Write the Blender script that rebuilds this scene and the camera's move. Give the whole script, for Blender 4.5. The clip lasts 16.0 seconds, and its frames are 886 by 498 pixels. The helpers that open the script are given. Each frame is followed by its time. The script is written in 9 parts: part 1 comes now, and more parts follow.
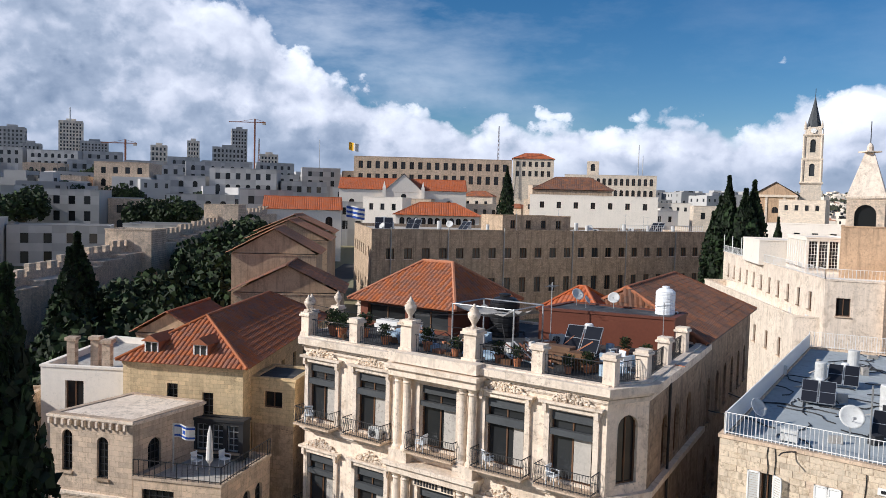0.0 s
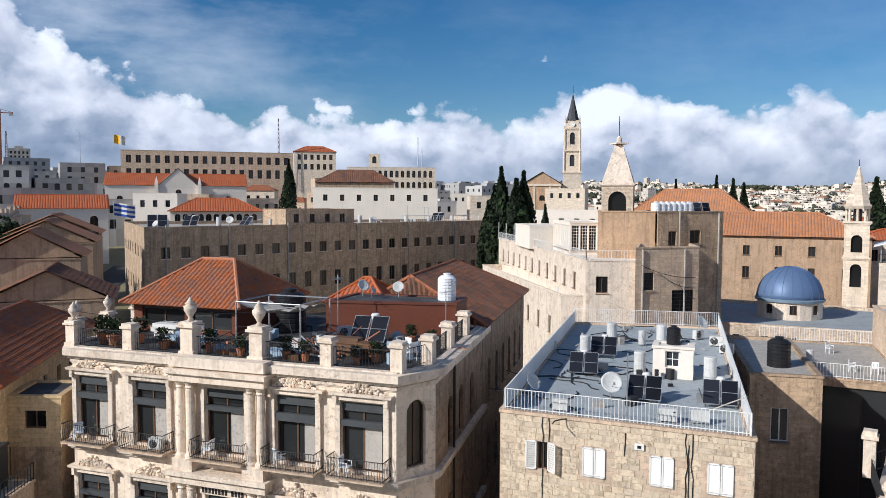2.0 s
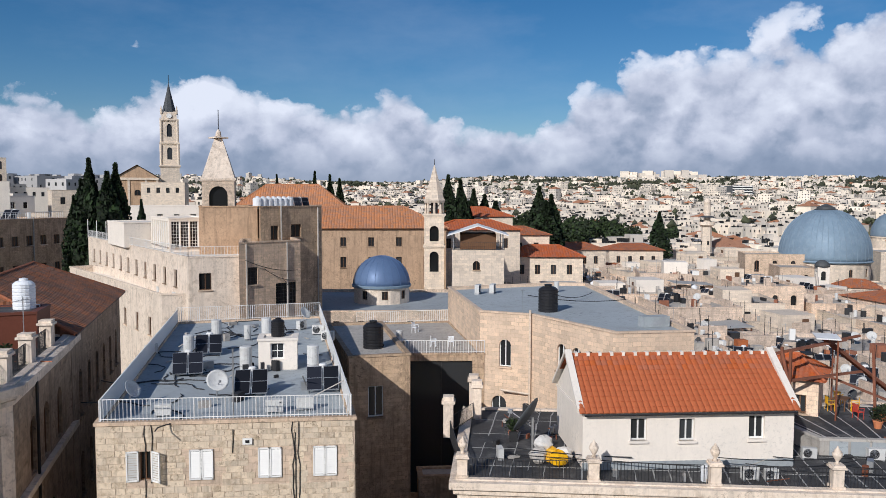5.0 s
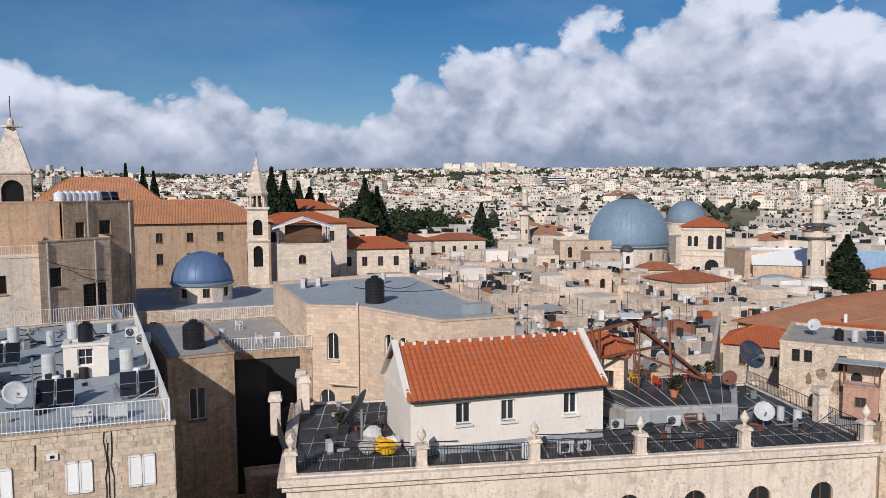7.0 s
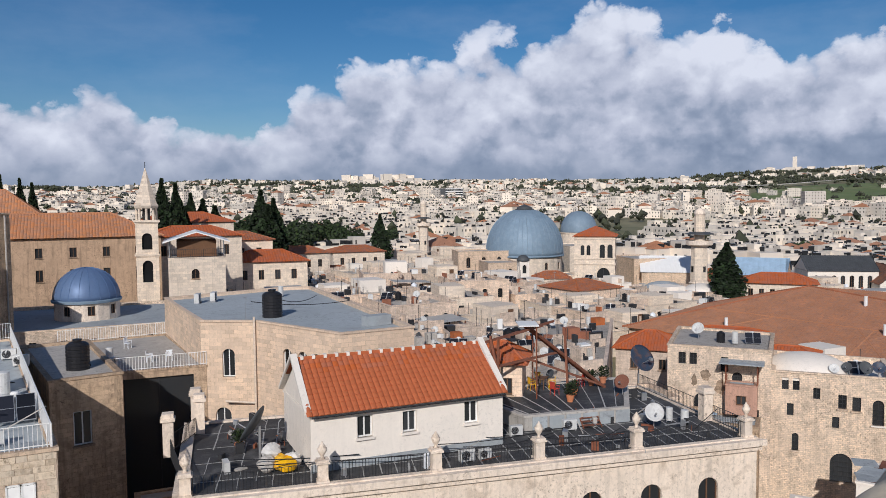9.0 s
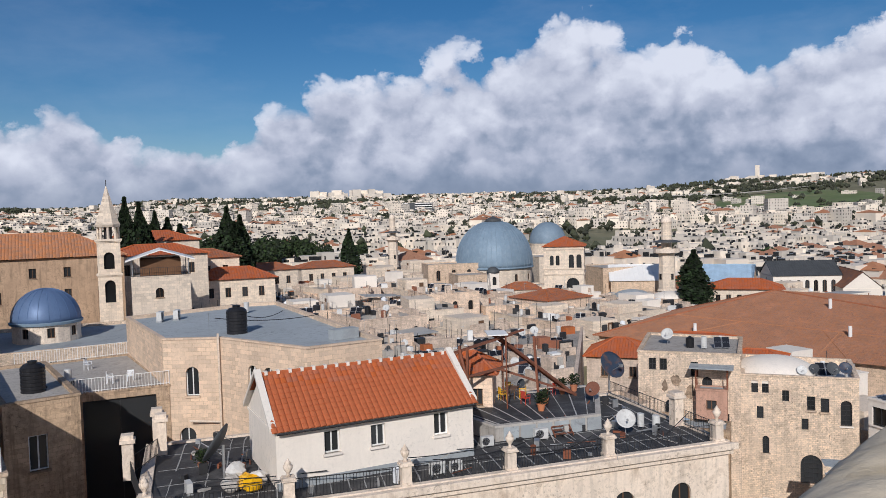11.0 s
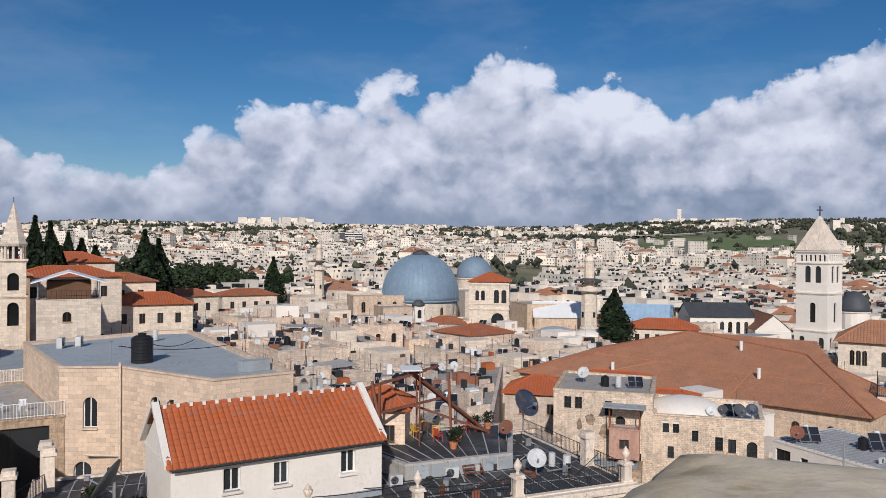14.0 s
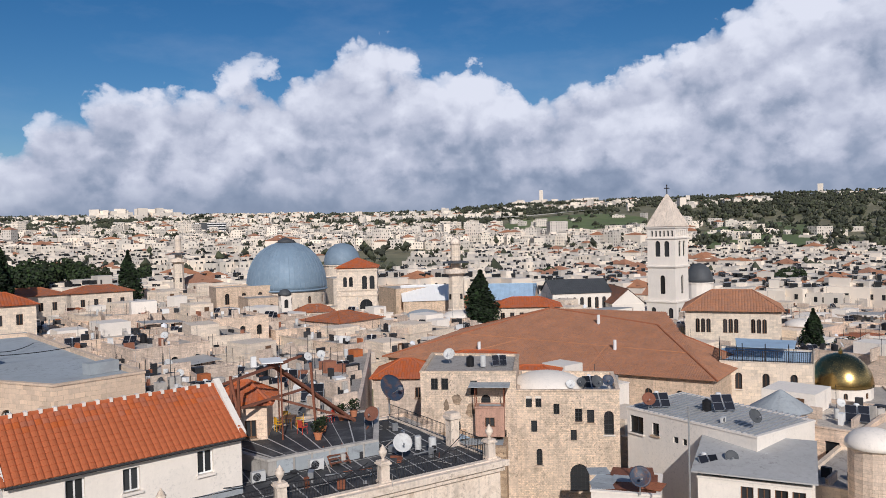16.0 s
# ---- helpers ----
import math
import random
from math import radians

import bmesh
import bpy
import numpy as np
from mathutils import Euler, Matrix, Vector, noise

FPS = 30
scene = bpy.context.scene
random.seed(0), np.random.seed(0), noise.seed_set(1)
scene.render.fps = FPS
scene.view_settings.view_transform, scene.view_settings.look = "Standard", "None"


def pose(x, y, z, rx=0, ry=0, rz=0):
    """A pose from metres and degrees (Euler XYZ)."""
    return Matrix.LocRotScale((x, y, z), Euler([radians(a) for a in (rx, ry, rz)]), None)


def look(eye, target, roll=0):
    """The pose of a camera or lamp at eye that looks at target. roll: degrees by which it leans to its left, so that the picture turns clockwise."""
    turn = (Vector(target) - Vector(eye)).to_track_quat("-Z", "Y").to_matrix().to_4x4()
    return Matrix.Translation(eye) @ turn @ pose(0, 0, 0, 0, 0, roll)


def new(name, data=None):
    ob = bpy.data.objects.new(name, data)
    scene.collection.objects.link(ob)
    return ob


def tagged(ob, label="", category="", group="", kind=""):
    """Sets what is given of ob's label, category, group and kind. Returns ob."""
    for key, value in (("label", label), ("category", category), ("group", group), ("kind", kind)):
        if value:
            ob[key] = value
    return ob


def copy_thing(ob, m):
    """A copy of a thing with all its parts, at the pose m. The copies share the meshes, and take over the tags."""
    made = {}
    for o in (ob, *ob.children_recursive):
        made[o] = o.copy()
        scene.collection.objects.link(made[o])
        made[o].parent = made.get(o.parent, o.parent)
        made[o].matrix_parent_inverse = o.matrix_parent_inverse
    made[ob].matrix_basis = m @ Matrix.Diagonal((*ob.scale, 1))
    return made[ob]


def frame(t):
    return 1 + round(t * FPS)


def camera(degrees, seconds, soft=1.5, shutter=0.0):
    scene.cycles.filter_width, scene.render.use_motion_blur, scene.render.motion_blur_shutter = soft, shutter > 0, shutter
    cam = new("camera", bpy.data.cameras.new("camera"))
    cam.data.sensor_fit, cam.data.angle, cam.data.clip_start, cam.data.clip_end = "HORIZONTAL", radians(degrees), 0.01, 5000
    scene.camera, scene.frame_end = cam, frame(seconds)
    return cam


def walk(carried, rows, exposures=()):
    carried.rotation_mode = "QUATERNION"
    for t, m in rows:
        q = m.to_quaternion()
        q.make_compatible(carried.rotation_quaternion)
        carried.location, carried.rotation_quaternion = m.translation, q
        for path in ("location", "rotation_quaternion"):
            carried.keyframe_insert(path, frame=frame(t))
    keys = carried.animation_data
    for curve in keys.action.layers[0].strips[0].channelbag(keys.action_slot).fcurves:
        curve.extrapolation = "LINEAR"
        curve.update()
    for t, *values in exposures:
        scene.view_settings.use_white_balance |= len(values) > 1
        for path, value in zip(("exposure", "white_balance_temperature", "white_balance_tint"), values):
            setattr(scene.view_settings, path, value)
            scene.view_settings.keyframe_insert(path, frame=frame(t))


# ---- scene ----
cam = camera(59.75, 16.0, soft=0.85)
PATH = [
    (0.0, pose(-0.17, 0.18, 25.01, 86.73, -1.56, -0.56)),
    (0.5, pose(-0.11, 0.17, 24.99, 85.94, -1.07, -3.33)),
    (1.0, pose(-0.14, 0.16, 25.00, 86.11, -0.70, -7.84)),
    (1.5, pose(-0.13, 0.07, 25.00, 86.28, -0.38, -11.51)),
    (2.0, pose(-0.11, 0.14, 24.99, 86.46, -0.25, -16.50)),
    (2.5, pose(0.01, 0.10, 25.01, 86.16, -0.37, -21.41)),
    (3.0, pose(0.04, 0.06, 24.97, 86.30, -0.39, -25.80)),
    (3.5, pose(0.08, 0.03, 24.98, 86.04, -0.31, -29.87)),
    (4.0, pose(0.09, -0.02, 24.97, 86.31, -0.25, -34.47)),
    (4.5, pose(0.03, -0.02, 24.99, 86.03, -0.21, -39.32)),
    (5.0, pose(-0.03, 0.03, 25.00, 86.19, -0.18, -45.33)),
    (5.2, pose(-0.02, -0.10, 24.98, 86.13, -0.19, -47.43)),
    (7.3, pose(0.09, -0.12, 25.02, 85.84, 0.13, -58.69)),
    (7.5, pose(0.11, -0.15, 25.00, 86.10, -0.03, -58.96)),
    (8.0, pose(0.09, -0.12, 25.05, 86.50, -0.21, -60.79)),
    (8.5, pose(0.06, -0.11, 25.04, 86.50, 0.07, -63.04)),
    (9.0, pose(0.03, -0.12, 25.00, 86.40, 0.47, -65.65)),
    (9.2, pose(0.05, -0.14, 25.03, 86.47, 0.46, -67.03)),
    (11.3, pose(0.71, -0.10, 24.61, 87.51, 1.60, -67.96)),
    (11.5, pose(0.69, -0.08, 24.59, 88.16, 0.79, -68.14)),
    (12.0, pose(0.67, -0.25, 24.74, 87.99, -0.27, -71.97)),
    (12.5, pose(0.67, -0.50, 24.76, 88.56, 0.40, -69.83)),
    (13.0, pose(1.13, -0.38, 24.69, 89.21, 0.70, -69.06)),
    (13.5, pose(1.30, -0.52, 24.66, 89.86, 0.03, -70.71)),
    (14.0, pose(1.47, -0.67, 24.74, 89.76, -0.45, -73.06)),
    (14.5, pose(1.81, -0.75, 24.65, 89.38, -0.70, -71.60)),
    (15.0, pose(1.90, -0.85, 24.71, 89.37, 0.24, -76.67)),
    (15.5, pose(2.05, -0.90, 24.79, 90.80, -0.64, -80.28)),
    (16.0, pose(2.15, -1.15, 24.72, 88.59, 1.35, -82.77)),
]
EXPOSURES = [(0.0, 0.05, 5750, 9), (3.5, -0.2, 5600, 8), (5.0, -0.33, 5650, 10), (9.0, -0.46, 5700, 11), (12.5, -0.45, 5700, 11), (16.0, -0.42, 5750, 12)]
walk(cam, PATH, EXPOSURES)

# ---- sky, sun ----
SUN_AZ, SUN_EL = radians(-104), radians(29.5)
sun = new("sun", bpy.data.lights.new("sun", "SUN"))
sun.data.energy, sun.data.angle, sun.data.color = 5.0, radians(0.6), (1.0, 0.89, 0.75)
sun_way = Vector((math.sin(SUN_AZ) * math.cos(SUN_EL), math.cos(SUN_AZ) * math.cos(SUN_EL), math.sin(SUN_EL)))
sun.matrix_world = look(sun_way * 300, (0, 0, 0))

world = bpy.data.worlds.new("sky")
scene.world = world
world.use_nodes = True


class Nodes:
    """Short hand for node trees."""

    def __init__(self, tree):
        self.t = tree
        tree.nodes.clear()

    def n(self, kind, ins=(), **props):
        node = self.t.nodes.new(kind)
        for k, v in props.items():
            if k == "operation":
                node.operation = v
            elif k == "blend_type":
                node.blend_type = v
            elif k == "data_type":
                node.data_type = v
            elif k == "noise_dimensions":
                node.noise_dimensions = v
            elif k == "feature":
                node.feature = v
        for k, v in (ins.items() if isinstance(ins, dict) else enumerate(ins)):
            if v is None:
                continue
            if isinstance(v, bpy.types.NodeSocket):
                self.t.links.new(v, node.inputs[k])
            else:
                node.inputs[k].default_value = v
        return node

    def math(self, op, *ins):
        return self.n("ShaderNodeMath", ins, operation=op).outputs[0]

    def vec(self, op, *ins):
        return self.n("ShaderNodeVectorMath", ins, operation=op).outputs[0]

    def mix(self, fac, a, b, blend="MIX"):
        m = self.n("ShaderNodeMix", {0: fac, 6: a, 7: b}, data_type="RGBA", blend_type=blend)
        return m.outputs[2]

    def ramp(self, fac, stops, mode="LINEAR"):
        r = self.n("ShaderNodeValToRGB", (fac,))
        e = r.color_ramp
        e.interpolation = mode
        while len(e.elements) < len(stops):
            e.elements.new(0.5)
        for el, (p, col) in zip(e.elements, stops):
            el.position = p
            el.color = col if len(col) == 4 else (*col, 1)
        return r.outputs[0]

    def noise(self, vec, scale, detail=4, rough=0.55, distort=0.0):
        return self.n("ShaderNodeTexNoise", {"Vector": vec, "Scale": scale, "Detail": detail, "Roughness": rough, "Distortion": distort}).outputs[0]


def build_sky():
    N = Nodes(world.node_tree)
    sky = N.n("ShaderNodeTexSky")
    sky.sky_type, sky.sun_disc = "NISHITA", False
    sky.sun_elevation, sky.sun_rotation = SUN_EL, SUN_AZ
    sky.altitude, sky.air_density, sky.dust_density, sky.ozone_density = 780, 1.0, 0.3, 2.0
    way = N.n("ShaderNodeTexCoord").outputs["Generated"]
    sx, sy, sz = N.n("ShaderNodeSeparateXYZ", (way,)).outputs
    az = N.math("MULTIPLY", N.math("ARCTAN2", sx, sy), 180 / math.pi)
    el = N.math("MULTIPLY", N.math("ARCSINE", sz), 180 / math.pi)
    # cloud tops by compass direction, degrees of elevation
    tops = [(-180, 22), (-60, 26), (-28, 21), (-14, 15), (-8, 9), (0, 7.6), (12, 7.2), (20, 8.4), (28, 10.0), (34, 8.2), (41, 8.6), (47, 7.0), (52, 6.9), (57, 9.6),
            (63, 10.8), (70, 12.4), (77, 13.6), (83, 12.2), (90, 10.6), (97, 12.2), (102, 13.5), (107, 16), (125, 18), (180, 22)]
    top = N.math("MULTIPLY", N.ramp(N.math("DIVIDE", N.math("ADD", az, 180), 360), [((a + 180) / 360, (v / 30, v / 30, v / 30)) for a, v in tops], "EASE"), 30)
    # puffs: warped cells at three sizes pile up into heaps
    flat = N.vec("MULTIPLY", way, (1, 1, 1.25))
    big = N.noise(flat, 5.5, 3, 0.5)

    def heap(vec):
        warp = N.vec("MULTIPLY", N.vec("SUBTRACT", N.n("ShaderNodeTexNoise", {"Vector": vec, "Scale": 15.0, "Detail": 6.0, "Roughness": 0.6}).outputs[1], (0.5, 0.5, 0.5)), (0.085, 0.085, 0.085))
        at = N.vec("ADD", vec, warp)
        total = None
        for scale, share in ((5.6, 0.47), (15.0, 0.33), (37.0, 0.2)):
            c = N.n("ShaderNodeTexVoronoi", {"Vector": at, "Scale": scale, "Smoothness": 0.4}, feature="SMOOTH_F1").outputs[0]
            v = N.math("MULTIPLY", N.math("SUBTRACT", 0.8, c), share)
            total = v if total is None else N.math("ADD", total, v)
        return total

    pile = heap(flat)
    fray = N.math("SUBTRACT", N.noise(flat, 30, 7, 0.6), 0.5)
    lump = N.math("ADD", N.math("MULTIPLY", N.math("SUBTRACT", pile, 0.42), 9.0), N.math("MULTIPLY", fray, 1.3))
    depth = N.math("SUBTRACT", N.math("ADD", top, lump), el)
    dense = N.ramp(N.math("ADD", N.math("MULTIPLY", depth, 0.8), 0.15), [(0, (0, 0, 0)), (0.45, (0.75, 0.75, 0.75)), (1, (1, 1, 1))])
    # thin veils high up on the side of the sun
    veil = N.math("MULTIPLY", N.ramp(N.noise(N.vec("MULTIPLY", way, (1, 1, 3)), 3.2, 7, 0.6), [(0.46, (0, 0, 0)), (0.75, (0.7, 0.7, 0.7))]),
                  N.ramp(N.math("DIVIDE", N.math("ADD", az, 180), 360), [(0.0, (1, 1, 1)), (0.46, (1, 1, 1)), (0.54, (0.12, 0.12, 0.12)), (1, (0.3, 0.3, 0.3))]))
    # relief: lit from the sun's side
    shift = N.vec("ADD", flat, tuple(0.032 * v for v in (sun_way.x * 0.8, sun_way.y * 0.8, 1.0)))
    relief = N.math("ADD", N.math("SUBTRACT", pile, heap(shift)), N.math("MULTIPLY", fray, 0.05))
    rise = N.math("DIVIDE", el, N.math("MAXIMUM", top, 1.0))
    light = N.math("ADD", N.math("ADD", N.math("MULTIPLY", relief, 1.2), N.math("ADD", N.math("MULTIPLY", rise, 0.6), 0.22)), N.math("MULTIPLY", N.math("SUBTRACT", big, 0.5), 0.4))
    grey = N.ramp(N.math("DIVIDE", N.math("ADD", az, 180), 360), [(0.0, (0.2, 0.2, 0.2)), (0.46, (0.2, 0.2, 0.2)), (0.51, (0, 0, 0))])
    light = N.math("SUBTRACT", light, grey)
    tone = N.ramp(light, [(0.0, (0.27, 0.33, 0.44)), (0.25, (0.45, 0.5, 0.6)), (0.5, (0.77, 0.77, 0.84)), (0.85, (1.14, 1.11, 1.12))])
    far = N.ramp(N.math("DIVIDE", el, 5.0), [(0, (0.46, 0.5, 0.57)), (1, (0.33, 0.4, 0.52))])
    cloud = N.mix(N.ramp(N.math("DIVIDE", el, 4.0), [(0.25, (0.75, 0.75, 0.75)), (1, (0, 0, 0))]), tone, far)
    a = N.n("ShaderNodeBackground", {0: N.n("ShaderNodeHueSaturation", {"Saturation": 1.35, "Color": sky.outputs[0]}).outputs[0], 1: 0.075})
    b = N.n("ShaderNodeBackground", {0: cloud, 1: 0.92})
    cover = N.math("MAXIMUM", dense, veil)
    m = N.n("ShaderNodeMixShader", {0: cover, 1: a.outputs[0], 2: b.outputs[0]})
    N.n("ShaderNodeOutputWorld", {0: m.outputs[0]})


build_sky()

# ---- materials ----
MATS = {}


def surface(name, colour, rough=0.85, vary=0.18, grain=6.0, stain=None, stain_amount=0.5, bump=0.25, metal=0.0, blocks=None, streaks=0.0, island=0.0, spec=0.3, each=0.08):
    """A procedural surface: colour that varies at two scales, stains, fine relief; blocks=(w, h) courses of masonry too far off to be pieces."""
    mat = bpy.data.materials.new(name)
    mat.use_nodes = True
    N = Nodes(mat.node_tree)
    pos = N.n("ShaderNodeTexCoord").outputs["Object"]
    rnd = N.n("ShaderNodeObjectInfo").outputs["Random"]
    pos2 = N.vec("ADD", pos, N.n("ShaderNodeCombineXYZ", (N.math("MULTIPLY", rnd, 57.0), N.math("MULTIPLY", rnd, 31.0), 0.0)).outputs[0])
    c = Vector(colour)
    lo, hi = tuple(c * (1 - vary)) + (1,), tuple(Vector((min(1, v) for v in c * (1 + vary)))) + (1,)
    broad = N.noise(pos2, grain * 0.08, 5, 0.6)
    fine = N.noise(pos2, grain, 6, 0.65)
    col = N.mix(N.ramp(N.math("ADD", N.math("MULTIPLY", broad, 0.6), N.math("MULTIPLY", fine, 0.4)), [(0.3, (0, 0, 0)), (0.7, (1, 1, 1))]), lo, hi)
    height = fine
    if blocks:
        w, h = blocks
        sx, sy, sz = N.n("ShaderNodeSeparateXYZ", (pos,)).outputs
        nx, ny, nz = N.n("ShaderNodeSeparateXYZ", (N.n("ShaderNodeNewGeometry").outputs["True Normal"],)).outputs
        along = N.math("SUBTRACT", N.math("MULTIPLY", sx, N.math("ABSOLUTE", ny)), N.math("MULTIPLY", N.math("MULTIPLY", sy, N.math("ABSOLUTE", nx)), N.math("SIGN", N.math("MULTIPLY", nx, ny))))
        at = N.n("ShaderNodeCombineXYZ", (N.math("ADD", along, N.math("MULTIPLY", N.math("SUBTRACT", fine, 0.5), 0.1)), N.math("ADD", sz, N.math("MULTIPLY", N.math("SUBTRACT", N.noise(pos, 1.3, 3), 0.5), 0.12)), 0.0)).outputs[0]
        br = N.n("ShaderNodeTexBrick", {"Vector": at, "Color1": (0.72, 0.72, 0.72, 1), "Color2": (1.12, 1.1, 1.05, 1), "Mortar": (0.55, 0.52, 0.48, 1), "Scale": 1.0, "Mortar Size": 0.011, "Mortar Smooth": 0.3, "Bias": 0.1, "Brick Width": w, "Row Height": h})
        worn = N.ramp(N.noise(pos2, 0.55, 5, 0.65), [(0.34, (0.25, 0.25, 0.25)), (0.6, (0.85, 0.85, 0.85))])
        col = N.mix(worn, col, br.outputs[0], "MULTIPLY")
        height = N.math("SUBTRACT", fine, br.outputs[1])
    if stain:
        spots = N.ramp(N.noise(pos2, grain * 0.16, 8, 0.68, 0.6), [(0.5, (0, 0, 0)), (0.68, (1, 1, 1))])
        col = N.mix(N.math("MULTIPLY", spots, stain_amount), col, (*stain, 1))
        # finer dark pits and chips, denser in some patches than in others
        pits = N.math("MULTIPLY", N.ramp(N.noise(pos2, grain * 0.9, 9, 0.72), [(0.53, (0, 0, 0)), (0.63, (1, 1, 1))]), N.ramp(N.noise(pos2, grain * 0.06, 4, 0.6), [(0.4, (0.1, 0.1, 0.1)), (0.62, (1, 1, 1))]))
        col = N.mix(N.math("MULTIPLY", pits, min(0.9, stain_amount * 1.15)), col, tuple(Vector(stain) * 0.55) + (1,))
    if streaks:
        run = N.ramp(N.noise(N.vec("MULTIPLY", pos2, (1, 1, 0.07)), 2.6, 6, 0.7), [(0.5, (0, 0, 0)), (0.64, (1, 1, 1))])
        col = N.mix(N.math("MULTIPLY", run, streaks), col, tuple(c * 0.36) + (1,))
    one = N.n("ShaderNodeNewGeometry").outputs["Random Per Island"] if island else rnd
    amount = island or each
    if amount:
        col = N.n("ShaderNodeHueSaturation", {"Value": N.math("ADD", 1 - amount, N.math("MULTIPLY", one, 2 * amount)), "Saturation": N.math("ADD", 1 - amount * 0.7, N.math("MULTIPLY", one, 1.4 * amount)), "Color": col}).outputs[0]
    bn = N.n("ShaderNodeBump", {"Strength": bump, "Distance": 0.05, "Height": height}) if bump else None
    p = N.n("ShaderNodeBsdfPrincipled", {"Base Color": col, "Roughness": N.math("ADD", rough - 0.06, N.math("MULTIPLY", fine, 0.12)), "Metallic": metal, "Specular IOR Level": spec, "Normal": bn.outputs[0] if bn else None})
    N.n("ShaderNodeOutputMaterial", {0: p.outputs[0]})
    MATS[name] = mat
    return mat


STONE = surface("limestone", (0.665, 0.515, 0.385), stain=(0.24, 0.19, 0.14), stain_amount=0.45, streaks=0.35, blocks=(0.55, 0.28))
PALE = surface("pale_dressed_stone", (0.80, 0.68, 0.555), stain=(0.33, 0.24, 0.16), stain_amount=0.55, streaks=0.3, bump=0.4)
ASHLAR = surface("pink_ashlar", (0.738, 0.568, 0.419), stain=(0.5, 0.4, 0.3), stain_amount=0.25, streaks=0.12, blocks=(0.62, 0.3))
RUBBLE = surface("rubble_stone", (0.79, 0.635, 0.49), vary=0.26, stain=(0.24, 0.19, 0.14), stain_amount=0.55, streaks=0.3, blocks=(0.25, 0.15), bump=0.8)
OCHRE = surface("ochre_plaster", (0.512, 0.353, 0.229), vary=0.24, stain=(0.28, 0.2, 0.13), stain_amount=0.65, streaks=0.5)
TAN = surface("weathered_tan_plaster", (0.543, 0.402, 0.275), vary=0.3, stain=(0.26, 0.19, 0.13), stain_amount=0.8, streaks=0.65, blocks=(0.5, 0.27))
# black stains, plus the narrow street's shade put into a darker base colour
SOOT_SHADED = surface("soot_and_shade_stone", (0.4, 0.3, 0.215), vary=0.32, stain=(0.12, 0.09, 0.065), stain_amount=0.8, streaks=0.7, blocks=(0.5, 0.27))
YELLOWWASH = surface("yellow_limewash", (0.68, 0.52, 0.31), vary=0.2, stain=(0.34, 0.25, 0.15), stain_amount=0.5, streaks=0.25, blocks=(0.45, 0.24))
WHITE = surface("white_render", (0.82, 0.75, 0.66), vary=0.06, stain=(0.6, 0.56, 0.5), stain_amount=0.25, streaks=0.06, bump=0.1)
CREAM = surface("cream_stone", (0.758, 0.647, 0.526), vary=0.1, stain=(0.5, 0.43, 0.34), stain_amount=0.3, streaks=0.2, blocks=(0.7, 0.4))
TOWN = surface("old_town_stone", (0.765, 0.605, 0.475), vary=0.27, stain=(0.32, 0.26, 0.2), stain_amount=0.5, streaks=0.35, each=0.22, blocks=(0.5, 0.26))
TOWNROOF = surface("old_town_flat_roof", (0.5, 0.45, 0.39), stain=(0.2, 0.18, 0.16), stain_amount=0.65, each=0.25)
GREYROOF = surface("blue_grey_roof_sheet", (0.36, 0.39, 0.405), vary=0.14, stain=(0.23, 0.235, 0.24), stain_amount=0.5, grain=3)
PALESHEET = surface("pale_grey_roof_sheet", (0.43, 0.425, 0.41), vary=0.14, stain=(0.34, 0.32, 0.3), stain_amount=0.5, grain=3)
DARKROOF = surface("dark_felt_roof", (0.05, 0.05, 0.052), vary=0.4, stain=(0.17, 0.165, 0.16), stain_amount=0.55, grain=5, rough=0.7)
CONCRETE = surface("concrete", (0.45, 0.42, 0.38), stain=(0.25, 0.23, 0.21), streaks=0.3)
TILE_NEW = surface("new_orange_tile", (0.43, 0.125, 0.05), vary=0.14, island=0.1, rough=0.7, bump=0.1)
TILE = surface("old_red_tile", (0.36, 0.135, 0.068), vary=0.25, island=0.18, stain=(0.16, 0.09, 0.06), stain_amount=0.5, rough=0.85)
TILE_SAND = surface("sandy_orange_tile", (0.48, 0.225, 0.115), vary=0.22, island=0.16, stain=(0.3, 0.16, 0.09), stain_amount=0.45)
TILE_DARK = surface("dark_brown_tile", (0.2, 0.1, 0.065), vary=0.35, island=0.3, stain=(0.08, 0.05, 0.04), stain_amount=0.5)
TILE_BROWN = surface("earth_brown_tile", (0.42, 0.205, 0.115), vary=0.22, island=0.1, stain=(0.22, 0.12, 0.08), stain_amount=0.5)
LEAD = surface("weathered_lead_blue", (0.2, 0.27, 0.34), vary=0.15, stain=(0.3, 0.35, 0.4), stain_amount=0.4, rough=0.6, metal=0.1, bump=0.1)
BLUEDOME = surface("blue_painted_metal", (0.12, 0.19, 0.34), vary=0.15, rough=0.48, metal=0.15, bump=0.03)
GOLD = surface("gilded_metal", (0.46, 0.33, 0.13), vary=0.3, rough=0.26, metal=1.0, bump=0.05)
IRON = surface("black_iron", (0.03, 0.03, 0.032), rough=0.55, bump=0.1)
STEEL = surface("galvanised_steel", (0.5, 0.51, 0.52), rough=0.4, metal=0.7, stain=(0.3, 0.25, 0.2), stain_amount=0.3)
RUST = surface("rusted_steel", (0.22, 0.085, 0.05), vary=0.35, rough=0.8, stain=(0.1, 0.05, 0.03))
WHITEPAINT = surface("white_paint", (0.8, 0.79, 0.76), vary=0.05, rough=0.5, bump=0.05)
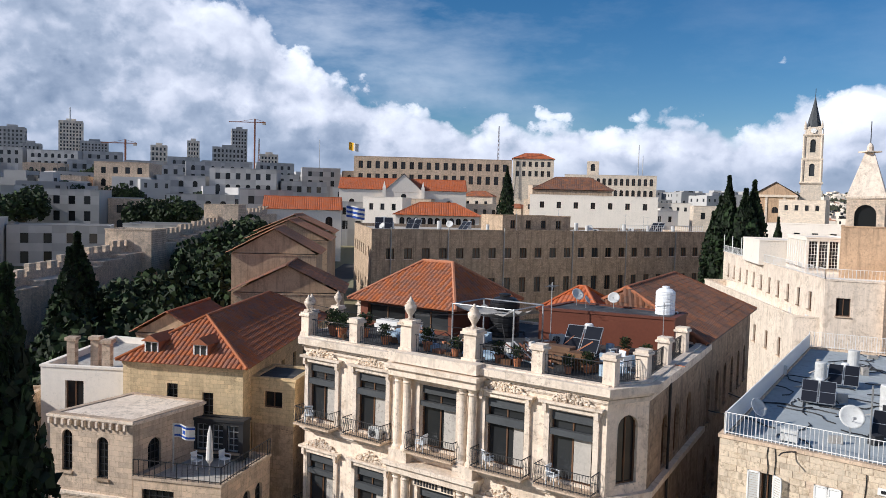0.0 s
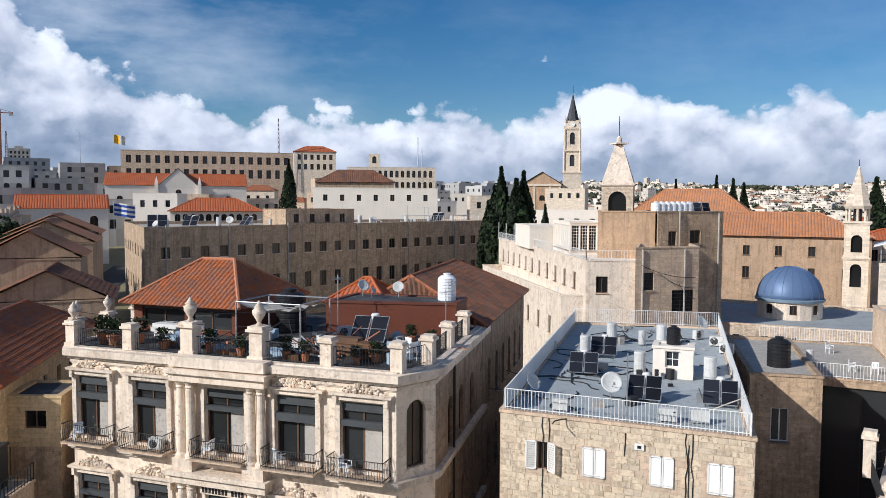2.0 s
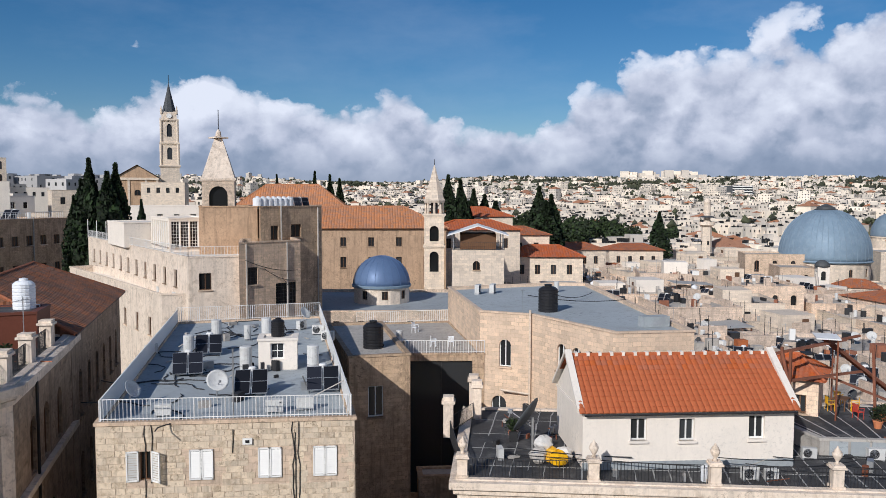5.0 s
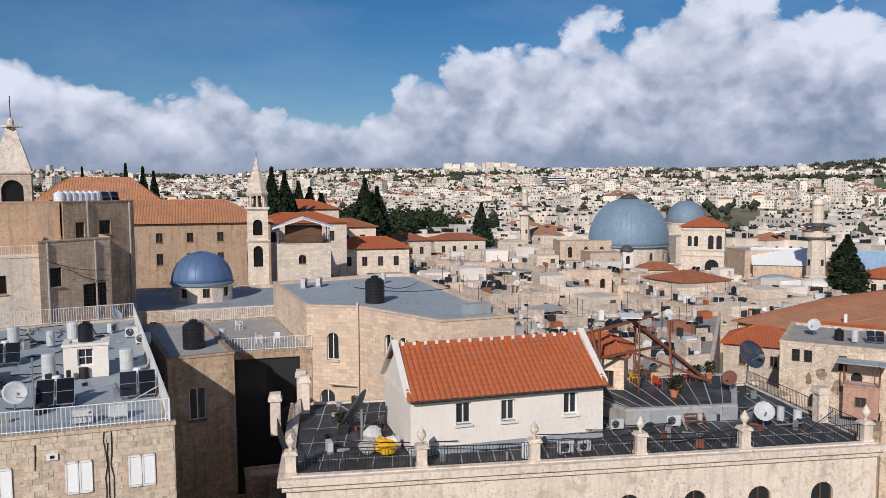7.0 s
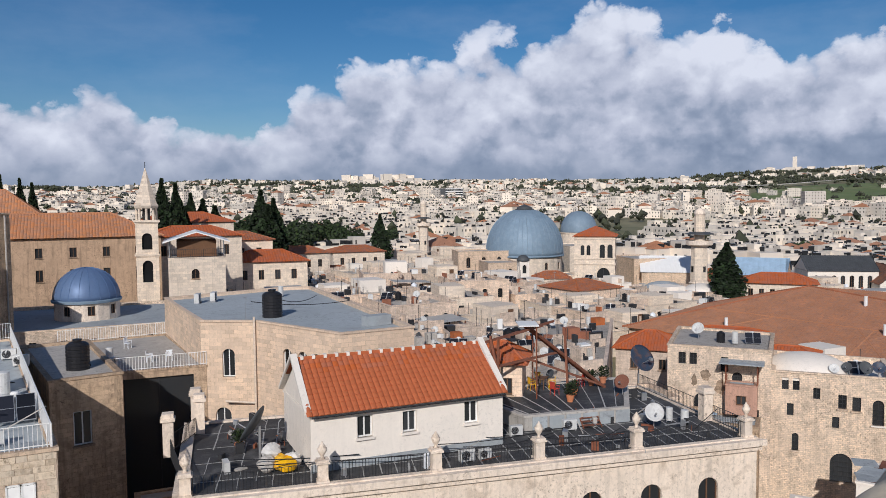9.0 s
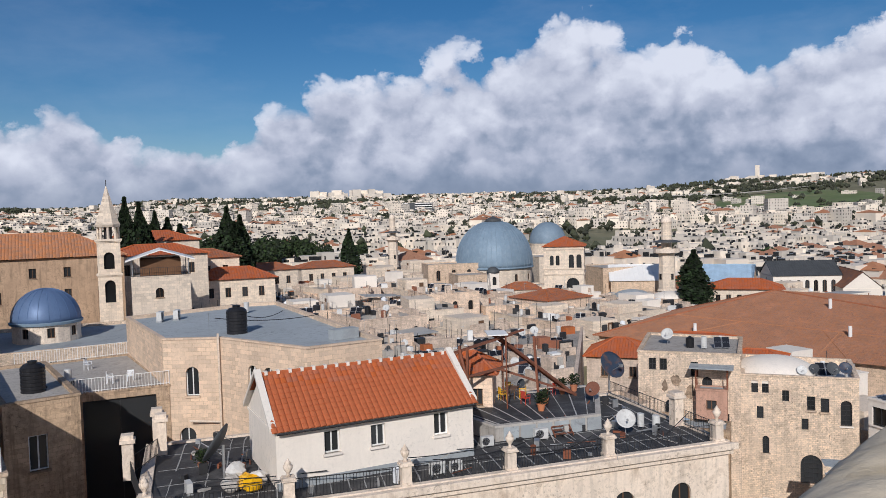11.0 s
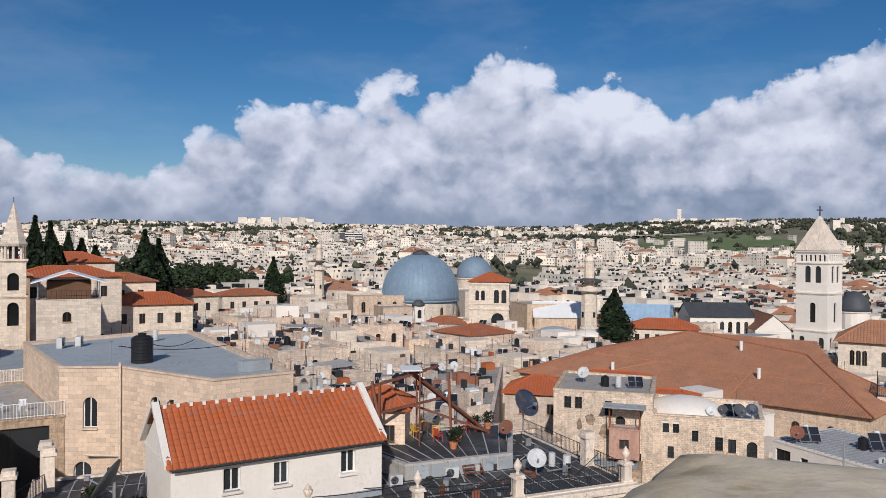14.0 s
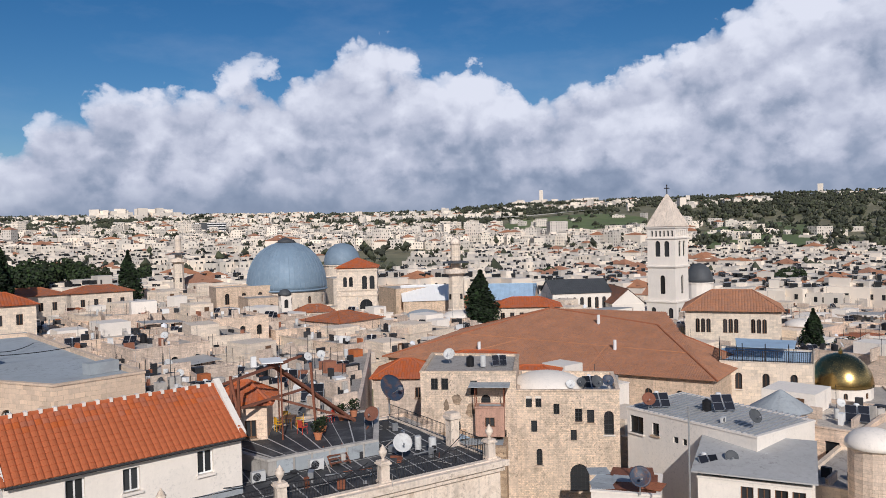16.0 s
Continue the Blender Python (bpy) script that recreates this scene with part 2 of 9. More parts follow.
ENAMEL = surface("weathered_white_enamel", (0.6, 0.6, 0.58), vary=0.12, rough=0.5, stain=(0.38, 0.34, 0.3), stain_amount=0.4, bump=0.05)
BLACKPLASTIC = surface("black_plastic", (0.018, 0.018, 0.02), rough=0.42, bump=0.03)
WHITEPLASTIC = surface("white_plastic", (0.8, 0.82, 0.84), vary=0.05, rough=0.4, bump=0.03)
BROWNSHEET = surface("brown_red_sheet", (0.13, 0.045, 0.028), vary=0.2, rough=0.6)
BLUETARP = surface("pale_blue_tarpaulin", (0.36, 0.48, 0.6), vary=0.2, rough=0.55)
WOOD = surface("dark_wood", (0.14, 0.075, 0.04), vary=0.3, rough=0.7)
TERRACOTTA = surface("terracotta", (0.5, 0.2, 0.1), rough=0.8)
YELLOW = surface("yellow_plastic", (0.75, 0.42, 0.03), rough=0.4, bump=0.03)
REDP = surface("red_plastic", (0.5, 0.06, 0.035), rough=0.4, bump=0.03)
# greyer and lighter than near leaves: distance haze mixed into the green
FARLEAF = surface("hazed_tree_green", (0.055, 0.06, 0.038), vary=0.4, island=0.35, rough=0.9, bump=0, grain=0.5)
LEAF = surface("leaf_green", (0.034, 0.05, 0.022), vary=0.5, island=0.4, rough=0.8, bump=0)
CYPRESS = surface("cypress_green", (0.022, 0.035, 0.016), vary=0.4, island=0.45, rough=0.85, bump=0)
BARK = surface("bark", (0.12, 0.085, 0.06), vary=0.3)
DEEPBLUE = surface("dark_blue_paint", (0.035, 0.055, 0.09), rough=0.45, stain=(0.25, 0.1, 0.03), stain_amount=0.6, grain=12)
EARTH = surface("hill_ground", (0.22, 0.2, 0.12), vary=0.35, grain=0.05, stain=(0.075, 0.1, 0.035), stain_amount=0.75, bump=0)
MEADOW = surface("hill_grass", (0.13, 0.17, 0.065), vary=0.35, grain=0.06, stain=(0.27, 0.22, 0.13), stain_amount=0.6, bump=0)
ASPHALT = surface("asphalt", (0.06, 0.058, 0.055), vary=0.3)
SLATE = surface("grey_slate", (0.07, 0.075, 0.08), vary=0.25, rough=0.6)
FARCITY = surface("far_limestone", (0.71, 0.635, 0.54), vary=0.12, grain=0.4, island=0.26, bump=0)
# city stone with the clouds' shade put into its grey
FARGREY_SHADED = surface("grey_shaded_city_stone", (0.42, 0.41, 0.4), vary=0.15, grain=0.4, island=0.2, bump=0)
CLOTH = surface("grey_white_cloth", (0.68, 0.66, 0.62), rough=0.9)


def glass(name, colour, rough):
    mat = bpy.data.materials.new(name)
    mat.use_nodes = True
    N = Nodes(mat.node_tree)
    pos = N.n("ShaderNodeTexCoord").outputs["Object"]
    rnd = N.n("ShaderNodeObjectInfo").outputs["Random"]
    col = N.mix(rnd, tuple(v * 0.4 for v in colour) + (1,), tuple(v * 1.7 for v in colour) + (1,))
    p = N.n("ShaderNodeBsdfPrincipled", {"Base Color": col, "Roughness": N.math("ADD", rough, N.math("MULTIPLY", N.noise(pos, 2, 3), 0.1)), "Specular IOR Level": 0.4})
    N.n("ShaderNodeOutputMaterial", {0: p.outputs[0]})
    return mat


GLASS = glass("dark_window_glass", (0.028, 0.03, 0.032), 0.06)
PANEL = glass("solar_panel_glass", (0.012, 0.013, 0.018), 0.3)
PINK = surface("pink_plaster", (0.5, 0.3, 0.22), vary=0.15, stain=(0.3, 0.2, 0.15), streaks=0.3)

# ---- geometry tools ----


class Geo:
    """Vertices and faces of one mesh."""

    def __init__(self):
        self.v, self.f = [], []

    def add(self, verts, faces):
        k = len(self.v)
        self.v += [tuple(p) for p in verts]
        self.f += [tuple(k + i for i in face) for face in faces]
        return self

    def quad(self, a, b, c, d):
        return self.add((a, b, c, d), ((0, 1, 2, 3),))

    def prism(self, poly, z0, z1, bottom=True):
        n = len(poly)
        verts = [(x, y, z0) for x, y in poly] + [(x, y, z1) for x, y in poly]
        faces = [(i, (i + 1) % n, n + (i + 1) % n, n + i) for i in range(n)] + [tuple(range(n, 2 * n))]
        if bottom:
            faces.append(tuple(range(n - 1, -1, -1)))
        return self.add(verts, faces)

    def box(self, x0, y0, z0, x1, y1, z1):
        return self.prism([(x0, y0), (x1, y0), (x1, y1), (x0, y1)], z0, z1)

    def obox(self, p, u, length, width, z0, z1, back=0.0):
        """A box that starts at p, runs along u, and reaches width to the left of u; back: how far it reaches to the right."""
        n = (-u[1], u[0])
        a = (p[0] - n[0] * back, p[1] - n[1] * back)
        w = width + back
        return self.prism([a, (a[0] + u[0] * length, a[1] + u[1] * length), (a[0] + u[0] * length + n[0] * w, a[1] + u[1] * length + n[1] * w), (a[0] + n[0] * w, a[1] + n[1] * w)], z0, z1)

    def lathe(self, x, y, profile, n=12, turn=0.0):
        """Rings of (radius, z)."""
        k = len(self.v)
        for r, z in profile:
            self.v += [(x + r * math.cos(turn + 2 * math.pi * i / n), y + r * math.sin(turn + 2 * math.pi * i / n), z) for i in range(n)]
        for j in range(len(profile) - 1):
            self.f += [(k + j * n + i, k + j * n + (i + 1) % n, k + (j + 1) * n + (i + 1) % n, k + (j + 1) * n + i) for i in range(n)]
        self.f += [tuple(k + i for i in range(n - 1, -1, -1)), tuple(k + (len(profile) - 1) * n + i for i in range(n))]
        return self

    def tube(self, p, q, r, n=5):
        p, q = Vector(p), Vector(q)
        w = (q - p).normalized()
        a = w.orthogonal().normalized()
        b = w.cross(a)
        k = len(self.v)
        for c in (p, q):
            self.v += [tuple(c + r * (math.cos(2 * math.pi * i / n) * a + math.sin(2 * math.pi * i / n) * b)) for i in range(n)]
        self.f += [(k + i, k + (i + 1) % n, k + n + (i + 1) % n, k + n + i) for i in range(n)]
        self.f += [tuple(k + i for i in range(n - 1, -1, -1)), tuple(k + n + i for i in range(n))]
        return self

    def pipe(self, points, r, n=5):
        """One bent pipe through all the points."""
        pts = [Vector(p) for p in points]
        k = len(self.v)
        for j, c in enumerate(pts):
            w = (pts[min(j + 1, len(pts) - 1)] - pts[max(j - 1, 0)]).normalized()
            a = w.cross(Vector((0.31, 0.17, 1.0))).normalized()
            b = w.cross(a)
            self.v += [tuple(c + r * (math.cos(2 * math.pi * i / n) * a + math.sin(2 * math.pi * i / n) * b)) for i in range(n)]
        for j in range(len(pts) - 1):
            self.f += [(k + j * n + i, k + j * n + (i + 1) % n, k + (j + 1) * n + (i + 1) % n, k + (j + 1) * n + i) for i in range(n)]
        self.f += [tuple(k + i for i in range(n - 1, -1, -1)), tuple(k + (len(pts) - 1) * n + i for i in range(n))]
        return self

    def mesh(self, name, off=(0, 0, 0), smooth=False):
        me = bpy.data.meshes.new(name)
        o = Vector(off)
        me.from_pydata([(x - o.x, y - o.y, z - o.z) for x, y, z in self.v], [], self.f)
        if smooth:
            me.shade_smooth()
        return me


def joined(*geos):
    out = Geo()
    for g in geos:
        out.add(g.v, g.f)
    return out


def thing(name, at, label, category, group="", kind="", yaw=0.0):
    ob = new(name)
    ob.empty_display_size = 0.3
    ob.location = at
    ob.rotation_euler = (0, 0, radians(yaw))
    return tagged(ob, label, category, group, kind)


def part(name, geo, mat, parent, label="", off=None, smooth=False):
    """One mesh under a thing. off: the place of the thing, where geo is in the world's metres."""
    me = geo.mesh(name, off or (0, 0, 0), smooth) if isinstance(geo, Geo) else geo
    ob = new(name, me)
    if not me.materials:
        me.materials.append(mat)
    ob.parent = parent
    if label:
        ob["label"] = label
    return ob


def solid(name, geo, mat, at, label, category, group="", kind="", smooth=False):
    """A thing that is one mesh."""
    ob = new(name, geo.mesh(name, at, smooth))
    ob.location = at
    ob.data.materials.append(mat)
    return tagged(ob, label, category, group, kind)


def ground_z(x, y):
    """Height of the land."""
    r, az = math.hypot(x, y), math.degrees(math.atan2(x, y))
    R = (0, 60, 140, 230, 420, 800, 1300, 2000, 3000, 3700, 4300)
    A = (-60, -30, 0, 20, 40, 60, 80, 100, 125)
    H = ((0, 0, 9, 14, 24, 34, 46, 58, 80, 84, 70), (0, 0, 9, 14, 24, 34, 46, 58, 80, 84, 70), (0, 0, 9, 14, 24, 36, 48, 60, 84, 88, 70), (0, 0, 8, 12, 20, 26, 36, 50, 70, 78, 60),
         (0, 0, 4, 4, 4, 8, 20, 44, 78, 92, 80), (0, 0, 3, 1, -3, 2, 18, 48, 96, 118, 100), (0, 0, 2, 0, -5, 0, 16, 44, 92, 120, 100), (0, 0, 1, -4, -8, -4, 20, 62, 116, 140, 120), (0, 0, 0, -5, -9, -4, 22, 66, 112, 118, 100))
    i = max(0, min(len(A) - 2, next((k for k in range(len(A) - 1) if az < A[k + 1]), len(A) - 2)))
    f = max(0.0, min(1.0, (az - A[i]) / (A[i + 1] - A[i])))
    f = f * f * (3 - 2 * f)
    j = max(0, min(len(R) - 2, next((k for k in range(len(R) - 1) if r < R[k + 1]), len(R) - 2)))
    g = max(0.0, min(1.0, (r - R[j]) / (R[j + 1] - R[j])))
    row = [H[i][j + d] * (1 - f) + H[i + 1][j + d] * f for d in (0, 1)]
    z = row[0] * (1 - g) + row[1] * g
    rough = max(0.0, min(1.0, (r - 900) / 1800))
    return z + rough * (26 * noise.noise((x / 900, y / 900, 3)) + 9 * noise.noise((x / 260, y / 260, 7)))


def facade(geo, p, q, z0, z1, holes=(), deep=0.25):
    """A wall face from p to q, seen from outside left to right, with holes (s0, s1, za, zb, arched) and their reveals."""
    length = math.hypot(q[0] - p[0], q[1] - p[1])
    u = ((q[0] - p[0]) / length, (q[1] - p[1]) / length)
    inn = (-u[1], u[0])

    def at(s, z, d=0.0):
        return (p[0] + u[0] * s + inn[0] * d, p[1] + u[1] * s + inn[1] * d, z)

    holes = [h for h in holes if h[0] > 0.02 and h[1] < length - 0.02]
    xs = sorted({0.0, length, *[round(v, 3) for h in holes for v in h[:2]]})
    zs = sorted({z0, z1, *[round(v, 3) for h in holes for v in h[2:4]]})
    for i in range(len(xs) - 1):
        for j in range(len(zs) - 1):
            cx, cz = (xs[i] + xs[i + 1]) / 2, (zs[j] + zs[j + 1]) / 2
            if not any(h[0] < cx < h[1] and h[2] < cz < h[3] for h in holes):
                geo.quad(at(xs[i], zs[j]), at(xs[i + 1], zs[j]), at(xs[i + 1], zs[j + 1]), at(xs[i], zs[j + 1]))
    for s0, s1, za, zb, arched in holes:
        line = [(s0, za), (s1, za)]
        if arched:
            r, c, n = (s1 - s0) / 2, (s0 + s1) / 2, 8
            spring = zb - r
            arc = [(c + r * math.cos(math.pi * k / n), spring + r * math.sin(math.pi * k / n)) for k in range(n + 1)]
            line += arc
            for side, pts in ((s1, arc[: n // 2 + 1]), (s0, arc[n // 2 :])):
                for a, b in zip(pts, pts[1:]):
                    geo.add((at(side, zb), at(*b), at(*a)), ((0, 1, 2),))
        else:
            line += [(s1, zb), (s0, zb)]
        for a, b in zip(line, line[1:] + line[:1]):
            geo.quad(at(*a), at(*a, deep), at(*b, deep), at(*b))
    return u, inn


WINDOWS, SILLS = {}, {}


def window_meshes(w, h, arched, style):
    key = (round(w, 2), round(h, 2), arched, style)
    if key in WINDOWS:
        return WINDOWS[key]
    fr, gl = Geo(), Geo()
    b = min(0.07, w * 0.1)
    fr.box(0, -0.04, 0, b, 0.04, h), fr.box(w - b, -0.04, 0, w, 0.04, h)
    fr.box(b, -0.04, 0, w - b, 0.04, b), fr.box(b, -0.04, h - b, w - b, 0.04, h)
    if style in ("sash", "white"):
        fr.box(w / 2 - b / 2, -0.03, b, w / 2 + b / 2, 0.03, h - b)
    if style == "grid":
        for k in range(1, max(2, round(w / 0.35))):
            x = w * k / max(2, round(w / 0.35))
            fr.box(x - 0.02, -0.05, b, x + 0.02, -0.01, h - b)
        for k in range(1, max(2, round(h / 0.4))):
            z = h * k / max(2, round(h / 0.4))
            fr.box(b, -0.06, z - 0.02, w - b, -0.02, z + 0.02)
    gl.quad((b * 0.5, 0.02, b * 0.5), (w - b * 0.5, 0.02, b * 0.5), (w - b * 0.5, 0.02, h - b * 0.5), (b * 0.5, 0.02, h - b * 0.5))
    WINDOWS[key] = (fr.mesh("window"), gl.mesh("pane"))
    return WINDOWS[key]


def put_windows(root, off, p, q, holes, style="sash", frame_mat=None, deep=0.2, sill_mat=None):
    """A window with a frame and a pane in every hole."""
    length = math.hypot(q[0] - p[0], q[1] - p[1])
    u = ((q[0] - p[0]) / length, (q[1] - p[1]) / length)
    yaw = math.atan2(u[1], u[0])
    for s0, s1, za, zb, arched in holes:
        if s0 <= 0.02 or s1 >= length - 0.02:
            continue
        fr, gl = window_meshes(s1 - s0, zb - za, arched, style)
        w = part("window", gl if style == "plain" else fr, GLASS if style == "plain" else frame_mat or WOOD, root)
        w.location = (p[0] + u[0] * s0 - u[1] * deep - off[0], p[1] + u[1] * s0 + u[0] * deep - off[1], za - off[2])
        w.rotation_euler = (0, 0, yaw)
        if style != "plain":
            part("pane", gl, GLASS, w)
            if s1 - s0 < 1.7 and zb - za > 1.0 and math.hypot(*p) < 135 and root.name.split(".")[0] not in ("hotel", "chapel", "corner_house"):
                key = round(s1 - s0, 1)
                if key not in SILLS:
                    SILLS[key] = Geo().box(-0.1, -0.13, -0.12, key + 0.1, 0.24, 0.0).mesh("sill")
                sill = part("sill", SILLS[key], sill_mat or STONE, root)
                sill.location = (p[0] + u[0] * s0 - off[0], p[1] + u[1] * s0 - off[1], za - off[2])
                sill.rotation_euler = (0, 0, yaw)


def block(name, poly, z0, z1, wall, roof, label, holes=None, side_mat=None, category="building", group="", parapet=0.35, style="sash", frame_mat=None, ledge=None, kind=""):
    """A flat-roofed building on a footprint that runs anticlockwise; holes: windows by the number of the side."""
    n = len(poly)
    off = (sum(p[0] for p in poly) / n, sum(p[1] for p in poly) / n, z0)
    root = thing(name, off, label, category, group, kind)
    g, g2 = Geo(), Geo()
    for i in range(n):
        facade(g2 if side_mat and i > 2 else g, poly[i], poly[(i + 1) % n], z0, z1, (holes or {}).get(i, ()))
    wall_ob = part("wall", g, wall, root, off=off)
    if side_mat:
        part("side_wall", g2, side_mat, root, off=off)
    rz = z1 - parapet
    part("roof", Geo().prism(inset(poly, 0.12), rz - 0.25, rz), roof, root, off=off)
    rim = Geo()
    a, b = inset(poly, -0.06), inset(poly, 0.28)
    for i in range(n):
        j = (i + 1) % n
        rim.prism([a[i], a[j], b[j], b[i]], z1 - 0.12, z1 + 0.02)
        rim.quad((*b[j], rz), (*b[i], rz), (*b[i], z1 - 0.12), (*b[j], z1 - 0.12))
    if style == "plain":
        wall_ob.data = joined(g, rim).mesh("wall", off)
        wall_ob.data.materials.append(wall)
    else:
        part("coping", rim, wall, root, off=off)
    for i, hs in (holes or {}).items():
        put_windows(root, off, poly[i], poly[(i + 1) % n], hs, style, frame_mat, sill_mat=wall)
    return root, off


def inset(poly, d):
    """The footprint moved inwards by d."""
    n, out = len(poly), []
    for i in range(n):
        p, q, r = Vector(poly[i - 1]), Vector(poly[i]), Vector(poly[(i + 1) % n])
        a, b = (q - p).normalized(), (r - q).normalized()
        na, nb = Vector((-a.y, a.x)), Vector((-b.y, b.x))
        m = na + nb
        m = m / max(0.25, m.dot(na))
        out.append(tuple(q + m * d))
    return out


def tiles(geo, el, er, rr, rl, w=0.3, h=0.4, rise=0.06, lift=0.03):
    """Rows of curved tiles over a roof slope with the corners eave left, eave right, ridge right, ridge left."""
    el, er, rr, rl = map(Vector, (el, er, rr, rl))
    e = (er - el).normalized()
    nrm = e.cross(rl - el if (rl - el).length > 0.1 else rr - el).normalized()
    s = nrm.cross(e).normalized()
    height = max((rl - el).dot(s), (rr - el).dot(s))
    rows = max(1, round(height / h))
    hh = height / rows
    for j in range(rows):
        f0 = (j + 0.5) / rows
        left = (el + (rl - el) * f0 - el).dot(e)
        right = (er + (rr - er) * f0 - el).dot(e)
        k0 = math.ceil(left / w - 0.3)
        for k in range(k0, int(right / w + 0.3)):
            x0, x1 = k * w, (k + 1) * w
            base = el + s * (j * hh)
            pts = []
            for d, up in ((-0.05, lift), (hh, 0.004)):
                for fx, fz in ((0, 0), (0.3, 1), (0.7, 1), (1, 0)):
                    pts.append(base + s * d + e * (x0 + (x1 - x0) * fx) + nrm * (up + rise * fz))
            geo.add(pts, ((0, 1, 5, 4), (1, 2, 6, 5), (2, 3, 7, 6), (0, 3, 2, 1)))
    return geo


def on_slope(e0, e1, r0, r1):
    """r1 raised or lowered into the plane through the eave e0 to e1 and the ridge point r0."""
    d = (e1 - e0).normalized()
    n = Vector((-d.y, d.x, 0))
    f = (r1 - e0).dot(n) / (r0 - e0).dot(n)
    return Vector((r1.x, r1.y, e0.z + (r0.z - e0.z) * f))


def hip_roof(root, off, poly, z, top, mat, over=0.35, ridge=0.45, tile=(0.3, 0.42), cap=None):
    """A hipped tile roof on four corners; the ridge runs along the first side's direction."""
    a, b, c, d = [Vector((*p, z)) for p in inset(poly, -over)]
    m0, m1 = (a + d) / 2, (b + c) / 2
    short = min((d - a).length / 2, (m1 - m0).length * ridge)
    w = (m1 - m0).normalized()
    r0, r1 = m0 + w * short, m1 - w * short
    r0.z = r1.z = top
    base = Geo()
    base.add([a, b, c, d, r0, r1], ((0, 1, 5, 4), (1, 2, 5), (2, 3, 4, 5), (3, 0, 4), (3, 2, 1, 0)))
    roof = part("roof", base, mat, root, off=off)
    g = Geo()
    for q in ((a, b, r1, r0), (b, c, r1, r1), (c, d, r0, r1), (d, a, r0, r0)):
        tiles(g, *q, w=tile[0], h=tile[1])
    tagged(part("roof_tiles", g, mat, roof, off=off), kind="stuff")
    g = Geo()
    for p, q in ((r0, r1), (a, r0), (d, r0), (b, r1), (c, r1)):
        g.tube(p + Vector((0, 0, 0.06)), q + Vector((0, 0, 0.06)), 0.11, 6)
    part("ridge_cap", g, cap or mat, roof, off=off)
    return r0, r1


def gable_roof(root, off, poly, z, top, mat, wall, over=0.3, tile=(0.3, 0.42), ends=True, front=True):
    """A gabled tile roof; the ridge runs parallel to the first side."""
    a, b, c, d = [Vector((*p, z)) for p in inset(poly, -over)]
    r0, r1 = (a + d) / 2, (b + c) / 2
    r0.z = r1.z = top
    base = Geo()
    up = Vector((0, 0, 0.1))
    base.add([a, b, c, d, r0, r1], ((0, 1, 5, 4), (2, 3, 4, 5), (1, 0, 4, 5), (3, 2, 5, 4)))
    roof = part("roof", base, mat, root, off=off)
    g = Geo()
    if front:
        tiles(g, a, b, r1, r0, w=tile[0], h=tile[1])
    tiles(g, c, d, r0, r1, w=tile[0], h=tile[1])
    tagged(part("roof_tiles", g, mat, roof, off=off), kind="stuff")
    part("ridge_cap", Geo().tube(r0 + up * 0.6, r1 + up * 0.6, 0.11, 6), mat, roof, off=off)
    if ends:
        i = [Vector((*p, z)) for p in poly]
        for p, q in ((i[1], i[2]), (i[3], i[0])):
            m = (p + q) / 2
            m.z = z + (top - z) * 0.96
            part("gable", Geo().add((p, q, m), ((0, 1, 2),)), wall, root, off=off)
    return r0, r1


def row(s0, s1, n, w, za, zb, arched=False):
    """n openings of width w, evenly between s0 and s1."""
    step = (s1 - s0) / n
    return [(s0 + step * (k + 0.5) - w / 2, s0 + step * (k + 0.5) + w / 2, za, zb, arched) for k in range(n)]


def side(poly, i):
    p, q = poly[i], poly[(i + 1) % len(poly)]
    return math.hypot(q[0] - p[0], q[1] - p[1])


def frame_box(p, yaw, w, d):
    """Footprint with its front left corner at p."""
    c, s = math.cos(radians(yaw)), math.sin(radians(yaw))
    return [p, (p[0] + c * w, p[1] + s * w), (p[0] + c * w - s * d, p[1] + s * w + c * d), (p[0] - s * d, p[1] + c * d)]

# ---- the land ----


def build_ground():
    radii = [0, 20, 40, 60, 90, 120, 150, 190, 230, 280, 340, 420, 520, 640, 780, 920, 1060, 1200, 1350, 1500, 1700, 1900, 2100, 2350, 2600, 2850, 3100, 3350, 3600, 3850, 4100, 4300]
    angles = [radians(a) for a in range(0, 360, 2)]
    g = Geo()
    for r in radii[1:]:
        g.v += [(r * math.sin(a), r * math.cos(a), ground_z(r * math.sin(a), r * math.cos(a))) for a in angles]
    n = len(angles)
    for j in range(len(radii) - 2):
        g.f += [(j * n + i, (j + 1) * n + i, (j + 1) * n + (i + 1) % n, j * n + (i + 1) % n) for i in range(n)]
    g.f.append(tuple(range(n)))
    g.f = [tuple(reversed(f)) for f in g.f]
    return solid("ground", g, EARTH, (0, 0, 0), "dry hillside with green scrub and pale earth", "ground", kind="structure", smooth=True)


build_ground()

RND = random.Random(7)


def polar(az, r):
    a = radians(az)
    return r * math.sin(a), r * math.cos(a)


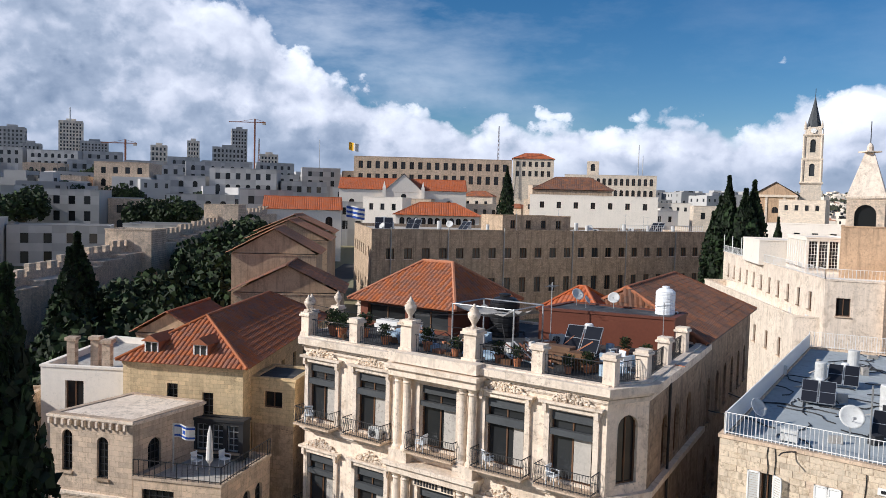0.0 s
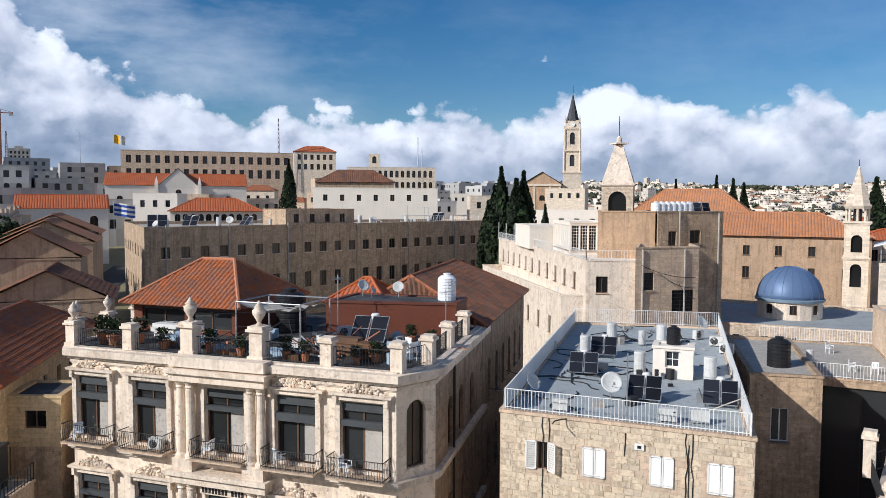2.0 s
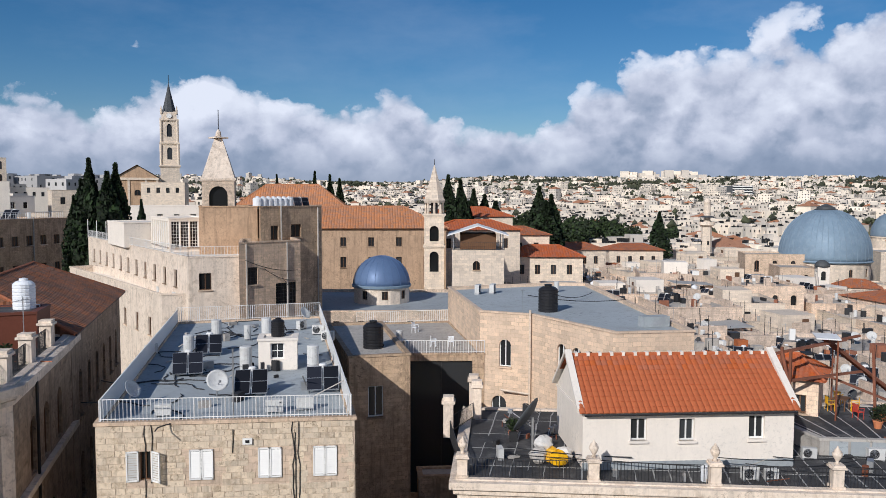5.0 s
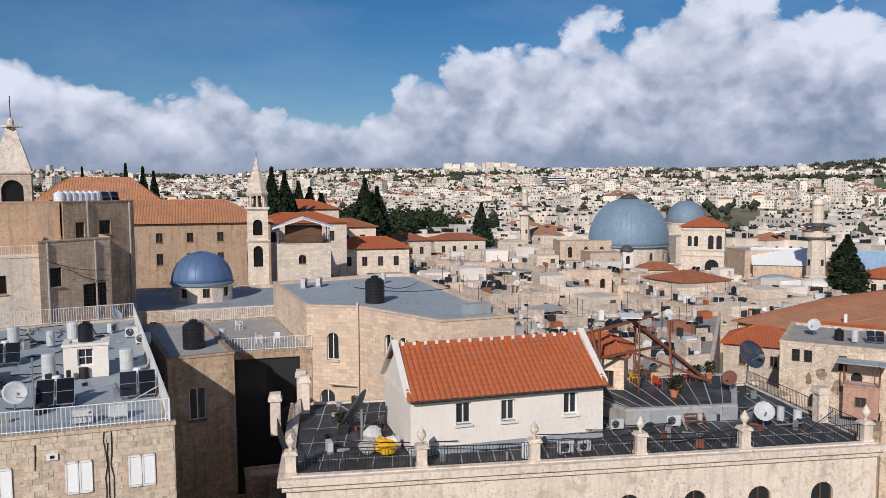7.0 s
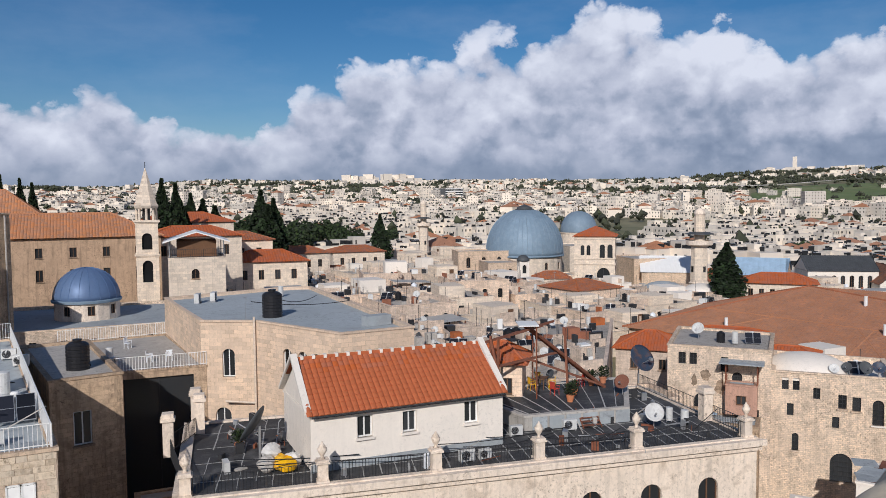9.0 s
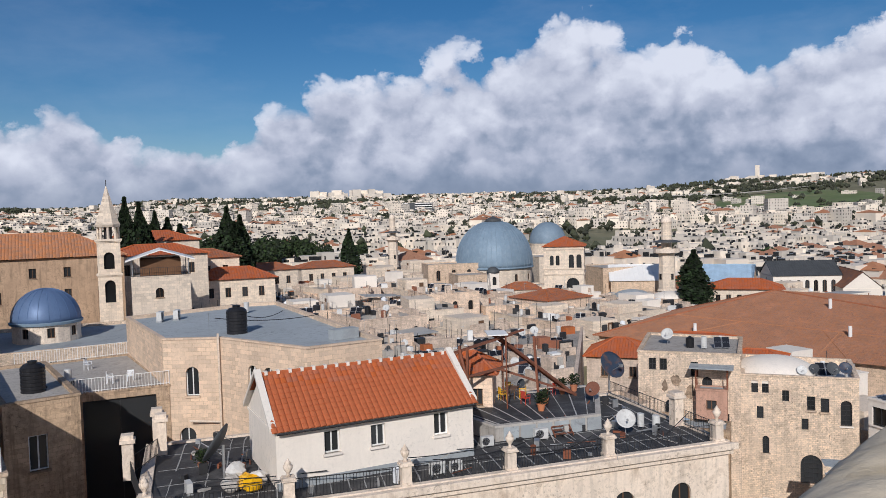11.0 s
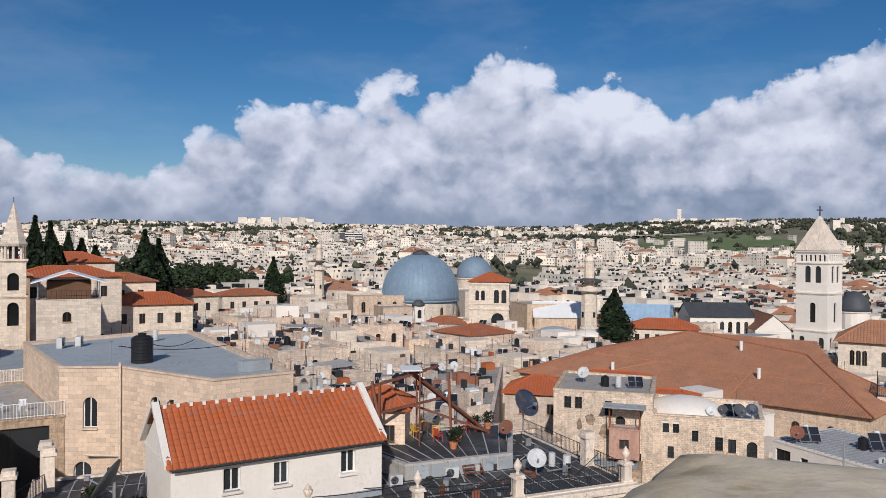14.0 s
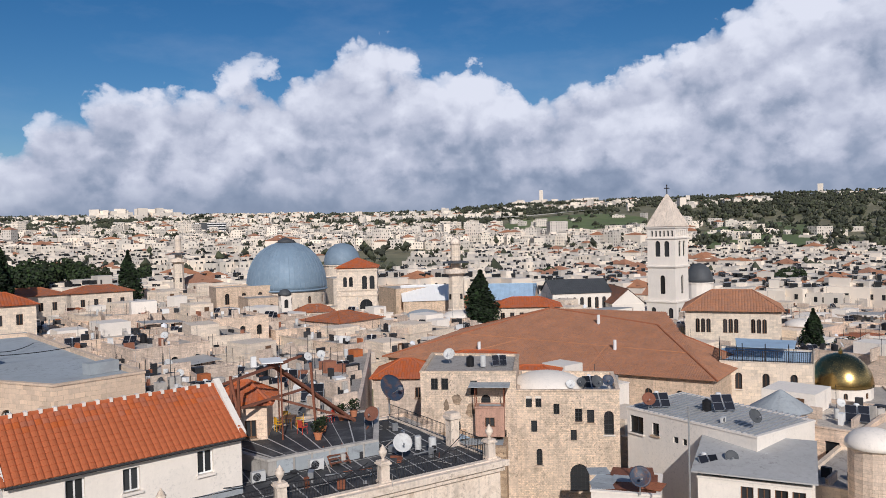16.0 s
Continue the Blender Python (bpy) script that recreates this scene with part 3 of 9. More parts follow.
def build_far_city():
    """Houses and trees too many to count, from the old town's far half to the ridge."""
    houses, dark, trees, red = Geo(), Geo(), Geo(), Geo()
    grey, greydark = Geo(), Geo()

    def house(g, wn, x, y, w, d, h, yaw, near):
        z = ground_z(x, y)
        c, s = math.cos(yaw), math.sin(yaw)
        poly = [(x + c * a - s * b, y + s * a + c * b) for a, b in ((-w / 2, -d / 2), (w / 2, -d / 2), (w / 2, d / 2), (-w / 2, d / 2))]
        g.prism(poly, z - 4, z + h, bottom=False)
        if g is houses and RND.random() < 0.1:
            e = [(x + (px - x) * 1.06, y + (py - y) * 1.06, z + h) for px, py in poly]
            red.add(e + [(x, y, z + h + min(w, d) * 0.28)], ((0, 1, 4), (1, 2, 4), (2, 3, 4), (3, 0, 4)))
            near = False if near and RND.random() < 0.3 else near
        elif RND.random() < 0.5:
            k = RND.uniform(0.25, 0.45)
            g.prism([(x + (px - x) * k + c * w * 0.2, y + (py - y) * k + s * w * 0.2) for px, py in poly], z + h, z + h + RND.uniform(1.2, 2.6), bottom=False)
        if not near:
            return
        for _ in range(RND.randint(1, 4)):
            a, b = RND.uniform(-w, w) * 0.4, RND.uniform(-d, d) * 0.4
            px, py, e = x + c * a - s * b, y + s * a + c * b, RND.uniform(0.4, 1.1)
            wn.box(px - e, py - e, z + h - 0.2, px + e, py + e, z + h + RND.uniform(0.6, 1.8))
        for i in range(4):
            p, q = poly[i], poly[(i + 1) % 4]
            nx, ny = q[1] - p[1], p[0] - q[0]
            if nx * -x + ny * -y <= 0:
                continue
            length = math.hypot(nx, ny)
            nx, ny = nx / length * 0.05, ny / length * 0.05
            cols, rows = max(1, int(length / 3.2)), max(1, int(h / 3.4))
            for a in range(cols):
                for b in range(rows):
                    if RND.random() < 0.25:
                        continue
                    f0, f1 = (a + 0.36) / cols, (a + 0.64) / cols
                    zz = z + h - (b + 0.72) * h / rows
                    hh = min(1.6, h / rows * 0.42)
                    P = [(p[0] + (q[0] - p[0]) * f + nx, p[1] + (q[1] - p[1]) * f + ny) for f in (f0, f1)]
                    wn.quad((*P[0], zz), (*P[1], zz), (*P[1], zz + hh), (*P[0], zz + hh))

    def tree(x, y, tall, wide):
        z = ground_z(x, y)
        for _ in range(RND.randint(4, 7)):
            cx, cy, cz = x + RND.uniform(-wide, wide) * 0.5, y + RND.uniform(-wide, wide) * 0.5, z + tall * RND.uniform(0.3, 0.9)
            rr = wide * RND.uniform(0.22, 0.42)
            top = [(cx + RND.uniform(-0.3, 0.3) * rr, cy + RND.uniform(-0.3, 0.3) * rr, cz + rr * RND.uniform(0.8, 1.5)), (cx, cy, cz - rr)]
            ring = [(cx + rr * RND.uniform(0.7, 1.2) * math.cos(k * 1.2566), cy + rr * RND.uniform(0.7, 1.2) * math.sin(k * 1.2566), cz + rr * RND.uniform(-0.3, 0.4)) for k in range(5)]
            trees.add(top + ring, [(0, 2 + k, 2 + (k + 1) % 5) for k in range(5)] + [(1, 2 + (k + 1) % 5, 2 + k) for k in range(5)])

    # the old town and the suburbs beyond, from north to east
    for _ in range(11500):
        az = RND.uniform(24, 121)
        r = 270 + 2730 * RND.random() ** 1.7
        x, y = polar(az, r)
        green = noise.noise((x / 320, y / 320, 11)) + 0.55 * noise.noise((x / 90, y / 90, 5))
        slope = 0.32 if r < 1100 else 0.05
        if az > 84 and r > 1150:
            slope = -0.24
        if 87 < az < 99 and 1180 < r < 2250 and RND.random() < 0.93:
            continue
        if green > slope + 0.1 or (az > 101 and 800 < r < 2200 and RND.random() < 0.75) or (az < 40 and r < 470):
            continue
        if r < 900:
            w, d, h = RND.uniform(6, 14), RND.uniform(6, 12), RND.uniform(5, 10)
            yaw = radians(RND.choice((-36, 54)) + RND.gauss(0, 8))
        else:
            w, d, h = RND.uniform(10, 26), RND.uniform(9, 16), RND.uniform(6, 14)
            yaw = radians(RND.uniform(0, 180))
            if RND.random() < 0.03:
                h *= 1.9
        house(houses, dark, x, y, w, d, h, yaw, r < 1900)
    for _ in range(9500):
        az = RND.uniform(22, 121)
        r = 330 + 3100 * RND.random() ** 0.8
        x, y = polar(az, r)
        green = noise.noise((x / 320, y / 320, 11)) + 0.55 * noise.noise((x / 90, y / 90, 5))
        if r < 900 and RND.random() < 0.72:
            continue
        if 87 < az < 99 and 1150 < r < 1950 and RND.random() < 0.88:
            continue
        if green > (0.05 if r < 1100 else -0.1) or RND.random() < 0.16 or (az > 101 and 700 < r < 2300 and RND.random() < 0.5):
            tree(x, y, RND.uniform(6, 13), RND.uniform(6, 11) * (1 if r < 1500 else 1.4))
    # the new town: no cloud shadow is cast, its shade is in the grey colour
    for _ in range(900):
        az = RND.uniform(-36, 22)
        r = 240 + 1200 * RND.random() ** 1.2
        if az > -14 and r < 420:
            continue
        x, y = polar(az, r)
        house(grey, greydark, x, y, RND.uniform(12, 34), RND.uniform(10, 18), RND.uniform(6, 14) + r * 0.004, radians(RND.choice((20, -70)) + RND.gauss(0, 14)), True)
    for _ in range(500):
        az = RND.uniform(-36, 22)
        r = 260 + 900 * RND.random()
        if az > -14 and r < 420:
            continue
        x, y = polar(az, r)
        tree(x, y, RND.uniform(7, 13), RND.uniform(6, 11))
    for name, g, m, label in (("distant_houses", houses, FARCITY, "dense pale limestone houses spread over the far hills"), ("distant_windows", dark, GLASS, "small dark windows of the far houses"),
                              ("new_town_houses", grey, FARGREY_SHADED, "stone blocks of the new town, greyed as if under cloud"), ("new_town_windows", greydark, GLASS, "dark windows of the new town's blocks"),
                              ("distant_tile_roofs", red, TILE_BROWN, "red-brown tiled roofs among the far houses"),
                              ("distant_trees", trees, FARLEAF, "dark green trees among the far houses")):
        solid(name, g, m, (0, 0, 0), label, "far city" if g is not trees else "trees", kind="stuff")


build_far_city()


def tower_block(poly_at, yaw, w, d, z1, floors, cols, label, mat=None, r=1100):
    """A high-rise of the new town with its storeys of windows."""
    x, y = poly_at
    poly = frame_box((x, y), yaw, w, d)
    z0 = ground_z(x, y) - 2
    holes = {}
    for i in (0, 1, 3):
        hs, L, step = [], side(poly, i), (z1 - 10 - z0) / floors
        for k in range(floors):
            hs += row(1, L - 1, cols if i == 0 else max(2, cols // 2), (L - 2) / (cols if i == 0 else max(2, cols // 2)) * 0.5, z1 - 3 - k * step - step * 0.6, z1 - 3 - k * step)
        holes[i] = hs
    off = (x, y, z0)
    root = thing("high_rise", off, label, "tower block", "towers on the skyline")
    g = Geo()
    for i in range(4):
        facade(g, poly[i], poly[(i + 1) % 4], z0, z1, holes.get(i, ()), 0.6)
    g.prism(poly, z1, z1 + 0.4)
    g.prism(inset(poly, w * 0.3), z1 + 0.4, z1 + 3.5)
    part("wall", g, mat or FARGREY_SHADED, root, off=off)
    part("glazing", Geo().prism(inset(poly, 0.6), z0, z1 - 0.5), GLASS, root, off=off)
    return root


tower_block(polar(-25.9, 1100), 22, 28, 24, 119, 16, 7, "white concrete high-rise with a grid of windows", FARCITY)
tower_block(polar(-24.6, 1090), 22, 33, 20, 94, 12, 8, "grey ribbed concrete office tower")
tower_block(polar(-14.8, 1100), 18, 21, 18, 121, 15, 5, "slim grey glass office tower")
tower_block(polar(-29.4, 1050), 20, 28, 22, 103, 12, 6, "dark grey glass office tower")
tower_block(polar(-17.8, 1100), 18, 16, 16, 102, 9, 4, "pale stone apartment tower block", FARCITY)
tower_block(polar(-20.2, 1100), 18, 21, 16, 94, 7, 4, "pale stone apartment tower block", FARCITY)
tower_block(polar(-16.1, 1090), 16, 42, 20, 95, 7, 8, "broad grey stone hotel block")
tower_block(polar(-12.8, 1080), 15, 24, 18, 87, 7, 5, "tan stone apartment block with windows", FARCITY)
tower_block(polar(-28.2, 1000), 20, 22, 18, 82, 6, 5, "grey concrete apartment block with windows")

# ---- the blocks round the square ----
# the corner block with white shutters and a railed roof
NB = [(12.2, 32.4), (20.5, 25.6), (36.4, 49.5), (26.7, 54.7)]
block("corner_house", NB, 0, 15.6, STONE, GREYROOF, "pale limestone house with a railed flat roof and white shutters",
      {0: [(1.75, 2.2, 13.1, 14.35, False), (3.78, 4.77, 13.1, 14.35, False), (6.63, 7.61, 13.1, 14.35, False), (8.94, 9.95, 13.1, 14.35, False), (1.7, 2.6, 9.2, 10.8, False), (6.7, 7.6, 9.2, 10.8, False)],
       1: row(2, 26, 6, 0.9, 11.5, 13.2)}, parapet=0.12)

# the hotel
HU, HV = Vector((0.8134, -0.5817)), Vector((0.5817, 0.8134))
H0 = Vector((-8.1, 44.2))


def hp(s, d):
    return tuple(H0 + HU * s + HV * d)


HOTEL = [hp(0.0, 1.2), hp(1.0, 0), hp(19.2, 0), hp(20.3, 2.1), hp(19.1, 14.0), hp(-0.6, 14.0)]
HOTEL_HOLES = {1: [(0.35, 2.35, 12.75, 15.9, False), (3.95, 5.95, 12.75, 15.9, False), (8.2, 10.4, 12.75, 15.9, False), (12.1, 14.2, 12.75, 15.9, False), (15.5, 17.6, 12.75, 15.9, False),
                   (0.35, 2.35, 7.6, 10.75, False), (3.95, 5.95, 7.6, 10.75, False), (8.2, 10.4, 7.6, 10.6, False), (12.1, 14.2, 7.6, 10.75, False), (15.5, 17.6, 7.6, 10.75, False)],
               2: [(0.6, 1.75, 12.9, 16.0, True), (0.6, 1.75, 7.8, 10.9, True)],
               3: [(2.6, 3.7, 12.6, 15.2, True), (5.2, 6.3, 12.6, 15.2, True), (8.2, 9.3, 12.6, 15.2, True), (2.6, 3.7, 7.6, 10.2, True), (6, 7.1, 7.6, 10.2, True)]}
# street sides take the darker stone: stains and painted-in shade together
hotel, hotel_off = block("hotel", HOTEL, 0, 17.4, PALE, DARKROOF, "ornate cream stone hotel with pediments, columns and iron balconies", HOTEL_HOLES, side_mat=SOOT_SHADED, parapet=0.1, style="sash")
# its rear wing under dark tiles
WING = [hp(19.1, 14.06), hp(17.3, 32.9), hp(7.2, 31.9), hp(9.0, 18.0)]
wing, wing_off = block("hotel_wing", WING, 0, 17.3, SOOT_SHADED, DARKROOF, "dark stone rear wing under a brown tiled hip roof", {0: row(1, 18, 6, 1.0, 12.2, 14.9, True) + row(1, 18, 6, 1.0, 7.4, 10.0, True)}, parapet=0.3)


def wing_roof():
    """A ridge beside the street, hipped at its far end, gabled towards the hotel."""
    e = inset(WING, -0.35)
    a, b, c, d = [Vector((*p, 17.4)) for p in e]
    r0 = Vector((*hp(13.9, 15.2), 20.1))
    r1 = on_slope(a, b, r0, Vector((*hp(12.5, 28.6), 20.1)))
    roof = part("roof", Geo().add([a, b, c, d, r0, r1], ((0, 1, 5, 4), (1, 2, 5), (2, 3, 4, 5), (3, 0, 4), (3, 2, 1, 0))), TILE_DARK, wing, off=wing_off)
    g = Geo()
    for q in ((a, b, r1, r0), (b, c, r1, r1), (d, a, r0, r0)):
        tiles(g, *q, w=0.42, h=0.45, rise=0.11)
    tagged(part("roof_tiles", g, TILE_DARK, roof, off=wing_off), kind="stuff")
    for p, q in ((r0, r1), (a, r0), (d, r0), (b, r1), (c, r1)):
        part("ridge_cap", Geo().tube(p + Vector((0, 0, 0.06)), q + Vector((0, 0, 0.06)), 0.12, 6), TILE, roof, off=wing_off)
    part("gutter", Geo().tube(a, b, 0.08, 6), IRON, wing, off=wing_off)


wing_roof()

# the flat-roofed hotel with urns and the white house on it
TB = [(26.7, 25.4), (47.0, 1.5), (56.9, 9.9), (36.6, 33.8)]
block("terrace_building", TB, 0, 11.3, PALE, DARKROOF, "cream stone building with a dark felt terrace roof", {0: row(1, 30, 8, 1.3, 6.5, 9.3, True)}, parapet=0.1)
WH = [(32.2, 21.9), (40.5, 14.6), (44.6, 19.2), (36.3, 26.5)]
wh, wh_off = block("rooftop_house", WH, 11.32, 14.15, WHITE, WHITE, "white rendered house with an orange tiled roof on the terrace",
                   {0: [(2.47, 3.31, 12.7, 13.85, False), (5.0, 5.8, 12.65, 13.8, False), (8.66, 9.5, 12.68, 13.9, False)]}, parapet=0.05, style="white", frame_mat=WHITEPAINT)
gable_roof(wh, wh_off, WH, 14.2, 16.45, TILE_NEW, WHITE, over=0.22, tile=(0.3, 0.36), front=False)

# the ashlar house with a grey roof
AH = [(53.7, 52.4), (44.1, 39.6), (45.6, 35.7), (43.3, 27.0), (47.6, 23.7), (66.5, 45.0), (64.5, 47.5)]
block("ashlar_house", AH, 0, 16.3, ASHLAR, GREYROOF, "pinkish ashlar house with arched windows and a grey sheet roof",
      {1: [(1.6, 2.55, 12.1, 14.2, True), (1.0, 2.2, 8.0, 9.8, True)], 2: [(3.0, 4.05, 12.6, 14.6, True), (4.65, 5.7, 12.6, 14.6, True), (6.1, 7.1, 12.6, 14.6, True), (7.5, 8.4, 12.6, 14.6, True)], 0: row(3, 13, 3, 0.8, 10.5, 12.5, True)}, parapet=0.3, style="white", frame_mat=WHITEPAINT)

# the tower house
TH = [(36.8, 72.3), (41.4, 70.1), (49, 80), (58, 112), (44.7, 119)]
block("tower_house_wing", TH, 0, 19.0, PALE, WHITE, "sunlit white stone wing with shuttered windows and a railed terrace", {4: row(2, 45, 11, 1.0, 15.6, 17.4), 0: [(1.0, 2.2, 15.6, 17.3, False)]}, parapet=0.3)
TL = [(35.0, 74.5), (40.9, 71.2), (41.2, 71.8), (43.2, 113), (39.8, 113)]
block("lower_wing", TL, 0, 15.2, PALE, WHITE, "rough pale stone lower wing with small windows", {4: row(2, 37, 8, 0.9, 10.5, 12.4)}, parapet=0.9)
block("tower_house_middle", [(40.8, 69.4), (48.4, 69.6), (51, 75), (45, 76)], 0, 20.4, STONE, CONCRETE, "brown weathered stone house part with barred window", {0: [(1.0, 2.2, 16.0, 17.8, False), (4.4, 7.0, 13.6, 15.9, False)]}, style="grid", frame_mat=IRON)
block("tower_house", [(46.4, 74.3), (55.3, 75.1), (60, 84), (53.0, 88)], 0, 24.0, TAN, CONCRETE, "tall tan stone house with few windows", {0: [(1.4, 2.5, 20.2, 21.8, False), (4.3, 5.8, 20.4, 21.9, False), (4.9, 5.6, 16.6, 18.3, False), (1.4, 2.3, 16.6, 17.8, False)], 3: row(1, 10, 2, 0.8, 19, 21)})
block("ochre_house", [(41.2, 78.3), (46.6, 75.2), (51.5, 83.5), (46, 87)], 0, 24.0, OCHRE, CONCRETE, "ochre plastered wall of a tower house", {}, parapet=0.3)

# the long hospice
BH = [(-9.2, 111.0), (50.2, 142.0), (44.5, 155), (-14.9, 142.0)]
hosp_rows = row(1.5, 65.5, 22, 1.3, 16.9, 18.5) + row(1.5, 65.5, 22, 1.2, 11.4, 13.8)
block("long_hospice", BH, 0, 21.3, TAN, TOWNROOF, "long weathered tan stone hospice with rows of windows", {0: hosp_rows, 3: row(1, 29, 7, 1.2, 16.9, 18.6) + row(1, 29, 7, 1.2, 11.4, 13.6)}, parapet=0.5)

# the yellow house under red tiles
YH = [(-18.7, 46.3), (-11.1, 44.7), (-9.4, 66.0), (-17.0, 67.5)]
yh, yh_off = block("yellow_house", YH, 0, 15.1, YELLOWWASH, DARKROOF, "ochre stone house with a hipped red tile roof and dormers", {0: [(2.9, 3.6, 12.6, 14.0, False), (5.2, 5.9, 11.6, 13.6, False)], 1: row(1, 16, 5, 0.8, 12, 14)}, parapet=0.1, style="grid", frame_mat=IRON)
hip_roof(yh, yh_off, [YH[1], YH[2], YH[3], YH[0]], 15.2, 17.5, TILE, ridge=0.4)

# ---- towers, domes and churches ----


def dome_profile(r, z, h, n=10, tip=0.0):
    return [(max(tip, r * math.cos(math.pi / 2 * k / n)), z + h * math.sin(math.pi / 2 * k / n)) for k in range(n + 1)]


def tall_dome(r, z, h, n=12):
    """A dome that stands a little upright before it closes."""
    return [(r, z), (r * 1.0, z + h * 0.08)] + [(max(0.02, r * math.cos(math.pi / 2 * k / n) ** 0.92), z + h * (0.08 + 0.92 * math.sin(math.pi / 2 * k / n))) for k in range(1, n + 1)]


def square_tower(root, off, cx, cy, half, yaw, z0, z1, holes, mat, name="shaft", style="grid"):
    c, s = math.cos(radians(yaw)), math.sin(radians(yaw))
    poly = [(cx + c * a - s * b, cy + s * a + c * b) for a, b in ((-half, -half), (half, -half), (half, half), (-half, half))]
    g = Geo()
    for i in range(4):
        facade(g, poly[i], poly[(i + 1) % 4], z0, z1, holes, 0.35)
    g.add([(*p, z1) for p in poly], ((0, 1, 2, 3),))
    part(name, g, mat, root, off=off)
    core = Geo().prism(inset(poly, 0.4), z0, z1 - 0.1)
    part("dark_opening", core, GLASS, root, off=off)
    return poly


def cornice(root, off, poly, z, h, out, mat, name="cornice"):
    g = Geo().prism(inset(poly, -out), z, z + h)
    g.prism(inset(poly, -out * 0.5), z - h * 0.6, z)
    part(name, g, mat, root, off=off)


def spire_church():
    """The slender bell tower with a dark spire, and its church front."""
    cx, cy, off = 144.3, 297, (144.3, 297, 12)
    t = thing("church_bell_tower", off, "slender pale stone bell tower with clock and dark spire", "tower")
    base = square_tower(t, off, cx, cy, 3.6, -26, 12, 37.0, [], CREAM, "base")
    cornice(t, off, base, 37, 0.6, 0.5, CREAM)
    for z0, z1, hf in ((37.6, 46.0, 3.3), (46.6, 55.2, 3.1)):
        p = square_tower(t, off, cx, cy, hf, -26, z0, z1, [(hf - 0.95, hf + 0.95, z0 + 2.2, z1 - 1.4, True)], CREAM, "belfry_stage")
        cornice(t, off, p, z1, 0.6, 0.5, CREAM)
        for q in p:
            part("pilaster", Geo().lathe(q[0], q[1], [(0.55, z0), (0.55, z1)], 6), CREAM, t, off=off)
    for k in range(4):
        a = radians(-26 + 90 * k)
        d = Geo().lathe(0, 0, [(1.0, -0.1), (1.0, 0.1)], 14)
        clock = part("clock_face", d, WHITEPAINT, t)
        clock.rotation_euler = (radians(90), 0, a)
        clock.location = (math.sin(a) * 3.35, -math.cos(a) * 3.35, 57.0 - 12)
    part("clock_stage", Geo().lathe(cx, cy, [(4.2, 55.8), (3.9, 58.4), (3.2, 58.8)], 4, radians(-26 + 45)), CREAM, t, off=off)
    for q in inset(p, 0.2):
        part("pinnacle", Geo().lathe(q[0], q[1], [(0.45, 58), (0.45, 59.2), (0.02, 61.2)], 5), CREAM, t, off=off)
    part("spire", Geo().lathe(cx, cy, [(2.9, 58.6), (2.0, 62), (0.9, 66.4), (0.05, 70.4)], 8), SLATE, t, "dark slate spire", off=off)
    part("finial", Geo().tube((cx, cy, 70), (cx, cy, 73.4), 0.12), IRON, t, off=off)
    # the church front
    poly = frame_box((122.1, 296.4), -26, 15.5, 30)
    b, o = block("parish_church", poly, 10, 32.0, OCHRE, TILE_DARK, "ochre stone church with pediment and round window", {0: [(6.6, 8.9, 25.4, 27.7, True)], 3: row(3, 28, 4, 1.6, 24, 28, True)}, parapet=0.2, category="church")
    gable_roof(b, o, [poly[1], poly[2], poly[3], poly[0]], 32.2, 37.2, TILE_DARK, OCHRE, over=0.6, tile=(0.6, 0.8))
    for k in (0.6, 4.6, 10.9, 14.9):
        u = (math.cos(radians(-26)), math.sin(radians(-26)))
        part("pilaster", Geo().obox((poly[0][0] + u[0] * (k - 0.4), poly[0][1] + u[1] * (k - 0.4)), u, 0.8, 0.1, 12, 31.4, back=0.3), CREAM, b, off=o)
    part("cornice", Geo().obox(poly[0], u, 15.5, 0.1, 31.4, 32.3, back=0.5), CREAM, b, off=o)


spire_church()


def pyramid_turret():
    """The square turret with an open arch and a stone pyramid on the tower house."""
    cx, cy, off = 44.6, 79.9, (44.6, 79.9, 23.7)
    t = thing("stone_turret", off, "square stone turret with arches and pyramid roof", "turret")
    poly = square_tower(t, off, cx, cy, 1.75, -33, 23.7, 26.9, [(0.75, 2.75, 24.0, 26.2, True)], RUBBLE, "arcade")
    cornice(t, off, poly, 26.9, 0.18, 0.15, PALE)
    part("pyramid_roof", Geo().lathe(cx, cy, [(2.55, 27.05), (0.62, 31.5), (0.45, 31.6)], 4, radians(12)), PALE, t, off=off)
    g = Geo().box(cx - 0.8, cy - 0.8, 31.6, cx + 0.8, cy + 0.8, 31.75)
    part("capstone", g, PALE, t, off=off)
    part("cap", Geo().lathe(cx, cy, [(0.35, 31.75), (0.3, 32.3), (0.1, 32.6)], 8), PALE, t, off=off)
    part("rod", Geo().tube((cx, cy, 32.4), (cx, cy, 34.8), 0.05), IRON, t, off=off)
    # storage tanks and panels beside it
    return t


pyramid_turret()


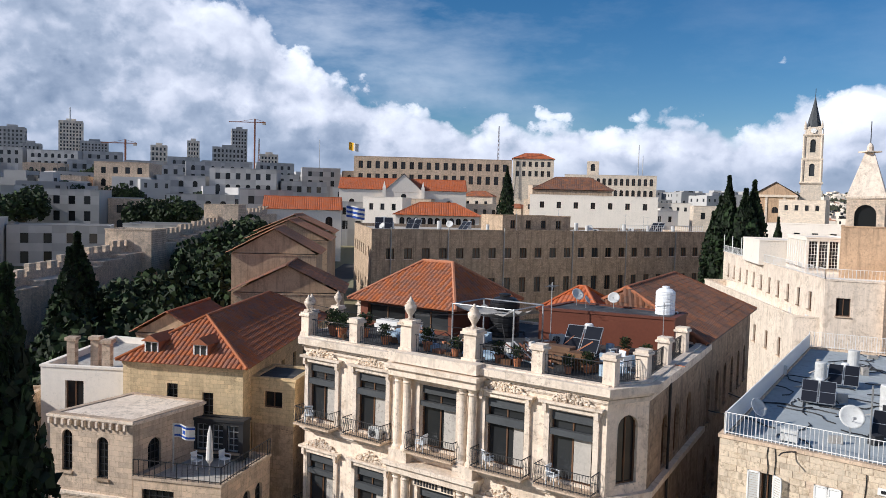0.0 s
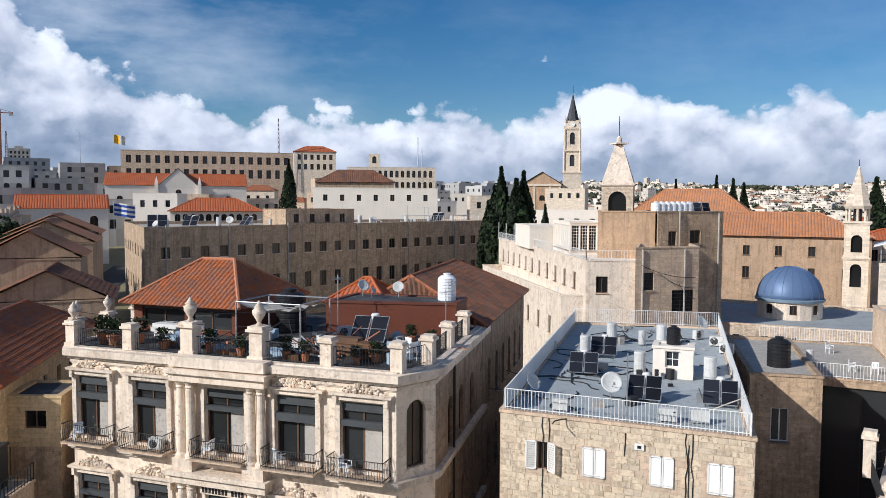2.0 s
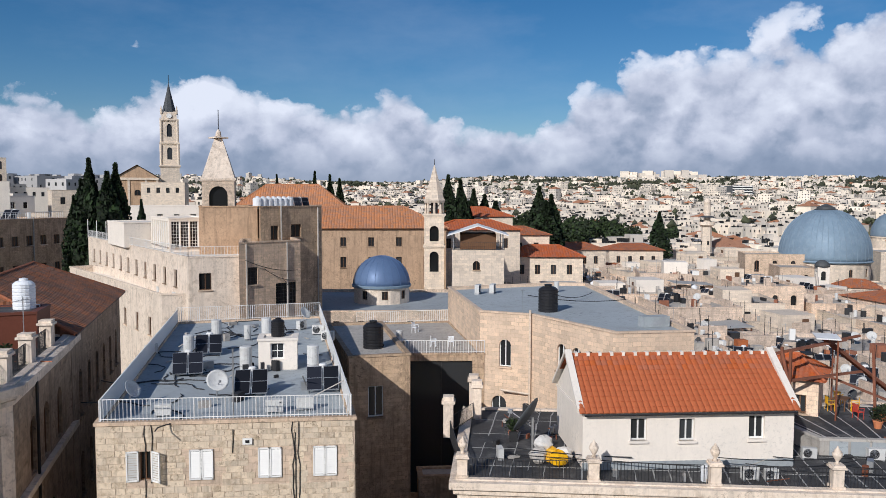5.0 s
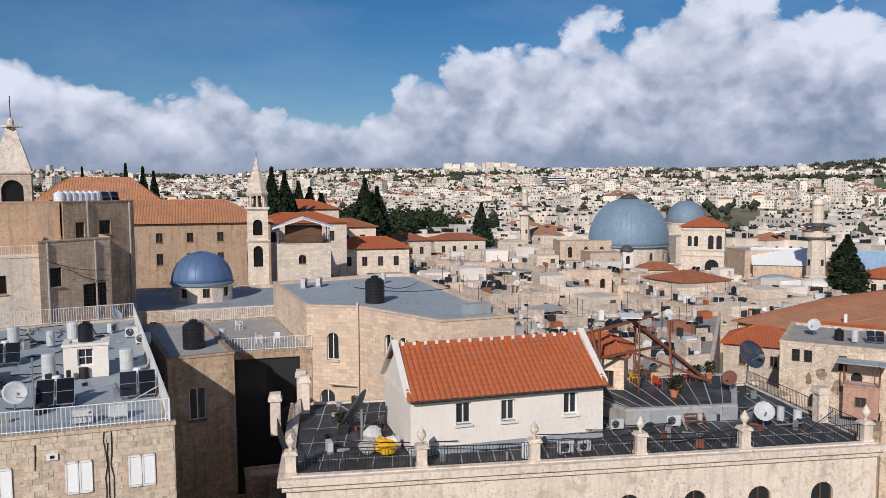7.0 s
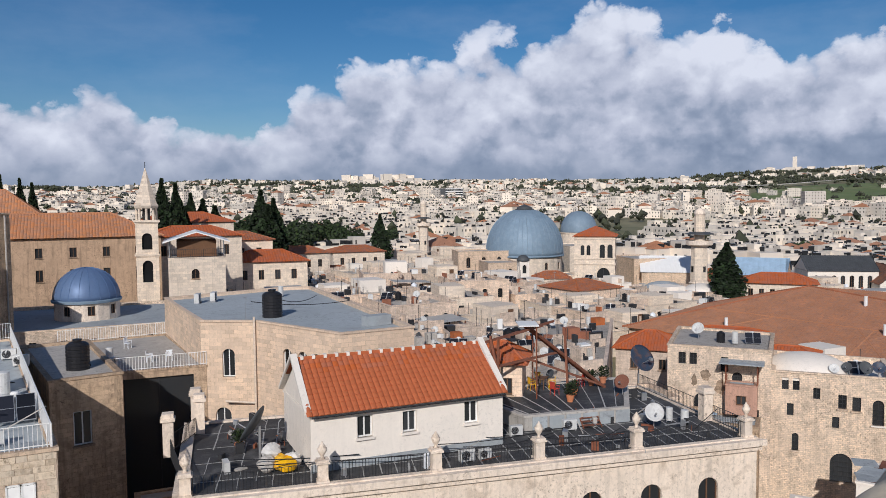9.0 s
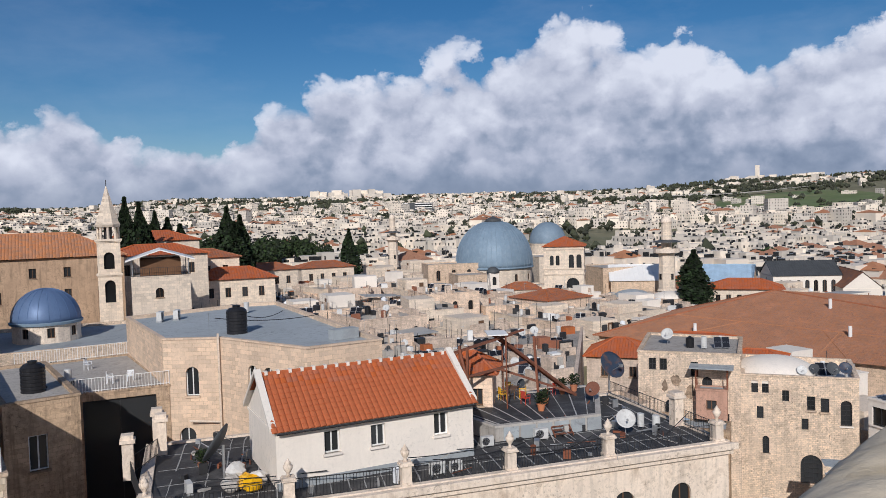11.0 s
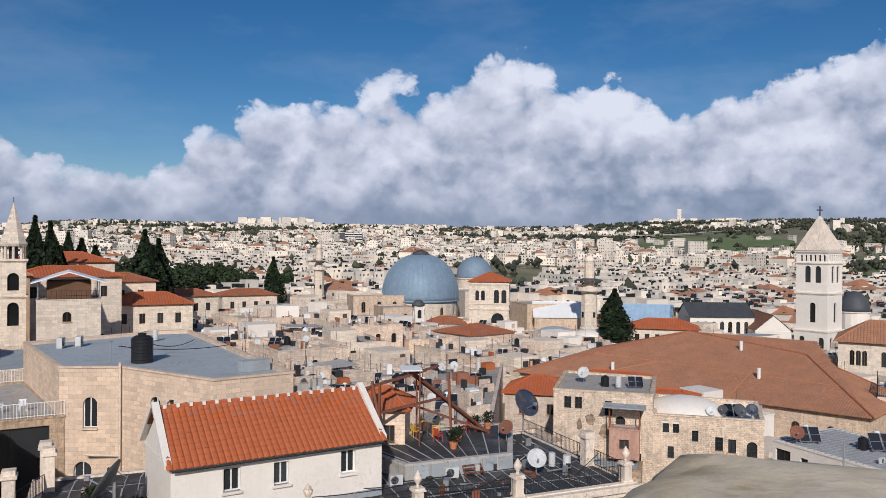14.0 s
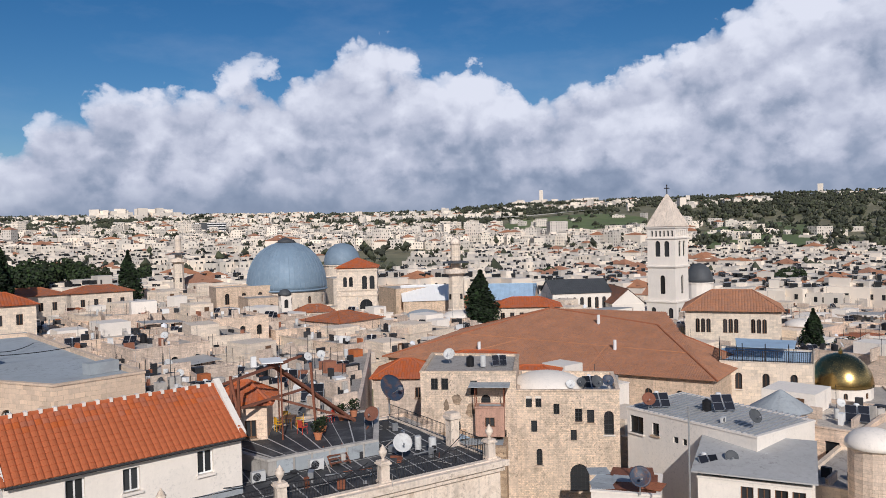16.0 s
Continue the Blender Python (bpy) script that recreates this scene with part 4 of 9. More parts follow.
def obelisk_belfry():
    cx, cy, off = 85.6, 86.6, (85.6, 86.6, 5)
    t = thing("steeple", off, "slim cream stone steeple with arcaded belfry and pyramid top", "tower")
    poly = square_tower(t, off, cx, cy, 1.55, -45, 5, 22.4, [(0.85, 2.25, 13.4, 16.6, True), (0.85, 2.25, 18.2, 20.6, True)], CREAM)
    cornice(t, off, poly, 17.3, 0.25, 0.2, CREAM, "string_course")
    cornice(t, off, poly, 22.2, 0.3, 0.25, CREAM)
    for k in range(8):
        a = math.pi / 4 * k
        part("colonnette", Geo().lathe(cx + 1.35 * math.cos(a), cy + 1.35 * math.sin(a), [(0.2, 22.5), (0.17, 24.3)], 6), CREAM, t, off=off)
    part("belfry_core", Geo().lathe(cx, cy, [(0.55, 22.5), (0.55, 24.4)], 8), IRON, t, off=off)
    part("ring", Geo().lathe(cx, cy, [(1.7, 24.2), (1.85, 24.55), (1.75, 24.8)], 8, math.pi / 8), CREAM, t, off=off)
    part("spire", Geo().lathe(cx, cy, [(1.65, 24.8), (0.06, 30.1)], 8, math.pi / 8), CREAM, t, off=off)
    part("cross", Geo().tube((cx, cy, 30), (cx, cy, 31), 0.05), IRON, t, off=off)


obelisk_belfry()


def blue_dome():
    cx, cy, off = 64.8, 75.2, (64.8, 75.2, 9)
    t = thing("chapel", off, "low round chapel under a blue painted metal dome", "chapel")
    n = 16
    ring = [(cx + 3.55 * math.cos(2 * math.pi * k / n), cy + 3.55 * math.sin(2 * math.pi * k / n)) for k in range(n)]
    g = Geo()
    for i in range(n):
        p, q = ring[i], ring[(i + 1) % n]
        L = math.hypot(p[0] - q[0], p[1] - q[1])
        hs = [(L / 2 - 0.4, L / 2 + 0.4, 12.2, 13.3, False)] if i % 2 == 0 else []
        facade(g, p, q, 9, 13.9, hs, 0.2)
        put_windows(t, off, p, q, hs, "sash", WOOD, 0.15)
    part("drum", g, PALE, t, off=off)
    part("eaves_ring", Geo().lathe(cx, cy, [(3.8, 13.6), (3.85, 13.85), (3.65, 13.95)], 32), LEAD, t, off=off)
    part("dome", Geo().lathe(cx, cy, dome_profile(3.65, 13.9, 3.65, 12), 40), BLUEDOME, t, "blue painted metal dome", off=off, smooth=True)
    for k in range(20):
        a = 2 * math.pi * k / 20
        pr = dome_profile(3.67, 13.9, 3.67, 8)
        s = Geo()
        for (r0, z0), (r1, z1) in zip(pr, pr[1:]):
            s.tube((cx + r0 * math.cos(a), cy + r0 * math.sin(a), z0), (cx + r1 * math.cos(a), cy + r1 * math.sin(a), z1), 0.025, 4)
        part("seam", s, BLUEDOME, t, off=off)
    # the terrace it stands on
    block("chapel_terrace", [(52, 72), (66.5, 59.5), (80, 74), (64, 90)], 0, 12.0, RUBBLE, GREYROOF, "rough stone terrace building round the chapel", {0: row(1, 18, 6, 0.7, 9.6, 10.8)}, parapet=0.4)


blue_dome()


def long_red_roofs():
    p = frame_box((70.5, 111), -40.5, 30, 14)
    b, o = block("seminary", p, 2, 19.7, OCHRE, TILE_DARK, "long ochre stone seminary under sandy orange tiled roofs", {0: row(1, 29, 6, 1.0, 16.8, 18.3) + row(1, 29, 6, 1.0, 13.2, 15)}, parapet=0.2)
    hip_roof(b, o, p, 19.8, 23.4, TILE_SAND, over=0.5, ridge=0.3, tile=(0.45, 0.6))
    p = frame_box((72, 128), -40.5, 24, 14)
    b, o = block("seminary_church", p, 2, 21.5, OCHRE, TILE_DARK, "taller church nave with a sandy orange tiled roof", {}, parapet=0.2, category="church")
    hip_roof(b, o, p, 21.6, 27.4, TILE_SAND, over=0.4, ridge=0.49, tile=(0.45, 0.6))
    for k, (az, d, w, dp, z, top) in enumerate(((44.6, 140, 16, 10, 19.0, 20.8), (47.6, 152, 15, 10, 17.6, 19.2), (50.2, 146, 14, 11, 13.8, 15.8), (53.4, 184, 13, 10, 12.6, 14.2), (44.0, 176, 20, 12, 20.6, 22.8), (57.5, 205, 14, 10, 11.4, 13.0))):
        p = frame_box(polar(az, d), -40 - k % 3 * 4, w, dp)
        b, o = block("red_roofed_house", p, 0, z, CREAM, TILE_DARK, "cream stone house under an orange tiled hip roof", {0: row(1, w - 1, 4, 1.0, z - 3.2, z - 1.4)}, parapet=0.1, group="red-roofed houses of the old town")
        hip_roof(b, o, p, z + 0.1, top, TILE_NEW if k % 2 == 0 else TILE, over=0.5, ridge=0.3, tile=(0.5, 0.6))
    # the small pavilion with a white barrel roof
    p = frame_box((84.9, 82.0), -47, 8.0, 9)
    b, o = block("roof_pavilion", p, 3, 17.0, CREAM, CONCRETE, "cream house with a railed loggia and white sheet roof", {0: [(3.2, 4.3, 13.9, 15.3, True)]}, parapet=0.1)
    for q in inset(p, 0.2):
        part("post", Geo().tube((*q, 17), (*q, 19.4), 0.09), STEEL, b, off=o)
    a, bb, c, d = [Vector((*v, 19.3)) for v in inset(p, -0.7)]
    m0, m1 = (a + bb) / 2 + Vector((0, 0, 1.5)), (c + d) / 2 + Vector((0, 0, 1.5))
    g = Geo().quad(a, m0, m1, d).quad(m0, bb, c, m1)
    dn = Vector((0, 0, -0.15))
    g.quad(d + dn, m1 + dn, m0 + dn, a + dn).quad(m1 + dn, c + dn, bb + dn, m0 + dn).quad(a + dn, m0 + dn, m0, a).quad(m0 + dn, bb + dn, bb, m0)
    part("roof", g, WHITEPAINT, b, "white sheet roof", off=o)
    railing(b, o, p[0], p[1], 17.0, 1.2, IRON, 0.3)
    part("back_wall", Geo().prism(inset(p, 1.2), 17, 19.4), WOOD, b, off=o)


def railing(root, off, p, q, z, h, mat, gap=0.25, thick=0.018, name="railing"):
    """Top and bottom rail with balusters, as one part."""
    g = Geo()
    L = math.hypot(q[0] - p[0], q[1] - p[1])
    for zz in (z + h, z + 0.12):
        g.tube((*p, zz), (*q, zz), thick * 1.5, 4)
    n = max(2, int(L / gap))
    for k in range(n + 1):
        f = k / n
        x, y = p[0] + (q[0] - p[0]) * f, p[1] + (q[1] - p[1]) * f
        r = thick * (1.8 if k % 8 == 0 or k == n else 1)
        g.tube((x, y, z), (x, y, z + h), r, 4)
    return part(name, g, mat, root, off=off)


long_red_roofs()


def sepulchre():
    cx, cy = polar(71.7, 216)
    off = (cx, cy, 2)
    t = thing("rotunda", off, "great rotunda under a ribbed grey-blue lead dome", "church")
    n = 24
    ring = [(cx + 10.4 * math.cos(2 * math.pi * k / n), cy + 10.4 * math.sin(2 * math.pi * k / n)) for k in range(n)]
    g = Geo()
    for i in range(n):
        p, q = ring[i], ring[(i + 1) % n]
        hs = [(0.9, 1.9, 6.2, 8.2, True)] if i % 2 else []
        facade(g, p, q, 1, 9.6, hs, 0.3)
        put_windows(t, off, p, q, hs, "sash", WOOD, 0.2)
    part("drum", g, CREAM, t, off=off)
    part("eaves_ring", Geo().lathe(cx, cy, [(10.7, 9.4), (11.0, 9.7), (10.8, 10.0)], 48), LEAD, t, off=off)
    pr = tall_dome(10.7, 9.9, 12.6, 12)
    part("dome", Geo().lathe(cx, cy, pr, 72), LEAD, t, "grey-blue lead dome", off=off, smooth=True)
    for k in range(48):
        a = 2 * math.pi * k / 48
        s = Geo()
        for (r0, z0), (r1, z1) in zip(pr[:-1], pr[1:-1]):
            s.tube((cx + r0 * math.cos(a), cy + r0 * math.sin(a), z0), (cx + r1 * math.cos(a), cy + r1 * math.sin(a), z1), 0.07, 4)
        part("rib", s, LEAD, t, off=off)
    part("lantern", Geo().lathe(cx, cy, [(2.6, 22.0), (2.7, 22.4), (2.2, 22.5), (2.1, 22.9), (1.2, 23.3), (0.1, 23.8)], 24), SLATE, t, "dark lantern cap", off=off)
    x, y = polar(75.65, 250)
    off = (x, y, 5)
    t = thing("choir_dome", off, "smaller ribbed grey-blue dome with a gilt cross", "church")
    part("drum", Geo().lathe(x, y, [(5.8, 5), (5.8, 14.2), (6.1, 14.3), (6.1, 14.6)], 24), CREAM, t, off=off)
    pr = tall_dome(5.8, 14.5, 6.8, 10)
    part("dome", Geo().lathe(x, y, pr, 40), LEAD, t, off=off, smooth=True)
    part("cross", Geo().tube((x, y, 21), (x, y, 23.4), 0.12).tube((x - 0.2, y + 0.6, 22.7), (x + 0.2, y - 0.6, 22.7), 0.1), GOLD, t, off=off)
    # the stump of the belfry under a small orange roof
    p = frame_box((182.0, 47.6), -80, 9.6, 9.6)
    hs = [(1.5, 2.4, 11.6, 14.0, True), (2.9, 3.8, 11.6, 14.0, True), (6.0, 7.2, 11.0, 14.2, True), (7.8, 9.0, 11.0, 14.2, True), (5.4, 8.4, 3.2, 8.6, True)]
    b, o = block("belfry", p, -1, 16.0, CREAM, CONCRETE, "broad pale stone belfry with paired arches and orange roof", {0: hs, 1: hs, 3: hs}, parapet=0.2, category="church", frame_mat=IRON)
    for z in (9.4, 10.7, 15.4):
        cornice(b, o, p, z, 0.25, 0.2, CREAM, "string_course")
    hip_roof(b, o, p, 16.1, 18.3, TILE_NEW, over=0.4, ridge=0.49, tile=(0.5, 0.6))
    # transept with a grey vault and stone gables round it
    for az, d, w, dp, z, m in ((75.0, 225, 14, 16, 11.5, CREAM), (79.6, 196, 9, 14, 10.2, STONE), (81.0, 205, 12, 12, 8.8, STONE), (69.0, 190, 8, 10, 9.5, STONE), (66.8, 203, 18, 9, 11.5, STONE), (73.2, 186, 9, 8, 6.8, CREAM)):
        q = frame_box(polar(az, d), radians(0) - 55, w, dp)
        block("church_annex", q, -2, z, m, CONCRETE, "pale stone annex of the great church", {0: row(0.6, w - 0.6, max(2, int(w / 4)), 1.1, z - 4.4, z - 1.6, True)}, parapet=0.3, group="annexes of the great church")
    x, y = polar(71.6, 186)
    off = (x, y, 2)
    t = thing("chapel_turret", off, "little white belfry with a dark dome", "turret")
    square_tower(t, off, x, y, 1.2, -55, 2, 10.3, [(0.7, 1.7, 7.4, 9.4, True)], WHITE)
    part("dome", Geo().lathe(x, y, dome_profile(1.6, 10.3, 1.5, 6), 12), SLATE, t, off=off, smooth=True)
    p = frame_box(polar(72.3, 183), -72, 9, 6)
    b, o = block("small_chapel", p, -1, 6.2, CREAM, CONCRETE, "little chapel under an orange tiled roof", {0: row(1, 8, 2, 0.8, 3.6, 5.2, True)}, parapet=0.1)
    hip_roof(b, o, p, 6.3, 7.9, TILE, over=0.3, ridge=0.4, tile=(0.5, 0.6))


sepulchre()


def minaret(x, y, z0, tip, r, label):
    off = (x, y, z0)
    t = thing("minaret", off, label, "minaret", "minarets")
    bal = z0 + (tip - z0) * 0.66
    part("shaft", Geo().lathe(x, y, [(r * 1.15, z0), (r * 1.1, z0 + (bal - z0) * 0.45), (r * 1.2, z0 + (bal - z0) * 0.46), (r, z0 + (bal - z0) * 0.48), (r * 0.92, bal)], 8, 0.4), CREAM, t, off=off)
    part("gallery", Geo().lathe(x, y, [(r * 0.95, bal - 0.4), (r * 1.5, bal), (r * 1.5, bal + 1.0), (r * 1.35, bal + 1.0), (r * 1.35, bal + 0.1)], 16), PALE, t, off=off)
    part("gallery_roof", Geo().lathe(x, y, [(r * 0.6, bal + 2.7), (r * 1.6, bal + 2.4), (r * 1.55, bal + 2.6), (r * 0.6, bal + 3.0)], 16), SLATE, t, "dark gallery roof", off=off)
    part("lantern", Geo().lathe(x, y, [(r * 0.62, bal), (r * 0.6, tip - 1.6)], 10), CREAM, t, off=off)
    part("cap", Geo().lathe(x, y, dome_profile(r * 0.65, tip - 1.6, 1.6, 6, 0.03), 12), PALE, t, off=off, smooth=True)
    for k in range(4):
        a = 0.4 + math.pi / 8 + k * math.pi / 2
        g = Geo().box(-0.3, -0.08, 0, 0.3, 0.08, 1.3)
        w = part("window", g, GLASS, t)
        w.location, w.rotation_euler = (math.cos(a) * r * 0.93, math.sin(a) * r * 0.93, (bal - z0) * 0.62), (0, 0, a + math.pi / 2)


minaret(234.1, 113.1, 0, 25.1, 1.7, "slim pale stone minaret with a dark gallery roof")
minaret(186, 19.3, -2, 22.8, 2.0, "stout cream stone minaret with a gallery")


def redeemer():
    cx, cy, off = 217.5, -35.2, (217.5, -35.2, -8)
    t = thing("white_church_tower", off, "tall white stone church tower with a pyramid roof and cross", "tower")
    yaw, hf = -35, 3.95
    p = square_tower(t, off, cx, cy, hf + 0.5, yaw, -8, -2.6, [(2.2, 3.6, -6.4, -3.4, True)], WHITE, "base")
    p = square_tower(t, off, cx, cy, hf + 0.3, yaw, -2.6, 4.2, [(1.3, 2.7, -1.2, 2.6, True), (6.2, 7.6, -1.2, 2.6, True)], WHITE, "lower_stage")
    cornice(t, off, p, 4.0, 0.35, 0.3, WHITE, "string_course")
    p = square_tower(t, off, cx, cy, hf, yaw, 4.3, 13.6, [(3.5, 5.0, 6.2, 11.2, True)], WHITE, "middle_stage")
    cornice(t, off, p, 13.4, 0.4, 0.35, WHITE, "string_course")
    p = square_tower(t, off, cx, cy, hf, yaw, 13.8, 24.3, [(2.2, 3.7, 16.2, 20.4, True), (4.8, 6.3, 16.2, 20.4, True)] + row(0.8, 7.7, 6, 0.55, 21.6, 23.2, True), WHITE, "belfry_stage")
    for z in (21.0, 23.8):
        cornice(t, off, p, z, 0.3, 0.35, WHITE, "string_course")
    part("pyramid_roof", Geo().lathe(cx, cy, [(hf * 1.414 + 0.45, 24.3), (0.3, 33.0)], 4, radians(yaw + 45)), PALE, t, off=off)
    part("cross", Geo().tube((cx, cy, 32.8), (cx, cy, 35.6), 0.16).tube((cx - 0.2, cy + 0.75, 34.6), (cx + 0.2, cy - 0.75, 34.6), 0.14), IRON, t, off=off)
    q = frame_box((216, -20), -80, 9, 20)
    b, o = block("white_church", q, -8, 3.4, WHITE, SLATE, "white stone church front with a rose window", {0: [(3.1, 5.9, -3.2, -0.4, True)]}, parapet=0.1, category="church")
    gable_roof(b, o, [q[1], q[2], q[3], q[0]], 3.4, 7.4, TILE_DARK, WHITE, over=0.2, tile=(0.6, 0.8))
    x, y = 249, -49.5
    off = (x, y, -8)
    t = thing("church_dome", off, "dark lead dome on a white drum", "dome")
    part("drum", Geo().lathe(x, y, [(4.1, -8), (4.1, 6.4), (4.4, 6.5), (4.4, 6.8)], 16), WHITE, t, off=off)
    part("dome", Geo().lathe(x, y, dome_profile(4.2, 6.8, 5.8, 10), 28), SLATE, t, off=off, smooth=True)
    # brown-roofed school with triple windows
    p = frame_box((150.5, -27.6), -103, 16.5, 13)
    hs = []
    for k in (1.8, 6.6, 11.4):
        hs += [(k + j * 0.95, k + j * 0.95 + 0.75, 4.6, 7.2, True) for j in range(3)]
    b, o = block("school_house", p, -6, 8.5, CREAM, CONCRETE, "cream stone house with triple arched windows and brown roof", {0: hs, 3: row(1, 12, 3, 0.8, 4.6, 7, True)}, parapet=0.1)
    hip_roof(b, o, p, 8.6, 12.0, TILE_BROWN, over=0.7, ridge=0.3, tile=(0.5, 0.6))
    # long white building with a dark roof
    p = frame_box((219, -4), -75, 17, 12)
    b, o = block("white_hall", p, -6, 6.0, WHITE, CONCRETE, "white hall with tall arches under a dark roof", {0: row(1, 16, 7, 1.1, 1.8, 5.0, True)}, parapet=0.1)
    gable_roof(b, o, p, 6.1, 9.6, SLATE, WHITE, over=0.3, tile=(0.6, 0.8))
    p = frame_box((164.5, 9.2), -88, 14, 8)
    b, o = block("orange_roofed_house", p, -6, 8.0, CREAM, CONCRETE, "pinkish stone house under an orange tiled roof", {0: row(1, 13, 6, 0.9, 5.2, 7.0)}, parapet=0.1)
    hip_roof(b, o, p, 8.1, 9.9, TILE_NEW, over=0.5, ridge=0.3, tile=(0.5, 0.6))
    for pts, label in (([(190, 33), (193, 20), (208, 22), (205, 36)], "white sheet roof over a courtyard"), ([(191, 14), (191, 1), (207, 0), (207, 15)], "pale blue ribbed sheet roof over a hall")):
        pp = [pts[0], pts[1], pts[2], pts[3]]
        b, o = block("covered_court", pp, -6, 7.2, STONE, CONCRETE, label, {}, parapet=0.1, group="covered courts")
        gable_roof(b, o, pp, 7.2, 10.6, WHITEPAINT if pts[0][1] > 20 else BLUETARP, STONE, over=0.3, tile=(1.2, 4))
    # the gilded dome
    x, y = 112.0, -41.0
    off = (x, y, -4)
    block("synagogue", [(104, -33), (103, -46), (118, -49), (121, -35)], -4, 1.2, PALE, CONCRETE, "pale stone building that carries a gilded dome", {0: row(1, 12, 3, 0.8, -1.6, 0.2, True)}, parapet=0.2)
    t = thing("gilded_dome", (x, y, 1.0), "shining gilded dome on a low white drum", "dome")
    off = (x, y, 1.0)
    n = 16
    ring = [(x + 3.9 * math.cos(2 * math.pi * k / n), y + 3.9 * math.sin(2 * math.pi * k / n)) for k in range(n)]
    g = Geo()
    for i in range(n):
        hs = [(0.5, 1.0, 1.3, 2.1, True)] if i % 2 else []
        facade(g, ring[i], ring[(i + 1) % n], 1.0, 2.6, hs, 0.2)
        put_windows(t, off, ring[i], ring[(i + 1) % n], hs, "sash", WOOD, 0.12)
    part("drum", g, WHITE, t, off=off)
    part("dome", Geo().lathe(x, y, dome_profile(4.05, 2.6, 4.3, 14), 48), GOLD, t, "polished gilded dome", off=off, smooth=True)
    part("knob", Geo().lathe(x, y, [(0.25, 6.8), (0.3, 7.1), (0.05, 7.6)], 8), GOLD, t, off=off)


redeemer()

# ---- the new town and the northern quarter ----


def north():
    """Convents, hospices and roofs to the north."""
    p = frame_box((-39.3, 176.5), 9, 17.6, 12)
    b, o = block("white_chapel", p, 8, 23.0, WHITE, CONCRETE, "whitewashed chapel with arched window and orange roof", {0: [(14, 15.6, 18.6, 21.6, True), (12.8, 16.0, 10.5, 16.0, True)]}, parapet=0.1, category="church")
    gable_roof(b, o, p, 23.1, 26.0, TILE_NEW, WHITE, over=0.3, tile=(0.5, 0.6))
    p = frame_box((-29, 231), 2, 38, 14)
    b, o = block("white_convent", p, 14, 29.0, WHITE, CONCRETE, "long white convent with round windows and orange roof", {0: [(3, 4.6, 24.6, 26.2, True), (9.5, 11, 24.6, 26.2, True), (14, 15.5, 24.6, 26.2, True), (24.5, 26, 24.6, 26.2, True), (32, 33.6, 24.6, 26.2, True)]}, parapet=0.1)
    gable_roof(b, o, p, 29.1, 32.6, TILE_NEW, WHITE, over=0.3, tile=(0.5, 0.6))
    q = [(-15.5, 230.2), (-4.0, 230.6), (-4.2, 246), (-15.7, 246)]
    b, o = block("convent_church", q, 14, 28.6, WHITE, CONCRETE, "white church gable with stepped buttresses", {0: [(5, 6.6, 26.4, 28, True)]}, parapet=0.1, category="church")
    gable_roof(b, o, [q[1], q[2], q[3], q[0]], 28.6, 34.0, CONCRETE, WHITE, over=0.2, tile=(0.7, 0.9))
    for s in (0, 1):
        x = q[0][0] if s == 0 else q[1][0]
        part("pinnacle", Geo().lathe(x, 230.2, [(0.7, 14), (0.7, 29.6), (0.05, 31.6)], 4, math.pi / 4), WHITE, b, off=o)
    # the veranda storey on the roofs
    p = frame_box((-8.6, 165), 0.5, 17.8, 10)
    b, o = block("roof_veranda", p, 10, 22.6, WHITE, CONCRETE, "glazed white roof veranda under an orange hip roof", {0: row(0.6, 17.2, 11, 1.1, 20.2, 22.2, True)}, parapet=0.1)
    hip_roof(b, o, p, 22.7, 25.4, TILE_NEW, over=0.6, ridge=0.35, tile=(0.5, 0.6))
    p = frame_box((-32, 299), 0.5, 61, 20)
    block("flat_hospice", p, 18, 43.0, STONE, CONCRETE, "broad brown stone hospice with many windows", {0: row(1, 60, 18, 1.7, 38.4, 41.2) + row(1, 60, 18, 1.7, 33.2, 36.4)}, parapet=1.0)
    p = frame_box((41, 418), -6, 22, 14)
    b, o = block("stepped_gable_house", p, 20, 51.0, CREAM, CONCRETE, "cream house with red roof and gables", {0: row(1, 21, 6, 1.7, 46.8, 49.6) + row(1, 21, 6, 1.7, 41.6, 44.6)}, parapet=0.1)
    hip_roof(b, o, p, 51.1, 54.4, TILE_NEW, over=0.5, ridge=0.3, tile=(0.7, 0.9))
    p = frame_box((54, 326), -13, 37.5, 16)
    b, o = block("arcaded_hospice", p, 14, 39.3, CREAM, CONCRETE, "long grey-cream hospice with arched storeys", {0: row(0.8, 36.6, 15, 1.4, 35.0, 38.0, True) + row(0.8, 36.6, 15, 1.4, 30.2, 33.2, True)}, parapet=1.2)
    square_tower(b, o, 66, 327, 2.4, -13, 39, 45, [(1.5, 3.3, 41, 44, True)], CREAM, "turret")
    p = frame_box((24.1, 199), -11, 32, 14)
    block("pink_terrace_house", p, 10, 28.4, WHITE, CONCRETE, "pale rendered terrace house", {0: row(1, 31, 7, 1.1, 25.0, 26.6)}, parapet=0.8)
    p = frame_box((28, 222), -10, 22, 12)
    b, o = block("brown_roofed_house", p, 10, 30.2, TAN, CONCRETE, "tan house under a dark brown hip roof", {}, parapet=0.1)
    hip_roof(b, o, p, 30.3, 34, TILE_DARK, over=0.5, ridge=0.3, tile=(0.6, 0.8))
    rr = random.Random(3)
